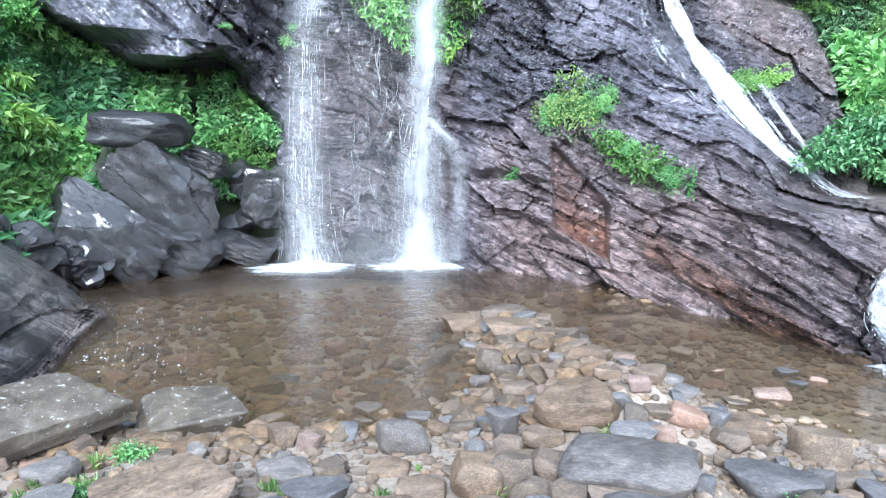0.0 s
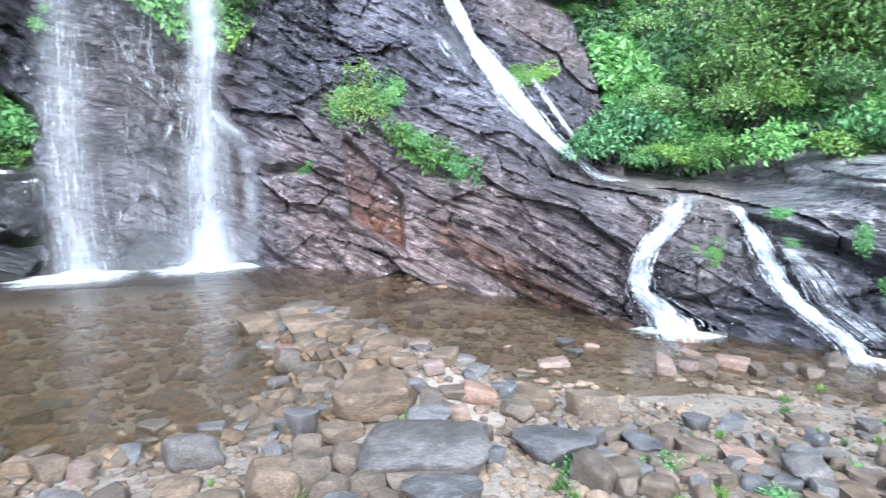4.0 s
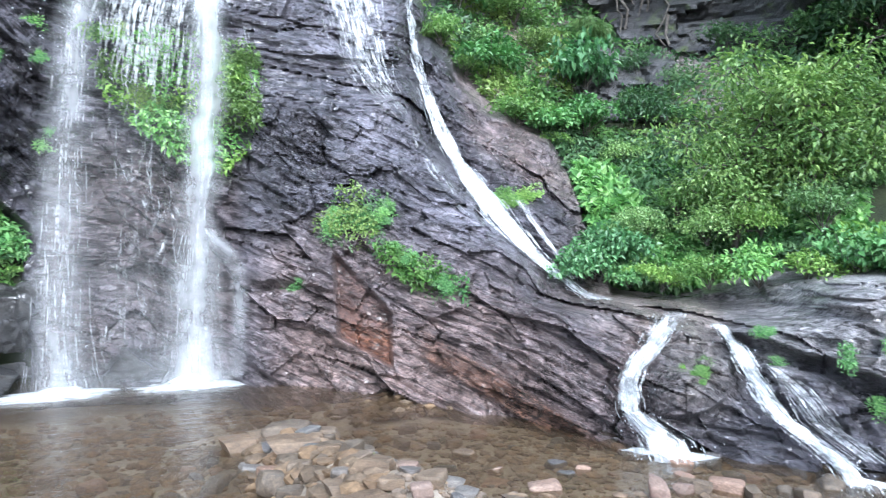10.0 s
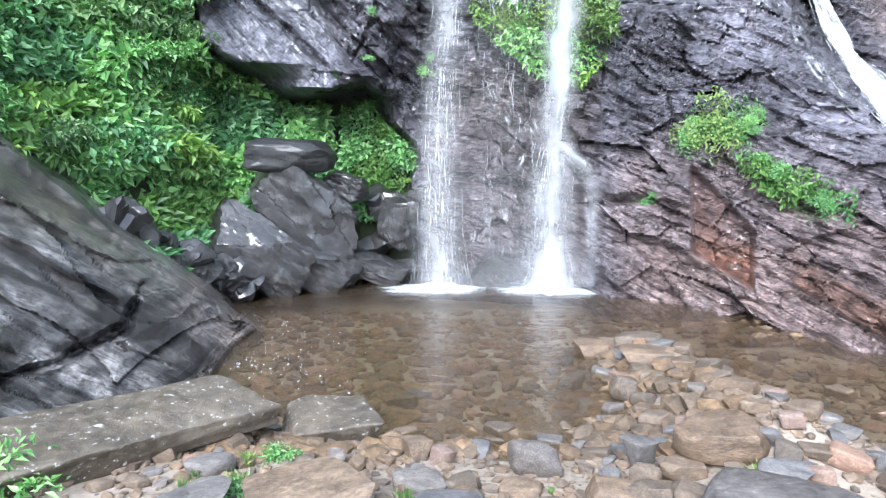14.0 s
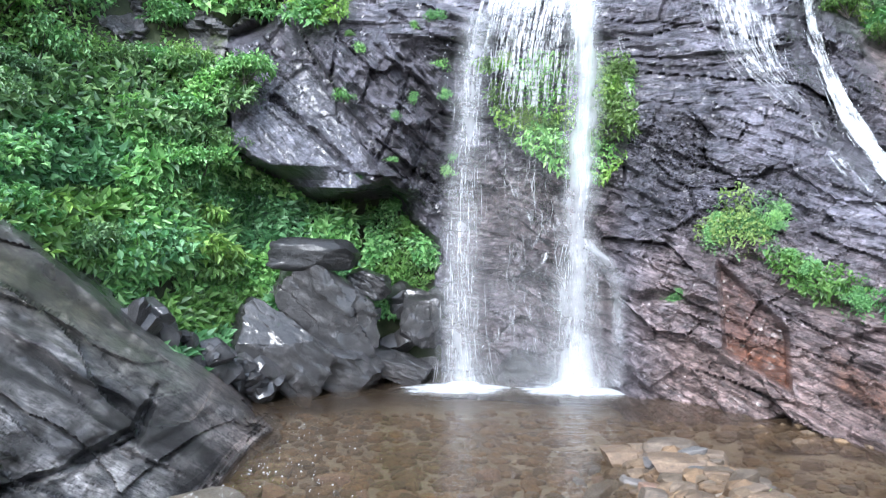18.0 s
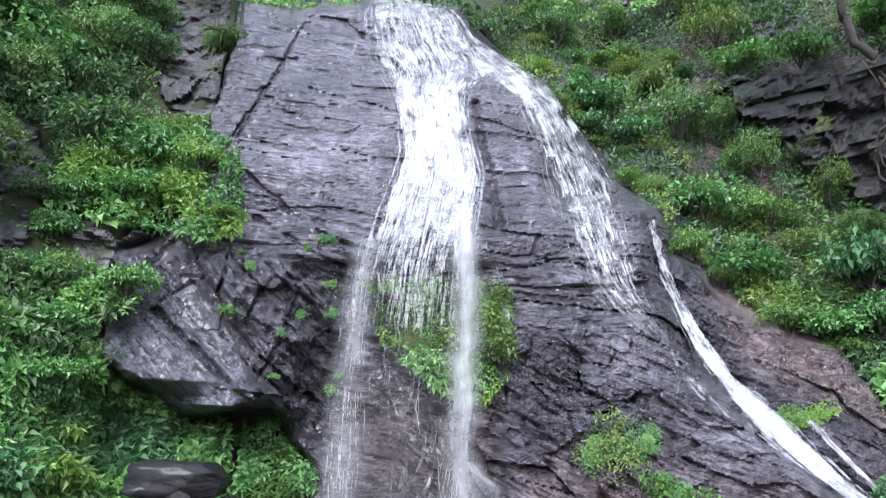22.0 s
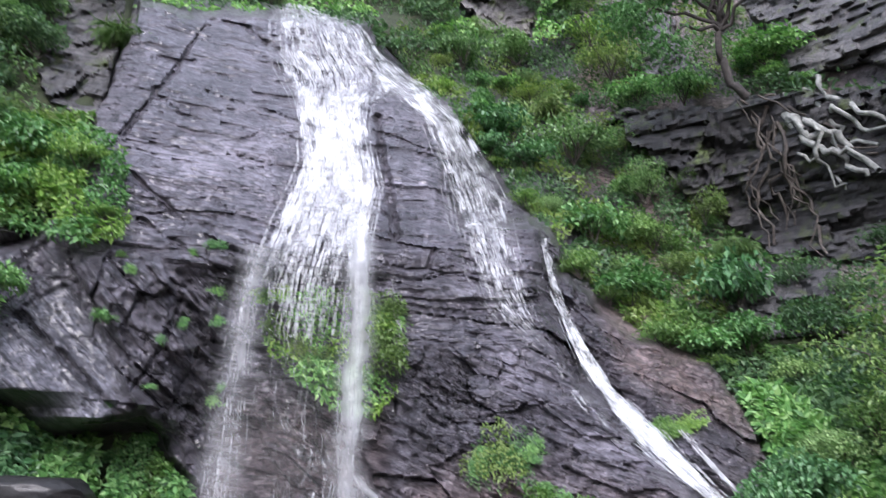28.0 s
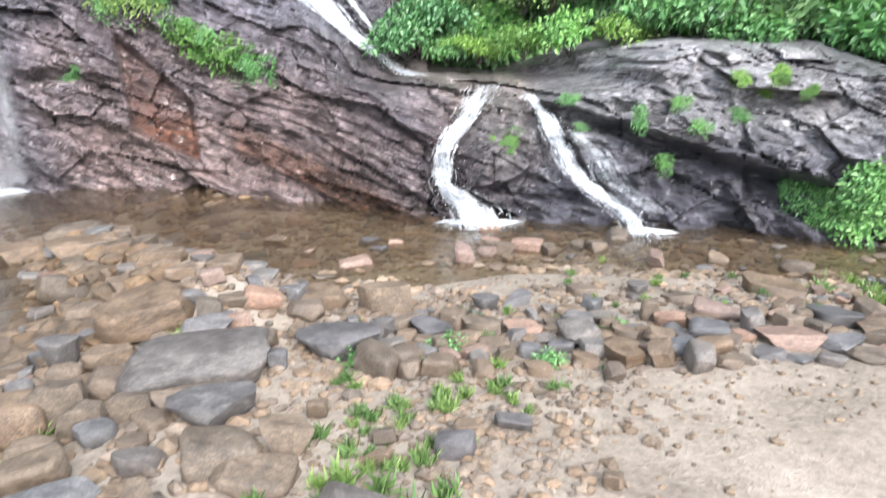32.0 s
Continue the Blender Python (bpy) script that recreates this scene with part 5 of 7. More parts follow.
undergrowth("cliff_plants", "leafy plants hanging over the leaning rock", (M_LEAF, M_LEAF_DARK), 7000, -30, -19, 9, 19, 0.11, 213, 0.5, cell=0.6, base=lambda a, e: np.minimum(land(a, e), rock_front(a, e)), gaps=0.1,
            area=lambda a, e: inside(a, e, (-29, 15.6), (-24.4, 16.0), (-21.4, 13.6), (-25.4, 10.8)))

def clothe(kinds, count, az0, az1, el0, el1, smin, smax, ahead, edge):
    """Rounded bushes of mixed kinds that stand out from the slope, apart from one another, largest first."""
    tries = count * 14
    a, e = rng.uniform(az0, az1, tries), rng.uniform(el0, el1, tries)
    ok = edge(a, e) & (crag_mask(a, e) < 0.3)
    a, e = a[ok], e[ok]
    base = place(a, e, hill_radius(a, e))
    free = np.ones(len(a), bool)
    for size in np.linspace(smax, smin, count):
        left = np.flatnonzero(free)
        if not len(left):
            break
        i = left[0]
        t = math.radians(a[i])
        bush(kinds[int(rng.integers(0, len(kinds)))], base[i] - size * np.array([ahead * math.sin(t), ahead * math.cos(t), 0.4]), size, 15)
        free &= np.linalg.norm(base - base[i], axis=1) > 1.25 * size


def spot_at(az, el, r):
    return [float(c) for c in np.ravel(place(np.array([az]), np.array([el]), np.array([r], float)))]


# the bushes that stand out singly: kind, bearing, slope, and half width as a share of the distance
SINGLE = (
    ("pale", 14.6, 36.4, 0.05), ("pale", 20.0, 36.4, 0.05), ("lime", 12.4, 38.2, 0.03), ("blue", 17.2, 30.3, 0.05), ("pale", 24.7, 28.8, 0.08), ("olive", 21.1, 32.9, 0.04),
    ("lime", 26.2, 39.5, 0.04), ("lime", 27.3, 36.9, 0.05), ("olive", 28.8, 34.4, 0.05), ("broad", 30.9, 31.8, 0.04), ("broad", 35.0, 31.3, 0.05), ("broad", 42.3, 32.3, 0.05),
    ("grass", 23.1, 31.5, 0.03), ("lime", 20.2, 24.3, 0.03), ("blue", 25.9, 21.3, 0.06), ("pale", 30.7, 20.5, 0.07), ("broad", 28.5, 16.0, 0.06), ("blue", 36.3, 14.8, 0.07),
    ("olive", 32.9, 17.1, 0.05), ("lime", 31.0, 11.8, 0.05), ("broad", 34.6, 11.0, 0.05), ("broad", 36.8, 11.1, 0.05), ("lime", 24.5, 18.2, 0.04), ("lime", 26.7, 15.5, 0.03),
    ("olive", 35.2, 21.4, 0.04), ("grass", 37.1, 18.0, 0.03), ("blue", 20.4, 27.6, 0.04), ("broad", 16.4, 31.8, 0.03), ("lime", 13.2, 33.8, 0.03), ("pale", 19.5, 30.5, 0.04),
    ("olive", 29.1, 27.8, 0.04), ("pale", 30.6, 24.1, 0.05), ("olive", 34.5, 23.7, 0.03), ("grass", 18.9, 42.0, 0.04), ("lime", 25.2, 40.9, 0.02), ("grass", 20.8, 34.1, 0.02),
    ("pale", -32.6, 32.9, 0.07), ("pale", -27.7, 32.7, 0.06), ("pale", -33.4, 28.8, 0.06), ("dark", -29.4, 29.0, 0.05), ("dark", -27.9, 36.6, 0.07), ("dark", -24.7, 35.4, 0.06),
    ("dark", -23.4, 32.7, 0.05), ("lime", -35.6, 37.1, 0.05), ("dark", -34.1, 36.7, 0.05), ("lime", -22.4, 41.2, 0.05), ("lime", -19.3, 40.6, 0.04), ("lime", -16.3, 39.3, 0.03),
    ("broad", -21.5, 39.0, 0.04), ("dark", -12.2, 41.5, 0.07), ("dark", -8.2, 41.2, 0.06), ("dark", -14.2, 42.8, 0.07), ("olive", -4.8, 40.1, 0.03), ("grass", -18.1, 34.6, 0.04),
    ("lime", -26.8, 23.7, 0.05), ("broad", -22.7, 25.0, 0.06), ("lime", -18.6, 25.4, 0.05), ("lime", -19.9, 22.3, 0.05), ("lime", -16.1, 21.4, 0.03), ("broad", -27.4, 21.0, 0.04),
    ("broad", -24.3, 22.0, 0.05), ("lime", -17.6, 19.4, 0.03), ("broad", -22.9, 15.0, 0.04), ("lime", -26.6, 15.6, 0.04), ("broad", -27.6, 11.8, 0.05), ("lime", -14.3, 18.1, 0.01),
    ("weed", -14.9, 13.3, 0.02), ("broad", -26.0, 8.0, 0.05), ("blue", -27.4, 6.0, 0.05), ("broad", -22.7, 5.8, 0.04),
)
for kind, az, el, share in SINGLE:
    r = float(min(hill_radius(np.array([az]), np.array([el]))[0], cliff_radius(np.array([az]), np.array([el]))[0])) - 0.25
    size = share * r / math.cos(math.radians(el))
    bush(kind, np.array(spot_at(az, el, r - 0.4 * size)) - np.array([0, 0, 0.35 * size]), size, 8)
clothe(("broad", "pale", "olive", "blue", "lime", "pale"), 40, 9, 46, 6, 41, 0.34, 0.6, 0.35, lambda a, e: above_rock(a, e, 1.4))
clothe(("dark", "blue", "dark", "olive"), 40, -48, -17, 20, 44, 0.5, 1.3, 0.4, lambda a, e: (a < -25) | (e > 38))
clothe(("lime", "broad", "lime", "olive"), 16, -29.5, -15, 19, 28, 0.28, 0.6, 0.3, lambda a, e: (e < 28.5 - 0.25 * np.abs(a + 20)) & (e > 19))
# hollow above the bench filled with dark leaves that carry its shade as colour
clothe(("dark", "dark", "dark", "blue"), 34, 55, 92, 3.5, 18, 0.5, 1.1, 0.2, lambda a, e: a > 54)
clothe(("broad", "dark", "blue", "broad"), 56, -46, -22, -2, 19, 0.3, 0.7, 0.3, lambda a, e: (e > 2) | (a < -26))
fill("lime", 8, 17, 36, 8, 28, 0.38, edge=lambda a, e: above_rock(a, e, 0.7) and e < lerp_pairs(a, ROCK_TOP) + 3)
fill("broad", 7, 36, 58, -1.5, 5, 0.5)
fill("broad", 14, 56, 90, -2, 1.4, 0.42)
fill("dark", 16, 60, 92, 16, 30, 1.0)
fill("dark", 12, 40, 56, 8, 16, 0.8)
fill("broad", 12, -42, -17, -4, 8, 0.42)
fill("fern", 22, -40, -13, -5, 6, 0.5, edge=lambda a, e: e < 7 - 0.45 * (a + 24) * (a > -24))
fill("dark", 18, -30, 14, 40, 46, 1.0, edge=lambda a, e: e < lerp_pairs(a, SKYLINE) + 1)
fill("creeper", 6, -3.2, 9.0, 6.5, 16, 0.34, rock=True, edge=lambda a, e: e > 11.5 - 0.9 * a and e < 17 and (a < 3.4 or a > 4.2))
fill("olive", 7, -1.5, 9.0, 8, 16.4, 0.3, rock=True, edge=lambda a, e: e > 11.5 - 0.9 * a)
fill("broad", 9, 14.4, 20.5, -0.8, 5.2, 0.17, rock=True, edge=lambda a, e: abs(e - (1.0 + 0.55 * (a - 15))) < 1.6)
fill("broad", 10, 19.4, 26.6, -4.8, 0.8, 0.17, rock=True, edge=lambda a, e: abs(e - (0.3 - 0.66 * (a - 19.4))) < 0.8)
fill("weed", 3, 12.2, 12.9, -3.5, -2.6, 0.13, rock=True)
fill("creeper", 4, 29.5, 32.5, 3.6, 5.4, 0.25, rock=True)
fill("creeper", 12, -11, -5, -3.5, 2.5, 0.28)
fill("broad", 6, -13, -8.5, 1, 6, 0.26)
fill("creeper", 7, 44.6, 46.6, -10.2, -8.0, 0.09, rock=True)
fill("creeper", 9, 61, 68, -6, -2.5, 0.11, rock=True, edge=lambda a, e: abs(e - (-3.4 - 0.2 * (a - 62))) < 1.2)
fill("broad", 9, 67, 75, -14, -9.5, 0.26, rock=True)
fill("weed", 8, 48, 64, -11, -4, 0.12, rock=True)
fill("weed", 12, -16, -4, 6, 20, 0.14, rock=True)


# ---- trees ----
def tree_mesh(seed, height, limbs, spread, leaves, leaf):
    r2 = np.random.default_rng(seed)
    verts, faces, tips = [], [], []
    top = np.array([r2.normal(0, 0.25), r2.normal(0, 0.25), height])
    trunk = wavy((0, 0, -0.6), top, 6, 0.35, r2)
    tube(verts, faces, trunk, np.linspace(0.13, 0.04, 7) * height / 4, 7)
    for i in range(limbs):
        u = r2.uniform(0.45, 1.0)
        base = trunk[int(u * 6)]
        a = r2.uniform(0, 2 * math.pi)
        tip = base + np.array([math.cos(a), math.sin(a), r2.uniform(0.1, 0.9)]) * spread * r2.uniform(0.5, 1.0)
        line = wavy(base, tip, 4, 0.3, r2)
        tube(verts, faces, line, np.linspace(0.045, 0.012, 5) * height / 4, 5)
        tips += [line[2], line[3], tip]
    wood = mesh_from("trunk", np.array(verts), np.array(faces), True)
    wood.materials.append(M_BARK)
    tips = np.array(tips)
    pick = r2.integers(0, len(tips), leaves)
    d = unit(r2, leaves) * np.array([1, 1, 0.6])
    p = tips[pick] + d * (spread * 0.33 * r2.uniform(0.3, 1.1, (leaves, 1)))
    ln = leaf * r2.uniform(0.6, 1.4, leaves)
    v, f = leaf_quads(p, d + unit(r2, leaves) * 0.6 + np.array([0, 0, -0.3]), np.array([0, 0, 1.0]) + unit(r2, leaves) * 0.6, ln, ln * 0.45)
    return wood, mesh_from("crown", v, f)


TREES = [tree_mesh(300 + i, 4.0, 9 + i, 1.5, 3400, 0.13) for i in range(3)]
for _, c in TREES:
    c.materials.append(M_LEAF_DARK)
for az, el, size in ((-18, 42, 0.9), (-14.5, 42.3, 0.8), (-12, 41, 1.0), (-9.5, 40.4, 0.9), (-7, 40, 0.75), (-3.2, 41, 0.6), (-5.6, 41.5, 0.7), (-1.2, 40.2, 0.6), (3.2, 41.5, 0.8), (-10.8, 42.5, 0.9), (1.5, 40.2, 0.75), (5, 40.4, 0.8), (8, 41, 0.9), (11, 41.6, 0.9), (22.5, 38, 0.6), (25.5, 37, 0.5), (30.5, 35.6, 0.6), (-24, 40, 1.0), (-28, 36, 0.9)):
    ob = thing("tree", "slender tree with dark green leaves on the ridge", "tree", "trees on the ridge")
    ob.matrix_basis = pose(*on_hill(az, el, 0.2), 0, 0, rng.uniform(0, 360)) @ Matrix.Diagonal((size, size, size * rng.uniform(0.9, 1.2), 1))
    wood, crown = TREES[int(rng.integers(0, 3))]
    part("trunk", wood, None, ob)
    part("crown", crown, None, ob)

M_LEAF_FINE = leaf_material("feathery_leaf", [(0.05, 0.105, 0.032), (0.115, 0.19, 0.058), (0.21, 0.3, 0.115)])
LIME = [tree_mesh(340 + i, 2.2, 16, 1.4, 4800, 0.092) for i in range(2)]
for _, c in LIME:
    c.materials.append(M_LEAF_FINE)
for az, el, r, size in ((47, -1.6, 10.4, 0.8), (50.5, -0.6, 10.6, 1.0), (54, -0.2, 10.4, 0.95), (57, 1.2, 10.8, 0.8)):
    ob = thing("small_tree", "small leaning tree with lime-green leaves behind the bench", "tree", "small trees on the bench")
    ob.matrix_basis = pose(*spot_at(az, el, r), 0, 0, rng.uniform(0, 360)) @ Matrix.Diagonal((size, size, size, 1))
    wood, crown = LIME[int(rng.integers(0, 2))]
    part("trunk", wood, None, ob)
    part("crown", crown, None, ob)
for kind, az, el, r, size in (("blue", 37.2, -2.0, 9.5, 0.5), ("blue", 38.8, -1.0, 9.6, 0.55), ("broad", 40.4, -2.4, 9.5, 0.4), ("lime", 43.0, -2.6, 9.2, 0.45), ("lime", 46.5, -2.2, 9.0, 0.5),
                              ("broad", 50, -1.8, 8.9, 0.5), ("lime", 53.5, -1.4, 8.8, 0.5), ("broad", 57, -1.2, 8.8, 0.55), ("blue", 60, -1.0, 8.7, 0.6), ("broad", 63, -1.6, 8.8, 0.5),
                              ("pale", 41.5, 1.0, 10.2, 0.55), ("lime", 44.2, 3.6, 10.4, 0.6), ("pale", 46.4, 1.4, 9.8, 0.55), ("lime", 47.4, 7.0, 10.9, 0.65), ("pale", 50.6, 9.6, 11.0, 0.7), ("lime", 54.6, 10.8, 11.2, 0.65), ("lime", 50.2, 2.0, 9.6, 0.5), ("pale", 54.4, 2.6, 9.6, 0.55), ("lime", 57.6, 6.4, 10.6, 0.55)):
    bush(kind, spot_at(az, el, r), size, 12)
CANOPY = tree_mesh(365, 3.4, 18, 2.0, 4600, 0.14)
CANOPY[1].materials.append(M_LEAF_DARK)
for az, el, r, size in ((60, 9.5, 13.0, 0.9), (66, 9, 12.6, 1.0), (72, 9, 12.4, 1.0), (79, 9, 12.2, 1.1), (86, 9, 12.0, 1.1), (63, 17, 12.4, 0.9), (70, 18, 12.0, 1.0), (77, 18, 11.6, 1.0)):
    ob = thing("tree", "dark leafy tree shading the hollow above the bench", "tree", "trees over the hollow")
    ob.matrix_basis = pose(*spot_at(az, el, r), 0, 0, rng.uniform(0, 360)) @ Matrix.Diagonal((size, size, size, 1))
    part("trunk", CANOPY[0], None, ob)
    part("crown", CANOPY[1], None, ob)
REACH = tree_mesh(360, 4.2, 16, 2.8, 5200, 0.15)
REACH[1].materials.append(M_LEAF_DARK)
ob = thing("tree", "leafy tree reaching out over the rock bench", "tree")
ob.matrix_basis = pose(*spot_at(91, -1.0, 9.6), 0, 0, 40)
part("trunk", REACH[0], None, ob)
part("crown", REACH[1], None, ob)
fill("fern", 16, 60, 84, -1, 1.8, 0.42)

# the gnarled tree that grips the overhang, with its roots hanging down the rock
old = thing("gnarled_tree", "gnarled tree gripping the overhang with bare hanging roots", "tree")
r2 = np.random.default_rng(77)


def limb(name, pts, radii, sway=0.12, label="", wood=None):
    verts, faces = [], []
    line = np.concatenate([wavy(pts[i], pts[i + 1], 4, sway, r2)[(1 if i else 0):] for i in range(len(pts) - 1)])
    tube(verts, faces, line, np.interp(np.linspace(0, 1, len(line)), np.linspace(0, 1, len(radii)), radii), 7)
    return part(name, mesh_from(name, np.array(verts), np.array(faces), True), wood or M_BARK, old, label)


def spot(az, el, r):
    return np.ravel(place(np.array([az]), np.array([el]), np.array([r], float)))


limb("trunk", [spot(40.2, 29.2, 14.8), spot(38.8, 32.5, 14.6), spot(38.9, 34.4, 14.4), spot(39.6, 37.5, 14.2), spot(41.5, 40.5, 14)], (0.1, 0.08, 0.07, 0.03), 0.3, wood=M_TRUNK)
for a, e in ((35.2, 38.6), (32.2, 36.6), (43.5, 38), (36.5, 41.5), (45, 41), (40.5, 43.5), (34, 34.5), (47.5, 37)):
    limb("branch", [spot(39.0, 34.6, 14.4), spot((a + 39) / 2, (e + 35.5) / 2 + 0.6, 14.1), spot(a, e, 13.7)], (0.055, 0.035, 0.015), 0.25, wood=M_TRUNK)
tips = np.array([spot(a, e, 13.9) for a, e in ((35.2, 38.6), (32.2, 36.6), (43.5, 38), (36.5, 41.5), (45, 41), (40.5, 43.5), (34, 34.5), (47.5, 37), (33.5, 38.5), (37.5, 38.5), (42, 42), (39, 40.5), (30.8, 37.5))])
cnt = 6500
pick = r2.integers(0, len(tips), cnt)
pp = tips[pick] + unit(r2, cnt) * np.array([1, 1, 0.5]) * 0.75 * r2.uniform(0.25, 1.1, (cnt, 1))
ln = 0.12 * r2.uniform(0.6, 1.4, cnt)
part("crown", mesh_from("crown", *leaf_quads(pp, unit(r2, cnt) + np.array([0, 0, -0.3]), np.array([0, 0, 1.0]) + unit(r2, cnt) * 0.6, ln, ln * 0.45)), M_LEAF, old)
for pts, rad in ((((40.0, 29.4), (40.8, 27.2), (40.6, 23.5), (39.2, 21), (39.9, 17.8)), 0.07), (((40.4, 29.4), (41.6, 26.6), (41.4, 23), (41.2, 20.4), (41.9, 16.6)), 0.07), (((41.2, 29.5), (42.3, 26), (42.0, 22), (43.0, 19.8), (43.4, 16.4)), 0.07),
                 (((42.4, 29.4), (42.8, 27), (43.6, 25), (46.2, 23.0), (47.2, 21.4)), 0.12), (((43.2, 29.4), (44.0, 26.4), (45.6, 24.4), (47.4, 22.6)), 0.1), (((42.0, 29.2), (40.9, 25), (42.4, 22.4), (41.6, 19)), 0.05),
                 (((44.0, 29.4), (46.4, 27.4), (48.6, 25.6), (49.6, 22.2)), 0.09), (((44.4, 29.6), (47.8, 28.4), (50.6, 26.8), (52.2, 24)), 0.08), (((39.6, 29.2), (40.6, 26.2), (41.8, 24.4), (42.6, 20.4)), 0.045), (((41.6, 29), (43.6, 27.2), (45.8, 25.4), (48.2, 22.8)), 0.06),
                 (((42.6, 29.2), (43.4, 26.8), (44.6, 25.2), (46.6, 23.6), (48.0, 21.6)), 0.13), (((43.6, 29.2), (45.2, 27.4), (46.0, 24.8), (48.4, 23.4)), 0.09), (((42.8, 28.8), (44.6, 26.0), (44.2, 23.6), (45.4, 21.4)), 0.08), (((45.0, 29.6), (46.0, 26.6), (47.6, 24.8), (50.4, 23.4)), 0.08),
                 (((41.9, 26.5), (40.2, 24.4), (39.4, 22.2), (40.6, 19.6)), 0.04), (((43, 24.2), (44.8, 22.8), (45.6, 20.8)), 0.05)):
    line = [spot(a, e, float(crag_radius(np.array([a]), np.array([e]))[0]) - rad * 0.8) for a, e in pts]
    pale = pts[0][0] >= 42.4
    rad = rad * (0.8 if pale else 0.8)
    limb("root", line, (rad, rad * 0.8, rad * 0.55), 0.22, "pale grey hanging root" if pale else "thin brown hanging root", M_ROOT if pale else M_BARK)
    if not pale:
        twin = [p + np.array([r2.normal(0, 0.14), 0, r2.normal(0, 0.1)]) for p in line]
        limb("root", twin, (rad * 0.5, rad * 0.45, rad * 0.3), 0.2, "thin brown hanging root")

# ---- stones and boulders ----
def stone_mesh(name, seed, cuts=7, rough=0.1, sub=3, flat=0.62, edge=0.86, keep=0.97):
    """A worn stone: a rounded lump with a few flattened sides."""
    bm = bmesh.new()
    bmesh.ops.create_icosphere(bm, subdivisions=sub, radius=1.0)
    r = np.random.default_rng(seed)
    planes = [(unit(r, 1)[0] * np.array([1, 1, 0.5]), r.uniform(0.45, edge)) for _ in range(cuts)]
    planes = [(p / np.linalg.norm(p), d) for p, d in planes]
    planes.append((np.array([0, 0, 1.0]), r.uniform(0.42, 0.62)))
    planes.append((np.array([0, 0, -1.0]), r.uniform(0.42, 0.62)))
    v = np.array([x.co[:] for x in bm.verts])
    v[:, :2] *= 1.15
    for nrm, d in planes:
        over = np.maximum(v @ nrm - d, 0)
        v = v - over[:, None] * nrm * keep
    v = v * (1 + rough * 2 * fbm(v[:, 0] * 1.7 + seed, v[:, 1] * 1.7, v[:, 2] * 1.7, 4, seed))[:, None]
    v = v / np.abs(v).max(axis=0)
    for x, co in zip(bm.verts, v):
        x.co = co
    for f in bm.faces:
        f.smooth = True
    me = bpy.data.meshes.new(name)
    bm.to_mesh(me)
    bm.free()
    me.set_sharp_from_angle(angle=radians(32))
    return me


def block_mesh(name, seed, cuts=10, round_by=0.16, rough=0.06):
    """A squared block of stone with worn corners, slightly skewed, with uneven faces."""
    bm = bmesh.new()
    bmesh.ops.create_cube(bm, size=2.0)
    bmesh.ops.subdivide_edges(bm, edges=bm.edges[:], cuts=cuts, use_grid_fill=True)
    r = np.random.default_rng(seed)
    v = np.array([x.co[:] for x in bm.verts])
    core = np.clip(v, -1 + round_by, 1 - round_by)
    d = v - core
    ln = np.linalg.norm(d, axis=1, keepdims=True)
    v = core + d / np.maximum(ln, 1e-6) * np.minimum(ln, round_by)
    v[:, 0] += r.uniform(-0.25, 0.25) * v[:, 1] + r.uniform(-0.2, 0.2) * v[:, 2]
    v[:, 1] += r.uniform(-0.2, 0.2) * v[:, 2]
    v[:, 2] += r.uniform(-0.25, 0.25) * v[:, 0] + r.uniform(-0.2, 0.2) * v[:, 1]
    v[:, 1] *= 1 + r.uniform(-0.3, 0.3) * v[:, 0]
    for _ in range(4):
        nrm = unit(r, 1)[0]
        over = np.maximum(v @ nrm - r.uniform(0.8, 1.2), 0)
        v = v - over[:, None] * nrm * 0.95
    v = v * (1 + rough * 2 * fbm(v[:, 0] * 1.5 + seed, v[:, 1] * 1.5, v[:, 2] * 2.5, 4, seed))[:, None]
    v = v / np.abs(v).max(axis=0)
    for x, co in zip(bm.verts, v):
        x.co = co
    for f in bm.faces:
        f.smooth = True
    me = bpy.data.meshes.new(name)
    bm.to_mesh(me)
    bm.free()
    me.set_sharp_from_angle(angle=radians(36))
    return me


STONES = {}
for key, mat in (("t", M_STONE), ("g", M_STONE_GREY), ("d", M_STONE_DARK), ("p", M_STONE_PINK)):
    STONES[key] = [stone_mesh("stone", 100 + i + ord(key), 6 + i % 4, 0.08 + 0.03 * (i % 3), keep=0.92) for i in range(8)]
    STONES[key][::2] = [block_mesh('stone', 150 + i + ord(key), 6, 0.36, 0.1) for i in range(4)]
    for me in STONES[key]:
        me.materials.append(mat)
STONE_LABELS = {"t": "weathered tan sandstone lying on the stream bank", "g": "smooth grey river stone on the bank", "d": "dark grey worn boulder among smaller stones", "p": "reddish pink stone at the water's edge"}
taken = []


def lay(x, y, z, half, rise, rz, tone, name="stone"):
    """One stone with its half width, half height and turn."""
    ob = new(name, STONES[tone][int(rng.integers(0, 8))])
    depth = half * rng.uniform(0.62, 0.82)
    ob.matrix_basis = pose(x, y, z + rise * 0.62, rng.uniform(-7, 7), rng.uniform(-7, 7), rz + rng.uniform(-14, 14)) @ Matrix.Diagonal((half, depth, rise, 1))
    taken.append((x, y, 0.85 * half))
    return tagged(ob, STONE_LABELS[tone], "stone", "stones on the bank")


lay(1.37, 6.52, 0.13, 0.26, 0.08, -11, 't')
lay(0.91, 6.64, -0.05, 0.19, 0.10, -7, 't')
lay(1.08, 6.75, 0.03, 0.09, 0.07, -9, 't')
lay(1.26, 5.96, 0.13, 0.24, 0.07, -11, 't')
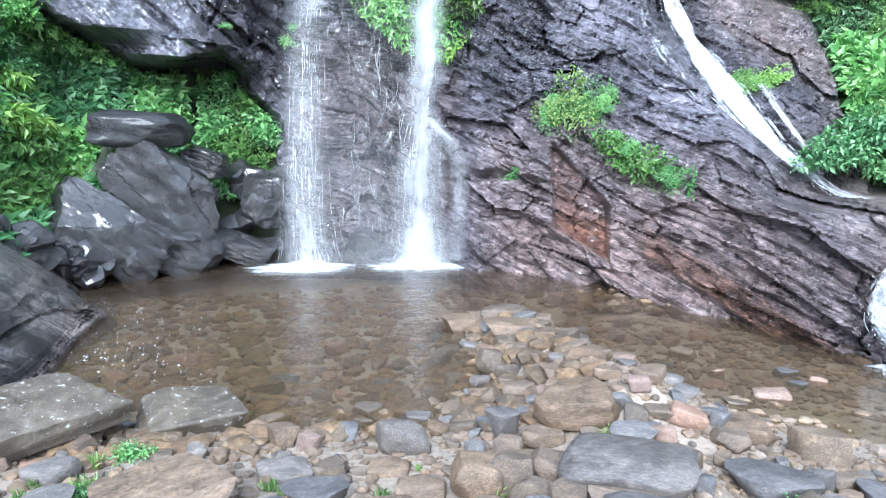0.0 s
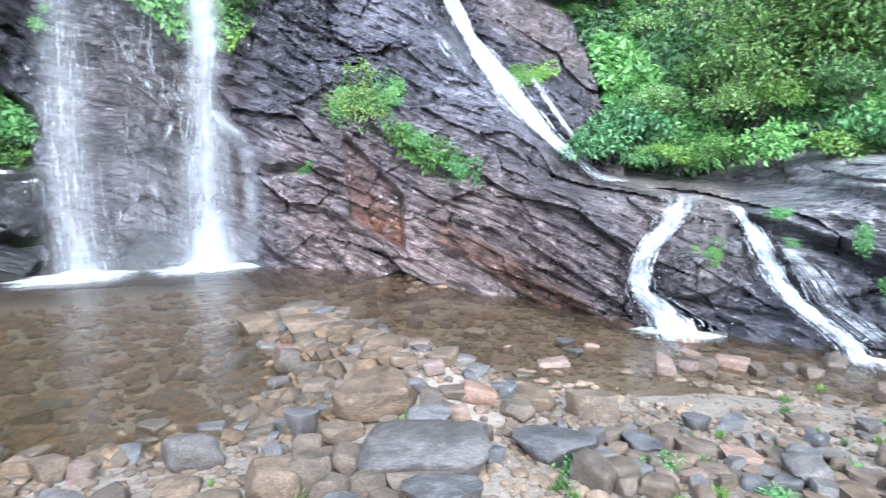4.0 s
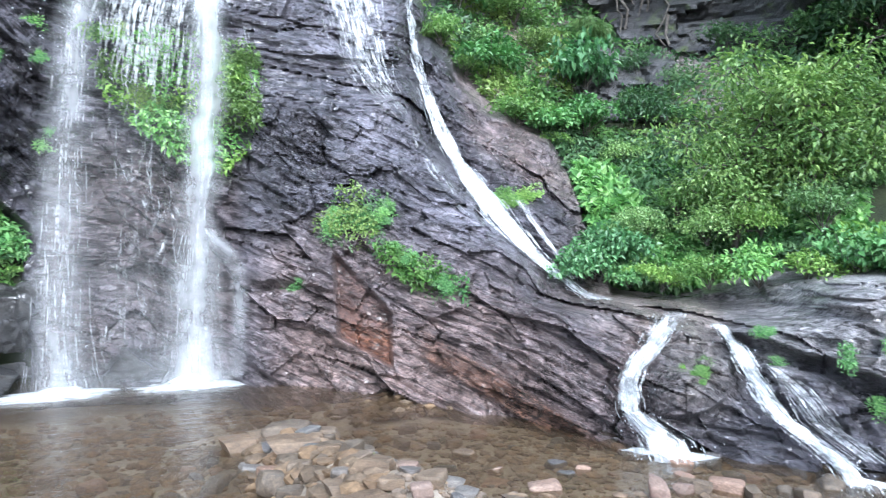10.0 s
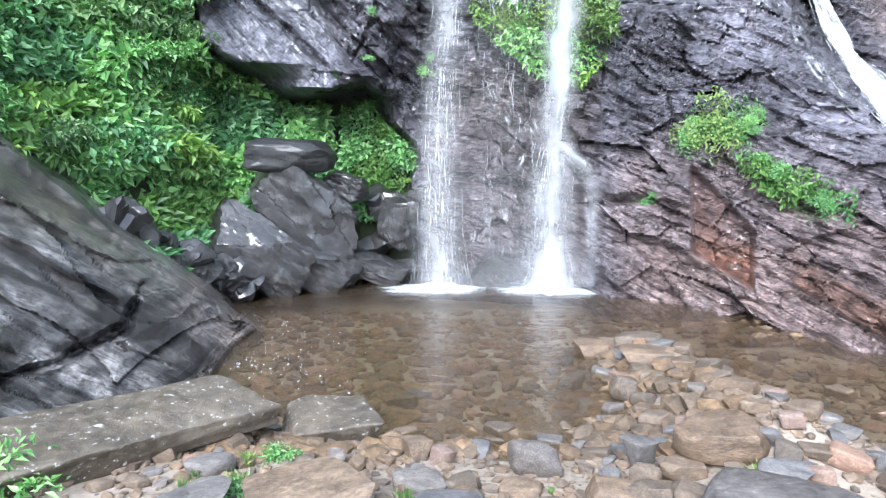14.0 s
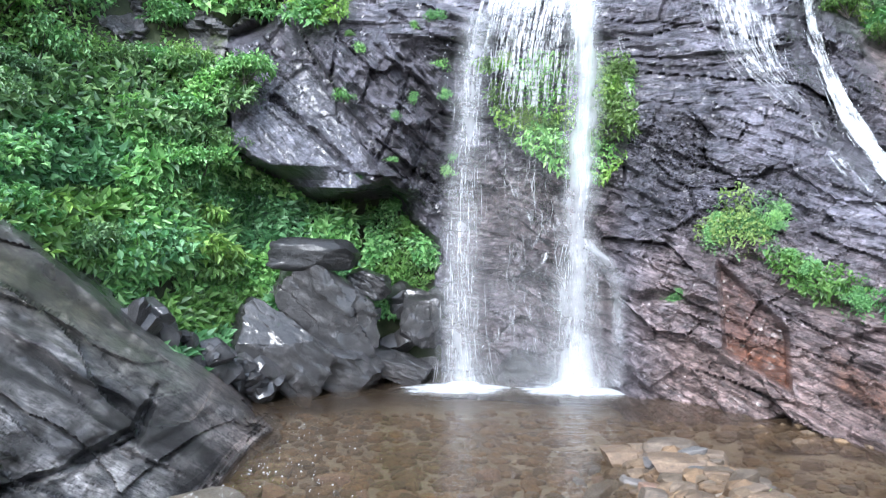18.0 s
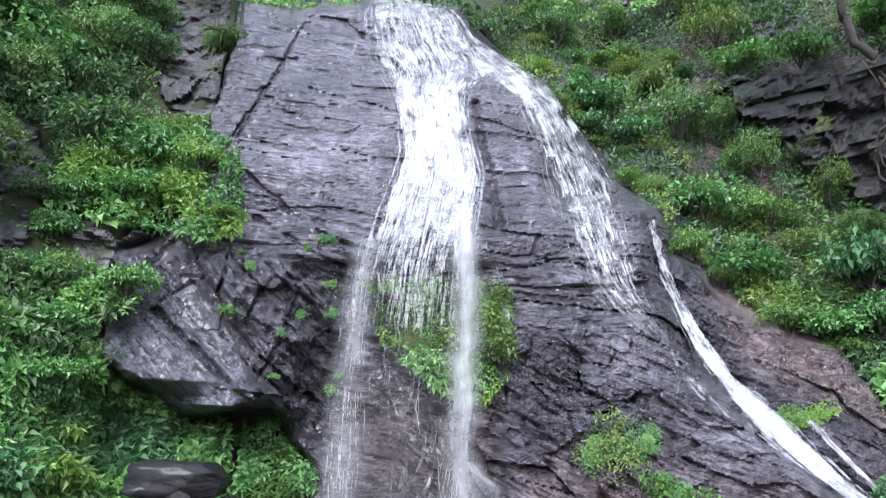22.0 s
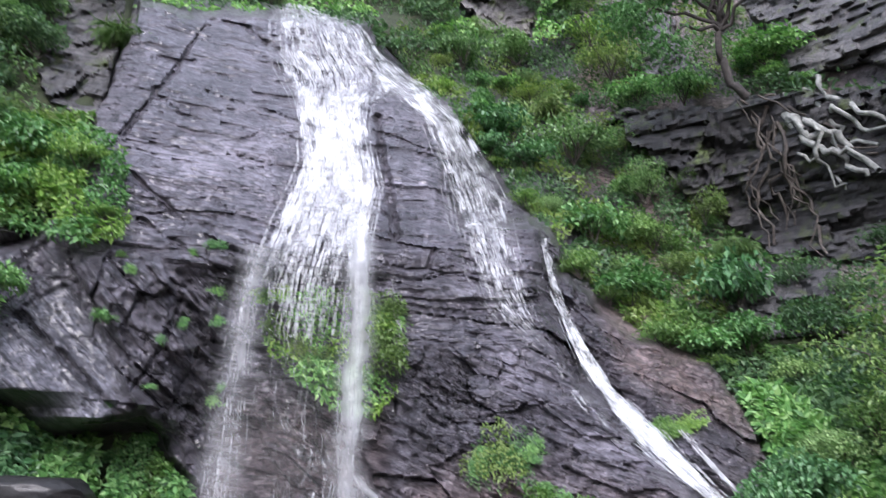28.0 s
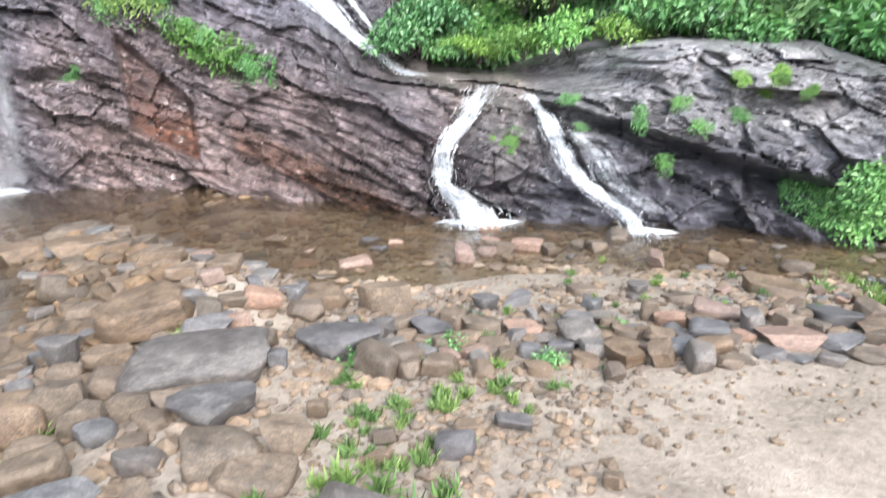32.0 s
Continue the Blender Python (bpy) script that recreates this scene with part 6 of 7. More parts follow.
lay(0.73, 6.16, -0.13, 0.12, 0.05, -6, 'g')
lay(0.87, 6.18, -0.08, 0.07, 0.04, -7, 't')
lay(0.97, 5.34, -0.00, 0.13, 0.12, -10, 't')
lay(1.22, 5.44, 0.13, 0.12, 0.05, -12, 't')
lay(1.48, 5.48, 0.22, 0.11, 0.05, -15, 't')
lay(1.83, 5.84, 0.05, 0.15, 0.06, -17, 't')
lay(1.52, 4.51, 0.35, 0.17, 0.07, -18, 't')
lay(1.29, 4.94, 0.21, 0.09, 0.03, -14, 't')
lay(0.82, 5.66, -0.09, 0.06, 0.05, -8, 't')
lay(1.04, 4.56, 0.09, 0.14, 0.07, -12, 't')
lay(1.28, 3.85, 0.25, 0.33, 0.10, -18, 't')
lay(1.27, 4.50, 0.24, 0.12, 0.05, -15, 't')
lay(1.47, 3.79, 0.32, 0.09, 0.05, -21, 'g')
lay(1.50, 3.62, 0.28, 0.08, 0.07, -22, 't')
lay(1.52, 4.10, 0.39, 0.12, 0.04, -20, 't')
lay(1.63, 3.90, 0.39, 0.08, 0.05, -22, 'p')
lay(2.04, 4.44, 0.20, 0.17, 0.05, -24, 'g')
lay(2.44, 5.89, -0.17, 0.11, 0.05, -22, 'g')
lay(0.77, 4.84, -0.04, 0.11, 0.03, -9, 'g')
lay(0.78, 3.97, 0.07, 0.12, 0.11, -11, 'd')
lay(0.13, 3.87, 0.04, 0.16, 0.14, -1, 'd')
lay(0.04, 3.59, 0.07, 0.14, 0.04, 0, 't')
lay(0.46, 3.17, 0.13, 0.15, 0.14, -8, 't')
lay(0.80, 3.46, 0.11, 0.15, 0.06, -13, 't')
lay(0.70, 3.01, 0.15, 0.11, 0.09, -13, 't')
lay(1.24, 3.17, 0.16, 0.38, 0.12, -21, 'd')
lay(1.15, 3.00, 0.16, 0.21, 0.06, -20, 't')
lay(1.01, 3.75, 0.13, 0.17, 0.05, -15, 't')
lay(1.69, 3.64, 0.31, 0.13, 0.04, -24, 't')
lay(1.80, 3.57, 0.28, 0.11, 0.07, -26, 'p')
lay(2.79, 4.94, -0.12, 0.15, 0.07, -29, 'p')
lay(3.05, 4.61, -0.10, 0.15, 0.10, -33, 'p')
lay(2.72, 4.50, -0.06, 0.14, 0.04, -31, 't')
lay(1.95, 2.93, 0.18, 0.26, 0.08, -33, 'd')
lay(2.52, 3.37, 0.12, 0.18, 0.12, -36, 't')
lay(2.20, 3.57, 0.19, 0.22, 0.06, -31, 't')
lay(3.86, 5.06, -0.18, 0.18, 0.07, -37, 'g')
lay(3.02, 7.41, -0.27, 0.12, 0.07, -22, 'g')
lay(3.04, 8.31, -0.29, 0.08, 0.05, -20, 'g')
lay(2.00, 4.01, 0.29, 0.10, 0.03, -26, 'g')
lay(-1.78, 6.26, -0.21, 0.18, 0.06, 15, 'p')
lay(-1.87, 5.93, -0.18, 0.07, 0.04, 17, 't')
lay(-1.10, 5.92, -0.20, 0.12, 0.04, 10, 'p')
lay(-1.40, 5.58, -0.17, 0.09, 0.03, 14, 't')
lay(-1.18, 5.32, -0.15, 0.07, 0.02, 12, 't')
lay(-0.42, 3.97, 0.02, 0.09, 0.07, 6, 'p')
lay(-0.61, 4.10, 0.01, 0.10, 0.08, 8, 't')
lay(-0.36, 4.52, -0.06, 0.07, 0.03, 4, 'g')
lay(-1.41, 3.39, 0.11, 0.09, 0.05, 22, 't')
lay(-0.83, 3.40, 0.10, 0.06, 0.03, 13, 'g')
lay(-1.80, 3.59, 0.10, 0.19, 0.06, 26, 'g')
lay(-1.06, 3.17, 0.13, 0.34, 0.10, 18, 't')
lay(-0.58, 3.07, 0.13, 0.09, 0.07, 10, 'g')
lay(-0.34, 3.23, 0.11, 0.19, 0.06, 5, 'd')
lay(0.19, 3.27, 0.11, 0.16, 0.05, -3, 't')
lay(-0.01, 3.02, 0.13, 0.17, 0.05, 0, 't')
lay(-1.62, 3.09, 0.14, 0.25, 0.07, 27, 'g')
lay(-0.54, 3.56, 0.08, 0.15, 0.04, 8, 'g')
lay(-1.28, 3.88, 0.05, 0.07, 0.03, 18, 't')
lay(-0.27, 3.60, 0.07, 0.13, 0.04, 4, 't')
lay(1.60, 3.00, 0.18, 0.06, 0.06, -28, 'd')
lay(1.62, 3.26, 0.20, 0.10, 0.06, -26, 't')
lay(1.47, 3.50, 0.24, 0.17, 0.05, -22, 'g')
lay(0.46, 4.29, -0.01, 0.06, 0.05, -6, 'g')
lay(1.60, 3.46, 0.25, 0.08, 0.05, -24, 'p')
lay(2.03, 3.60, 0.24, 0.07, 0.06, -29, 'g')
lay(3.48, 4.64, -0.13, 0.12, 0.05, -36, 't')
lay(2.89, 2.05, 0.20, 0.10, 0.05, -54, 'g')
lay(3.11, 1.99, 0.19, 0.11, 0.03, -57, 't')
lay(3.27, 1.89, 0.20, 0.09, 0.05, -59, 't')
lay(3.38, 1.81, 0.20, 0.05, 0.03, -61, 'd')
lay(3.52, 1.77, 0.20, 0.12, 0.06, -63, 'd')
lay(3.62, 1.61, 0.21, 0.10, 0.03, -66, 'p')
lay(3.75, 1.43, 0.21, 0.17, 0.05, -69, 'p')
lay(3.88, 1.23, 0.22, 0.13, 0.04, -72, 'g')
lay(4.26, 1.41, 0.18, 0.17, 0.06, -71, 'd')
lay(4.28, 1.19, 0.19, 0.13, 0.05, -74, 't')
lay(3.53, 1.41, 0.22, 0.09, 0.03, -68, 'd')
lay(3.58, 1.29, 0.22, 0.07, 0.02, -70, 'g')
lay(3.66, 1.19, 0.23, 0.07, 0.03, -71, 'd')
lay(3.84, 1.10, 0.23, 0.10, 0.03, -73, 't')
lay(3.59, 2.16, 0.17, 0.07, 0.07, -58, 't')
lay(3.35, 2.30, 0.16, 0.13, 0.04, -55, 'g')
lay(3.33, 2.54, 0.15, 0.10, 0.03, -52, 't')
lay(3.87, 1.90, 0.18, 0.15, 0.05, -63, 'p')
lay(4.65, 1.95, 0.09, 0.23, 0.07, -67, 't')
lay(2.87, 2.51, 0.16, 0.12, 0.04, -48, 'p')
lay(3.11, 2.46, 0.16, 0.08, 0.02, -51, 't')
lay(2.70, 2.67, 0.16, 0.13, 0.05, -45, 't')
lay(2.48, 2.84, 0.16, 0.14, 0.04, -41, 'd')
lay(2.33, 2.73, 0.18, 0.07, 0.03, -40, 't')
lay(3.03, 3.00, 0.11, 0.10, 0.06, -45, 'd')
lay(2.08, 1.78, 0.24, 0.08, 0.03, -49, 'd')
lay(1.76, 1.77, 0.25, 0.08, 0.05, -44, 'd')
lay(1.60, 2.02, 0.24, 0.05, 0.04, -38, 't')
lay(1.92, 1.87, 0.24, 0.07, 0.02, -45, 't')
lay(1.05, 2.32, 0.21, 0.16, 0.08, -24, 't')
lay(1.30, 2.26, 0.22, 0.12, 0.07, -29, 't')
lay(1.19, 2.72, 0.19, 0.22, 0.07, -23, 'd')
lay(0.61, 3.16, 0.13, 0.16, 0.14, -10, 't')
lay(0.90, 3.32, 0.13, 0.15, 0.08, -15, 't')
lay(0.88, 3.02, 0.15, 0.13, 0.08, -16, 't')
lay(1.09, 2.12, 0.22, 0.17, 0.05, -27, 't')
lay(4.03, 2.26, 0.13, 0.11, 0.03, -60, 't')
lay(3.34, 2.10, 0.18, 0.07, 0.02, -57, 'd')
lay(3.26, 2.19, 0.18, 0.07, 0.04, -56, 't')
lay(4.15, 2.07, 0.13, 0.10, 0.03, -63, 'g')
lay(4.17, 1.54, 0.18, 0.07, 0.05, -69, 't')
lay(2.86, 2.32, 0.18, 0.08, 0.02, -50, 'g')
lay(2.58, 2.43, 0.19, 0.09, 0.03, -46, 't')
lay(4.36, 2.64, 0.04, 0.07, 0.02, -58, 'd')
lay(1.51, 2.40, 0.22, 0.05, 0.05, -32, 't')
lay(0.71, 2.92, 0.16, 0.11, 0.05, -13, 'g')
lay(0.47, 2.75, 0.16, 0.14, 0.08, -9, 't')
lay(0.82, 2.53, 0.19, 0.11, 0.05, -18, 'd')
lay(0.76, 3.70, 0.09, 0.10, 0.07, -11, 't')
lay(2.05, 1.25, 0.26, 0.04, 0.04, -58, 't')
lay(1.50, 1.92, 0.24, 0.06, 0.03, -37, 't')
lay(3.36, 1.47, 0.22, 0.08, 0.02, -66, 't')
lay(3.98, 0.98, 0.22, 0.13, 0.04, -76, 'p')
lay(4.50, 1.07, 0.18, 0.13, 0.05, -76, 'g')
lay(3.68, 2.76, 0.11, 0.11, 0.04, -53, 't')

def strew(count, spot_of, smin, smax, flat=(0.35, 0.6), tones="ttttggdp", gap=0.85, name="stone"):
    made = tries = 0
    while made < count and tries < count * 60:
        tries += 1
        x, y = spot_of()
        s = smin + (smax - smin) * rng.random() ** 2
        if any((x - a) ** 2 + (y - b) ** 2 < (gap * (s + c)) ** 2 for a, b, c in taken):
            continue
        z = float(ground_height(np.array(x), np.array(y)))
        lay(x, y, z, s, s * rng.uniform(*flat), rng.uniform(0, 360), tones[int(rng.integers(0, len(tones)))], name)
        made += 1


strew(64, lambda: (lambda u: (2.15 + 2.7 * u + rng.normal(0, 0.13), 2.7 - 1.95 * u + rng.normal(0, 0.15)))(rng.random()), 0.07, 0.15, (0.4, 0.65), tones="tttttdgp", gap=0.72, name="row_stone")
strew(30, lambda: (rng.uniform(-0.3, 1.3), rng.uniform(1.5, 2.9)), 0.09, 0.22, (0.35, 0.55), tones="ttttdg", gap=0.8)
strew(70, lambda: (lambda y: (1.55 - 0.12 * (y - 5) + rng.normal(0, 0.42), y))(rng.uniform(3.2, 6.9)), 0.07, 0.19, name="spit_stone")
strew(70, lambda: (lambda x: (x, float(lerp_pairs(x, SHORE)) - rng.uniform(-0.15, 1.3)))(rng.uniform(-2.6, 2.2)), 0.05, 0.13)
strew(45, lambda: (lambda x: (x, float(lerp_pairs(x, SHORE)) - rng.uniform(0.75, 1.25)))(rng.uniform(2.2, 7.5)), 0.05, 0.14)
strew(22, lambda: (lambda a, d: (d * math.sin(a), d * math.cos(a)))(math.radians(rng.uniform(18, 80)), rng.uniform(5.6, 7.6)), 0.06, 0.15, (0.5, 0.8), tones="tttgpp")

strew(70, lambda: (lambda a, d: (d * math.sin(a), d * math.cos(a)))(math.radians(rng.uniform(-22, 14)), 4.4 + 2.6 * rng.random() ** 1.5), 0.06, 0.17, (0.35, 0.6), tones="tttdp", name="pool_stone")
strew(80, lambda: (lambda a, d: (d * math.sin(a), d * math.cos(a)))(math.radians(rng.uniform(24, 84)), rng.uniform(5.7, 7.2)), 0.05, 0.15, (0.4, 0.7), tones="tttgpd", name="stream_stone")


def pebbles(name, label, material, count, spots, smin, smax, seed, sink=0.3, flat=0.6):
    """Countless small stones joined into one."""
    bm = bmesh.new()
    bmesh.ops.create_icosphere(bm, subdivisions=1, radius=1.0)
    base = np.array([v.co[:] for v in bm.verts])
    tri = np.array([[v.index for v in f.verts] for f in bm.faces])
    bm.free()
    r3 = np.random.default_rng(seed)
    x, y = spots(r3, count)
    s = smin + (smax - smin) * r3.random(count) ** 2.2
    ang = r3.uniform(0, 2 * math.pi, count)
    v = base[None] * (1 + 0.28 * (r3.random((count, len(base), 1)) - 0.5)) * np.stack([s, s * r3.uniform(0.6, 0.95, count), s * flat * r3.uniform(0.6, 1.1, count)], -1)[:, None]
    c, sn = np.cos(ang)[:, None], np.sin(ang)[:, None]
    vx, vy = v[..., 0] * c - v[..., 1] * sn, v[..., 0] * sn + v[..., 1] * c
    z = ground_height(x, y) + s * flat * (0.5 - sink)
    P = np.stack([vx + x[:, None], vy + y[:, None], v[..., 2] + z[:, None]], -1).reshape(-1, 3)
    F = (tri[None] + (np.arange(count) * len(base))[:, None, None]).reshape(-1, 3)
    ob = new(name, mesh_from(name, P, F, False))
    ob.data.materials.append(material)
    return tagged(ob, label, "gravel", kind="stuff")


def along_shore(x0, x1, d0, d1):
    def spots(r3, n):
        x = r3.uniform(x0, x1, n)
        return x, lerp_pairs(x, SHORE) - r3.uniform(d0, d1, n)
    return spots


def in_pool(a0, a1, d0, d1):
    def spots(r3, n):
        a, d = np.radians(r3.uniform(a0, a1, n)), r3.uniform(d0, d1, n)
        return d * np.sin(a), d * np.cos(a)
    return spots


pebbles("bank_gravel", "small mixed pebbles and gravel along the bank", M_PEBBLE, 3600, along_shore(-3.2, 3.2, -0.3, 2.2), 0.012, 0.07, 401)
pebbles("bank_gravel", "fine gravel scattered over the sandy bank", M_PEBBLE, 1700, along_shore(1.5, 7.5, 0.5, 1.7), 0.01, 0.05, 402)
pebbles("sand_gravel", "sparse small pebbles on the damp sand strip", M_PEBBLE, 700, along_shore(2.2, 7.5, -0.4, 0.7), 0.006, 0.03, 407)
pebbles("bank_gravel", "mixed gravel between the stones and the bare sand", M_PEBBLE, 900, lambda r3, n: (1.95 + r3.normal(0, 0.42, n), 1.85 + r3.normal(0, 0.36, n)), 0.006, 0.045, 408)
pebbles("sand_gravel", "sparse tiny pebbles on the bare sand", M_PEBBLE, 2200, along_shore(1.0, 5.5, 1.1, 3.0), 0.004, 0.024, 406)
pebbles("bed_stones", "brown stones on the bed of the pool", M_BED, 2200, in_pool(-26, 20, 4.2, 9.6), 0.03, 0.16, 403, 0.2, 0.5)
pebbles("bed_stones", "tan stones on the bed of the shallow stream", M_PEBBLE, 3000, in_pool(14, 84, 5.3, 7.8), 0.025, 0.085, 404, 0.2, 0.45)
pebbles("shore_rubble", "broken brown rubble at the foot of the cliff", M_BED, 500, in_pool(17, 36, 8.0, 9.2), 0.03, 0.16, 405, -0.6, 0.6)


def boulder_mesh(name, seed, cuts, rough, square=0.75, lumps=0.14, sub=5):
    """A big worn rock: an uneven lump with broad softened faces, ribs and hollows."""
    bm = bmesh.new()
    bmesh.ops.create_icosphere(bm, subdivisions=sub, radius=1.0)
    r = np.random.default_rng(seed)
    v = np.array([x.co[:] for x in bm.verts])
    v = v * (1 + lumps * fbm(v[:, 0] * 1.2 + seed, v[:, 1] * 1.2, v[:, 2] * 1.2, 3, seed))[:, None]
    for _ in range(cuts):
        nrm = unit(r, 1)[0]
        over = np.maximum(v @ nrm - r.uniform(0.42, 0.78), 0)
        v = v - over[:, None] * nrm * square
    rib = fbm(v[:, 0] * 2 + v[:, 2] * 5, v[:, 1] * 2, v[:, 2] * 7 - v[:, 0] * 3, 4, seed + 3)
    v = v * (1 + rough * 1.6 * rib + rough * 0.8 * fbm(v[:, 0] * 6, v[:, 1] * 6, v[:, 2] * 6, 3, seed + 4))[:, None]
    v = v / np.percentile(np.abs(v), 99, axis=0)
    for x, co in zip(bm.verts, v):
        x.co = co
    for f in bm.faces:
        f.smooth = True
    me = bpy.data.meshes.new(name)
    bm.to_mesh(me)
    bm.free()
    me.set_sharp_from_angle(angle=radians(24))
    return me


M_BLACK = rock_material("wet_black_boulder", (0.004, 0.004, 0.004), (0.012, 0.012, 0.0125), (0.04, 0.039, 0.04), (0.35, 0.65), bump=1.0, wet=0.25)
ROCKS = {}


def boulder(name, label, at, size, turn, seed, material=M_BOULDER, cuts=13, rough=0.13, group="", square=0.97):
    if seed == 501:
        ROCKS[seed] = block_mesh(name, seed, 20, 0.5, 0.14)
        ROCKS[seed].materials.append(material)
    if material is M_SLAB and seed not in ROCKS:
        ROCKS[seed] = block_mesh(name, seed, 22, 0.14, 0.07)
        ROCKS[seed].materials.append(material)
    if seed not in ROCKS:
        ROCKS[seed] = boulder_mesh(name, seed, cuts, rough, square, sub=3 if seed >= 530 else 5)
        ROCKS[seed].materials.append(material)
    me = ROCKS[seed]
    ob = new(name, me)
    ob.matrix_basis = pose(*at, *turn) @ Matrix.Diagonal((*size, 1))
    taken.append((at[0], at[1], 0.8 * size[0]))
    return tagged(ob, label, "boulder", group)


def slab_rock(label, at, size, turn, seed):
    """A thick leaning block of layered rock, wet and worn."""
    me = block_mesh("boulder", seed, 34, 0.25, 0.1)
    v = np.array([x.co[:] for x in me.vertices])
    cid, du, dv, edge = worley(v[:, 0] * 1.5 + 0.5 * v[:, 1] + 7, v[:, 2] * 2.2 + 0.7 * v[:, 1] + 0.4 * v[:, 0] + 5, seed)
    fine, eu, ev, _ = worley(v[:, 0] * 4 + v[:, 1] + 17, v[:, 2] * 6 + 1.5 * v[:, 1] + 15, seed + 4)
    rib = 0.09 * (cid - 0.5) + (hash01(np.floor(cid * 9973), 5, 0, seed) - 0.5) * 0.12 * dv + (hash01(np.floor(cid * 9973), 6, 0, seed) - 0.5) * 0.1 * du - 0.008 * np.clip(1 - edge / 0.12, 0, 1)
    rib = rib + 0.025 * (fine - 0.5) + 0.09 * fbm(v[:, 0] * 4, v[:, 1] * 4, v[:, 2] * 6, 3, seed + 1)
    me.vertices.foreach_set("co", (v * (1 + rib)[:, None]).astype(np.float32).ravel())
    me.update()
    me.set_sharp_from_angle(angle=radians(24))
    me.materials.append(M_BOULDER)
    ob = new("boulder", me)
    ob.matrix_basis = pose(*at, *turn) @ Matrix.Diagonal((*size, 1))
    return tagged(ob, label, "boulder", "boulders beside the falls")


boulder("boulder", "smooth dark elongated boulder perched on a larger one", spot(-17.2, 0.3, 10.0), (0.68, 0.4, 0.26), (0, 3, 16), 501, M_BLACK, cuts=5, rough=0.05, square=0.6)
slab_rock("large wet layered boulder leaning beside the falls", spot(-16.2, -4.6, 10.2), (1.0, 0.6, 0.58), (0, 36, 14), 502)
slab_rock("large angular wet boulder at the edge of the pool", spot(-20.2, -7.6, 9.75), (0.8, 0.5, 0.5), (0, 40, 20), 507)
slab_rock("dark wet boulder under the leaning boulders", spot(-15.4, -8.6, 10.1), (0.75, 0.5, 0.5), (0, 30, 10), 505)
slab_rock("rounded dark boulder behind larger boulders", spot(-24.2, -7.4, 10.0), (0.3, 0.32, 0.42), (0, 12, 10), 504)
slab_rock("dark block wedged under the perched boulder", spot(-12.6, -2.2, 10.5), (0.36, 0.3, 0.22), (0, 24, 0), 511)
slab_rock("square rock standing beside the falls", spot(-8.4, -5.2, 10.75), (0.34, 0.3, 0.46), (0, 6, 0), 506)
slab_rock("flat wet rock washed by the plunging water", spot(-10.2, -9.2, 10.4), (0.5, 0.35, 0.25), (0, 14, 0), 512)
boulder("boulder", "rock washed by the foot of the falls", spot(0.6, -9.6, 10.35), (0.62, 0.4, 0.42), (0, 4, 0), 509)
boulder("boulder", "grey boulder standing in the stream by the bank", (7.35, 2.35, 0.12), (0.34, 0.26, 0.24), (0, 0, 20), 510, M_STONE_DARK, 6)
boulder("slab", "large flat stone slab with pale flecks on the bank", (-2.4, 3.78, 0.22), (0.98, 0.4, 0.19), (4, -2, 45), 520, M_SLAB, 14, 0.06, square=0.95)
boulder("slab", "low flat stone slab with white flecks by the pool", (-1.3, 4.5, 0.03), (0.42, 0.28, 0.14), (8, 0, 10), 523, M_SLAB, 12, 0.07, square=0.9)
for i in range(34):
    a = rng.uniform(-13, -5.8)
    e = rng.uniform(-10.4, -2.5)
    s = rng.uniform(0.1, 0.3)
    boulder("rubble_rock", "wet dark rubble rock between boulders and falls", on_hill(a, e, 0) - np.array([0, 0.25, 0]), (s, s * 0.8, s * 0.75), (rng.uniform(-30, 30), rng.uniform(-30, 30), rng.uniform(0, 360)), 530 + i % 6, group="rubble beside the falls")

for i in range(46):
    a = rng.uniform(-31, -20.5)
    e = lerp_pairs(a, ((-31, -4.2), (-26, -7.4), (-20.5, -10.6))) + rng.normal(0, 0.7)
    s = rng.uniform(0.1, 0.26)
    boulder("rubble_rock", "wet grey rubble rock at the foot of the green bank", np.array(spot_at(a, e, 8.2 + 0.12 * (a + 31))) , (s, s * 0.8, s * 0.75), (rng.uniform(-30, 30), rng.uniform(-30, 30), rng.uniform(0, 360)), 530 + i % 6, group="rubble below the bank")

# ---- the slanting outcrop on the near left ----
FOOT = ((-54, 4.0), (-40, 5.0), (-36, 5.4), (-28.2, 5.9), (-26.4, 6.5), (-23.2, 7.4), (-20.9, 8.7), (-19.5, 9.4))
CREST = ((-54, 9), (-41, 3.6), (-38.1, 1.6), (-34.3, -2.1), (-31.4, -5.1), (-27.6, -8.4), (-24, -11.0), (-21.5, -13.0), (-19.5, -14.8))
BACK = ((-54, 3.2), (-40, 2.6), (-32, 1.9), (-26, 1.3), (-21, 0.4), (-19.5, 0.2))


def outcrop_uv(A, E, R):
    """Bedding coordinates that follow the slant of the outcrop."""
    x, z = 7 * np.radians(A), EYE + 7 * np.tan(np.radians(E))
    return np.stack([x * 0.8 - z * 0.6, z * 0.8 + x * 0.6], -1) * 1.9


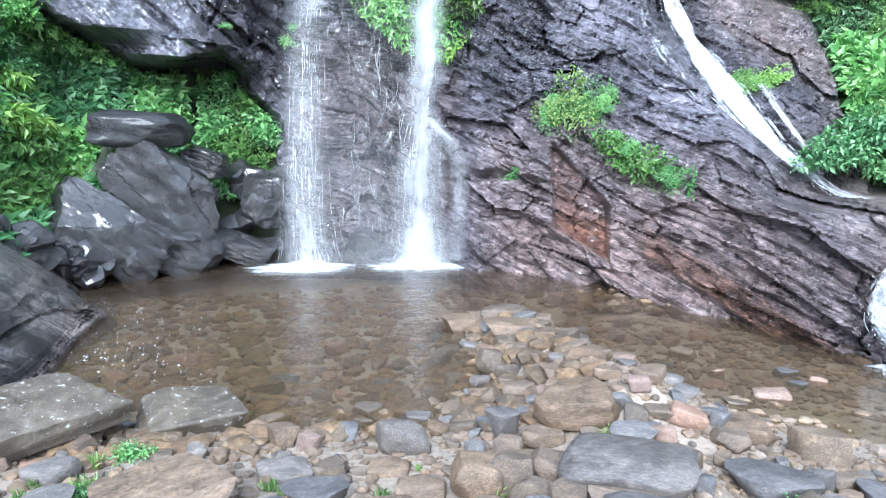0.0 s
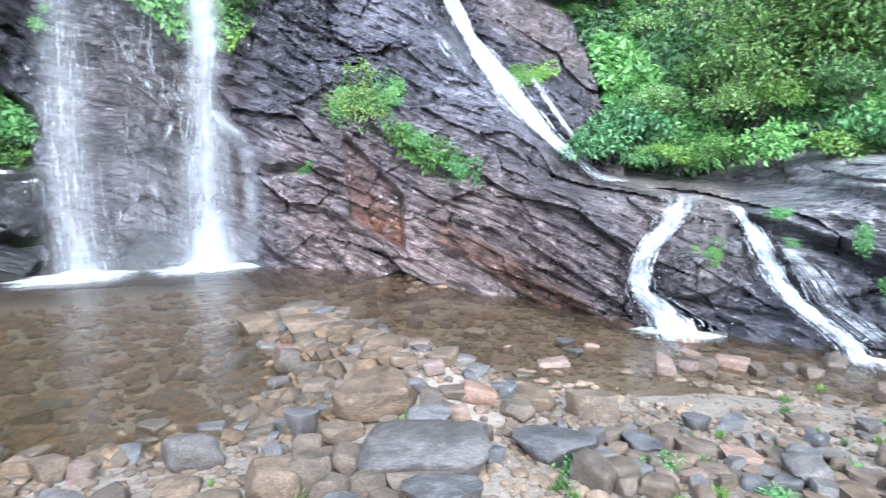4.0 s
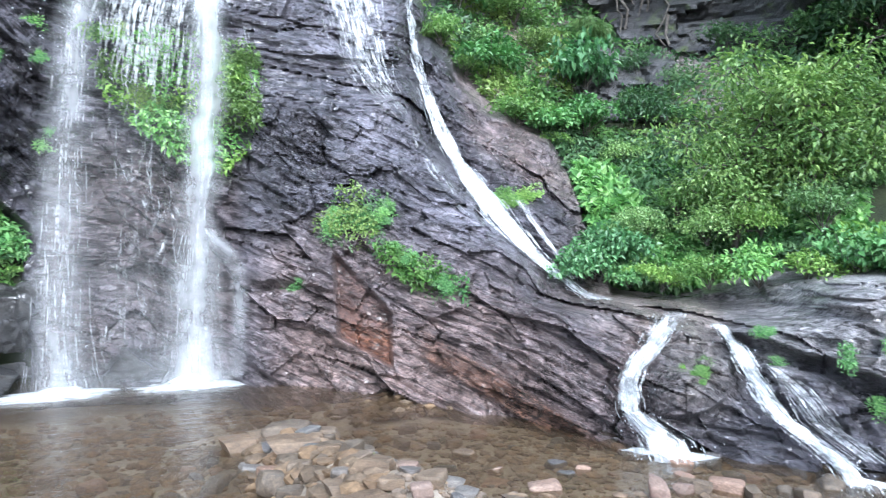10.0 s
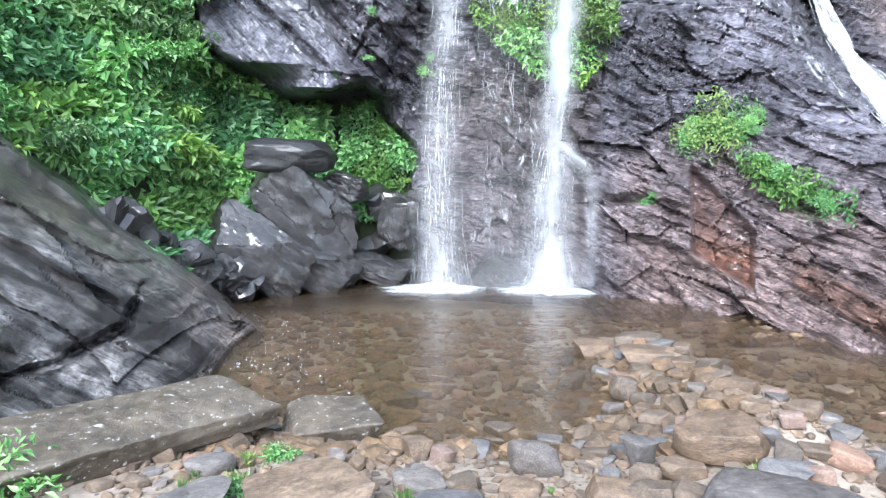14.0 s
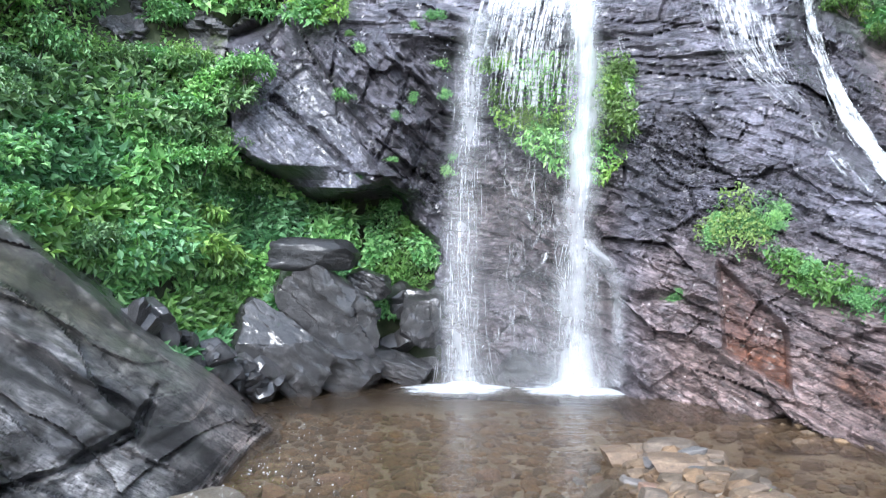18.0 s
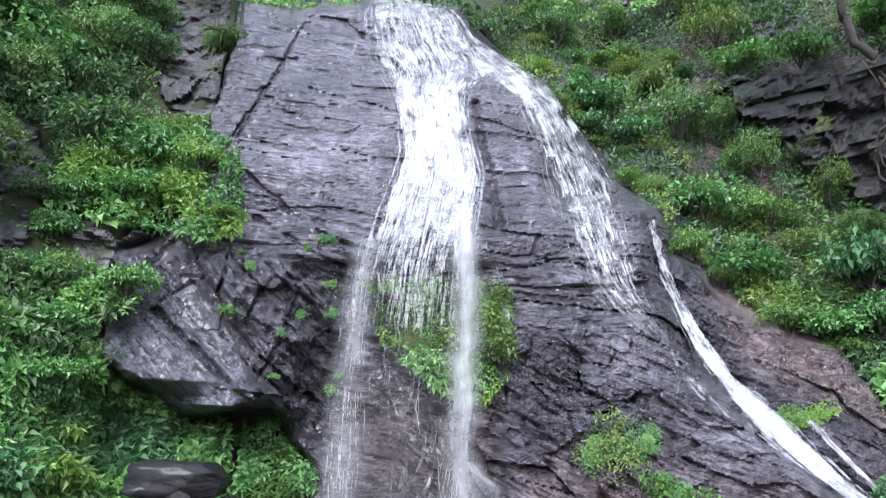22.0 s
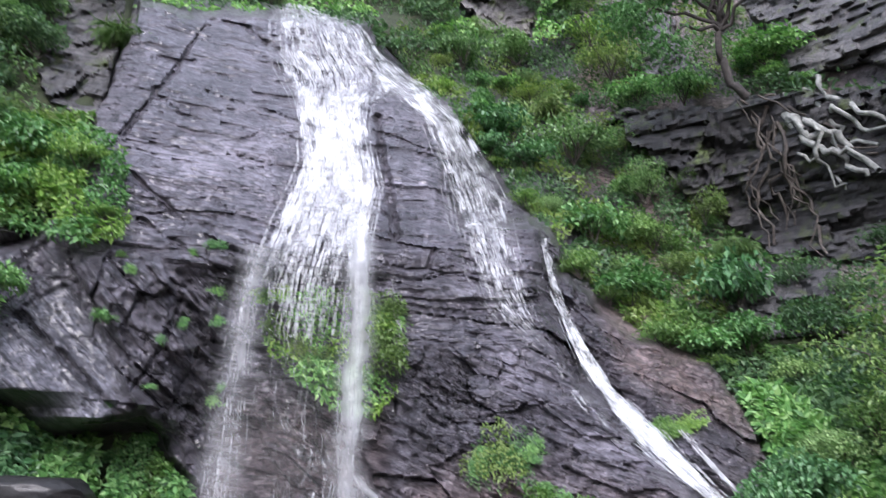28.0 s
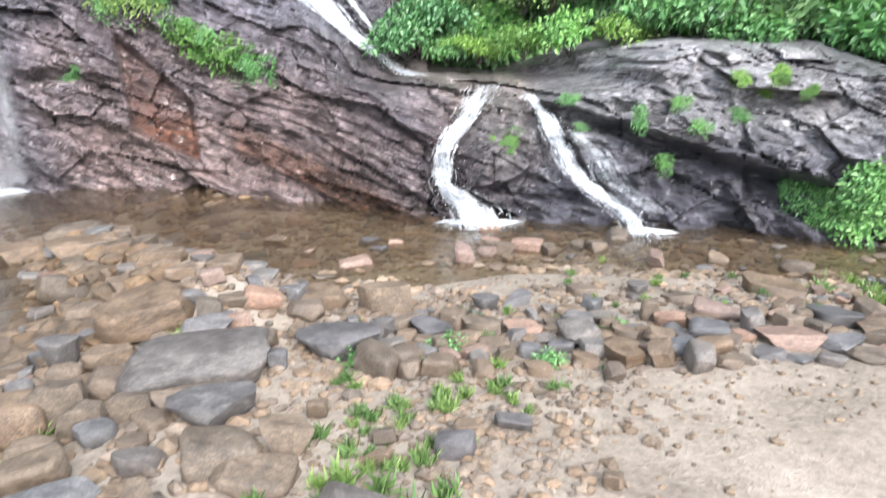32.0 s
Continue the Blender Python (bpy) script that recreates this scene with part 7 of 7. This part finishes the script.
def outcrop_radius(A, E):
    foot = sum(lerp_pairs(A + d, FOOT) for d in (-3, -2, -1, 0, 1, 2, 3)) / 7
    e0, e1 = np.degrees(np.arctan2(-EYE, foot)), lerp_pairs(A, CREST) + 0.5 * fbm(A * 0.5, 0 * A, 0 * A, 3, 71)
    u = np.clip((E - e0) / np.maximum(e1 - e0, 0.5), 0, 1)
    r = foot + sum(lerp_pairs(A + d, BACK) for d in (-3, -1.5, 0, 1.5, 3)) / 5 * u ** 1.1
    x, z = r * np.radians(A), EYE + r * np.tan(np.radians(E))
    h1, j1 = strata(x, z, 38, 0.32, 2.6, 141)
    c, s = math.cos(radians(37)), math.sin(radians(37))
    nn, tt = z * c + x * s, x * c - z * s
    nn = nn + 0.12 * fbm(x * 0.7, z * 0.7, 0 * x, 3, 146)
    h2 = 0
    for thick, run, amp in ((0.3, 1.8, 1.0), (0.13, 1.2, 0.3)):
        q = nn / thick + 0.8 * vnoise(nn * 3, tt * 0.6, 0 * x, 147)
        k = np.floor(q)
        h2 = h2 + amp * vnoise(k * 13.7, tt / run, 0 * x, 148) * (0.35 + 0.65 * (q - k))
    h2 = h2 + 0.1 * vnoise(nn / 0.08, tt / 0.14, 0 * x, 149)
    r = r - (1 - 0.6 * sstep(0.8, 0.95, u)) * (0.28 * h1 + 0.36 * h2 - 0.09 * j1 + 0.16 * fbm(x * 0.8, z * 0.8, 0 * x, 4, 145))
    r = r + 0.2 * groove(A, E, 0.45, (-41, -15.5), (-36, -14.6), (-31, -12.8), (-29.6, -9.8)) + 0.12 * groove(A, E, 0.4, (-33, -13.4), (-28, -16))
    return r + np.clip(E - e1, 0, 6) * 0.9


def outcrop_tint(A, E, R):
    bed = outcrop_uv(A, E, R)
    n = fbm(A * 0.25, E * 0.25, 0 * A, 4, 49) * 2
    streak = fbm(bed[..., 0] * 0.5, bed[..., 1] * 2.6, 0 * A, 4, 50) * 2
    fine = fbm(bed[..., 0] * 1.6, bed[..., 1] * 9, 0 * A, 3, 51) * 2
    base = np.ones(A.shape + (3,)) * np.array([1.0, 0.97, 0.88]) * (1 + 1.0 * n[..., None] + 2.4 * streak[..., None] + 1.6 * fine[..., None]).clip(0.15, 2.6)
    base = blend(base, (1.0, 0.92, 0.55), np.clip(groove(A, E, 3.0, (-40, 0), (-32, -6), (-24, -12)) * (0.5 + n), 0, 0.75))
    base = blend(base, (0.42, 0.42, 0.4), np.clip(groove(A, E, 2.2, (-40, -12.5), (-33, -12), (-27, -11.6)) * (0.7 + n + streak), 0, 0.8))
    return blend(base, (1.6, 1.3, 1.08), np.clip(sstep(-29, -23, A) * (0.6 + n + streak), 0, 0.8))


outcrop = new("outcrop", radial_mesh("outcrop", -54, -19.6, -26, 10, 0.145, outcrop_radius, outcrop_tint, outcrop_uv))
outcrop.data.materials.append(M_CLIFF)
tagged(outcrop, "dark slanting rock outcrop with diagonal beds beside the pool", "outcrop", kind="structure")

# ---- grass and weeds on the bank ----
def tuft_mesh(seed, blades=46, height=0.1):
    r3 = np.random.default_rng(seed)
    p = r3.uniform(-0.04, 0.04, (blades, 3)) * np.array([1, 1, 0])
    d = np.concatenate([r3.normal(0, 0.45, (blades, 2)), np.ones((blades, 1))], 1)
    ln = height * r3.uniform(0.5, 1.2, blades)
    me = mesh_from("blade_cluster", *leaf_quads(p, d, unit(r3, blades), ln, ln * 0.045 + 0.0025, 0.1, 0.35))
    me.materials.append(M_GRASS)
    return me


TUFTS = [tuft_mesh(600 + i) for i in range(4)]


def tuft(x, y, size):
    ob = new("grass_tuft", TUFTS[int(rng.integers(0, 4))])
    ob.matrix_basis = pose(x, y, float(ground_height(np.array(x), np.array(y))), 0, 0, rng.uniform(0, 360)) @ Matrix.Scale(size, 4)
    return tagged(ob, "small tuft of green grass among the stones", "grass", "grass tufts")


for x, y, spread, count, size in ((1.75, 2.3, 0.26, 22, 0.6), (2.1, 2.0, 0.2, 14, 0.55), (1.45, 1.85, 0.2, 20, 0.8), (2.2, 3.1, 0.1, 5, 0.6), (3.1, 2.9, 0.3, 8, 0.6), (4.0, 2.3, 0.5, 8, 0.7), (5.4, 1.6, 0.6, 12, 0.9), (-0.9, 3.4, 0.3, 8, 0.7),
                                  (-0.2, 3.2, 0.3, 8, 0.7), (-1.5, 3.5, 0.3, 8, 0.8), (1.1, 3.2, 0.3, 6, 0.8), (4.2, 3.0, 0.5, 10, 0.6), (1.7, 5.3, 0.05, 3, 0.5)):
    for _ in range(count):
        tuft(x + rng.normal(0, spread), y + rng.normal(0, spread), size * rng.uniform(0.5, 1.2))
for x, y, s in ((-2.62, 3.14, 0.3), (-2.85, 3.38, 0.26), (-2.95, 3.3, 0.3), (-3.2, 3.5, 0.3), (-1.45, 3.9, 0.13), (-1.5, 3.3, 0.14), (-0.1, 3.1, 0.1), (1.95, 2.75, 0.13), (2.4, 2.6, 0.12), (2.6, 2.1, 0.12), (3.3, 2.2, 0.1), (1.8, 5.25, 0.08), (4.6, 2.0, 0.1)):
    bush("weed", (x, y, float(ground_height(np.array(x), np.array(y))) - 0.02), s, 0, False)


# ---- foam flecks drifting along the near shore of the pool ----
r5 = np.random.default_rng(808)
fleck_v, fleck_f = [], []
for i in range(150):
    a, d = math.radians(r5.normal(-21, 3.5)), r5.normal(6.6, 1.0)
    s = 0.004 + 0.009 * r5.random() ** 3
    cx, cy = d * math.sin(a), d * math.cos(a)
    k0 = len(fleck_v)
    fleck_v.append((cx, cy, 0.012))
    for k in range(7):
        an = 2 * math.pi * k / 7
        q = s * r5.uniform(0.6, 1.3)
        fleck_v.append((cx + q * math.cos(an), cy + q * math.sin(an), 0.004))
    fleck_f += [(k0, k0 + 1 + k, k0 + 1 + (k + 1) % 7) for k in range(7)]
flecks = new("foam_flecks", mesh_from("foam_flecks", np.array(fleck_v), np.array(fleck_f), True))
M_FLECK, _, _, fb = base_material("foam_fleck")
fb.inputs["Base Color"].default_value = (0.55, 0.56, 0.55, 1)
fb.inputs["Roughness"].default_value = 0.6
flecks.data.materials.append(M_FLECK)
tagged(flecks, "white foam flecks drifting on the pool", "foam", kind="stuff")
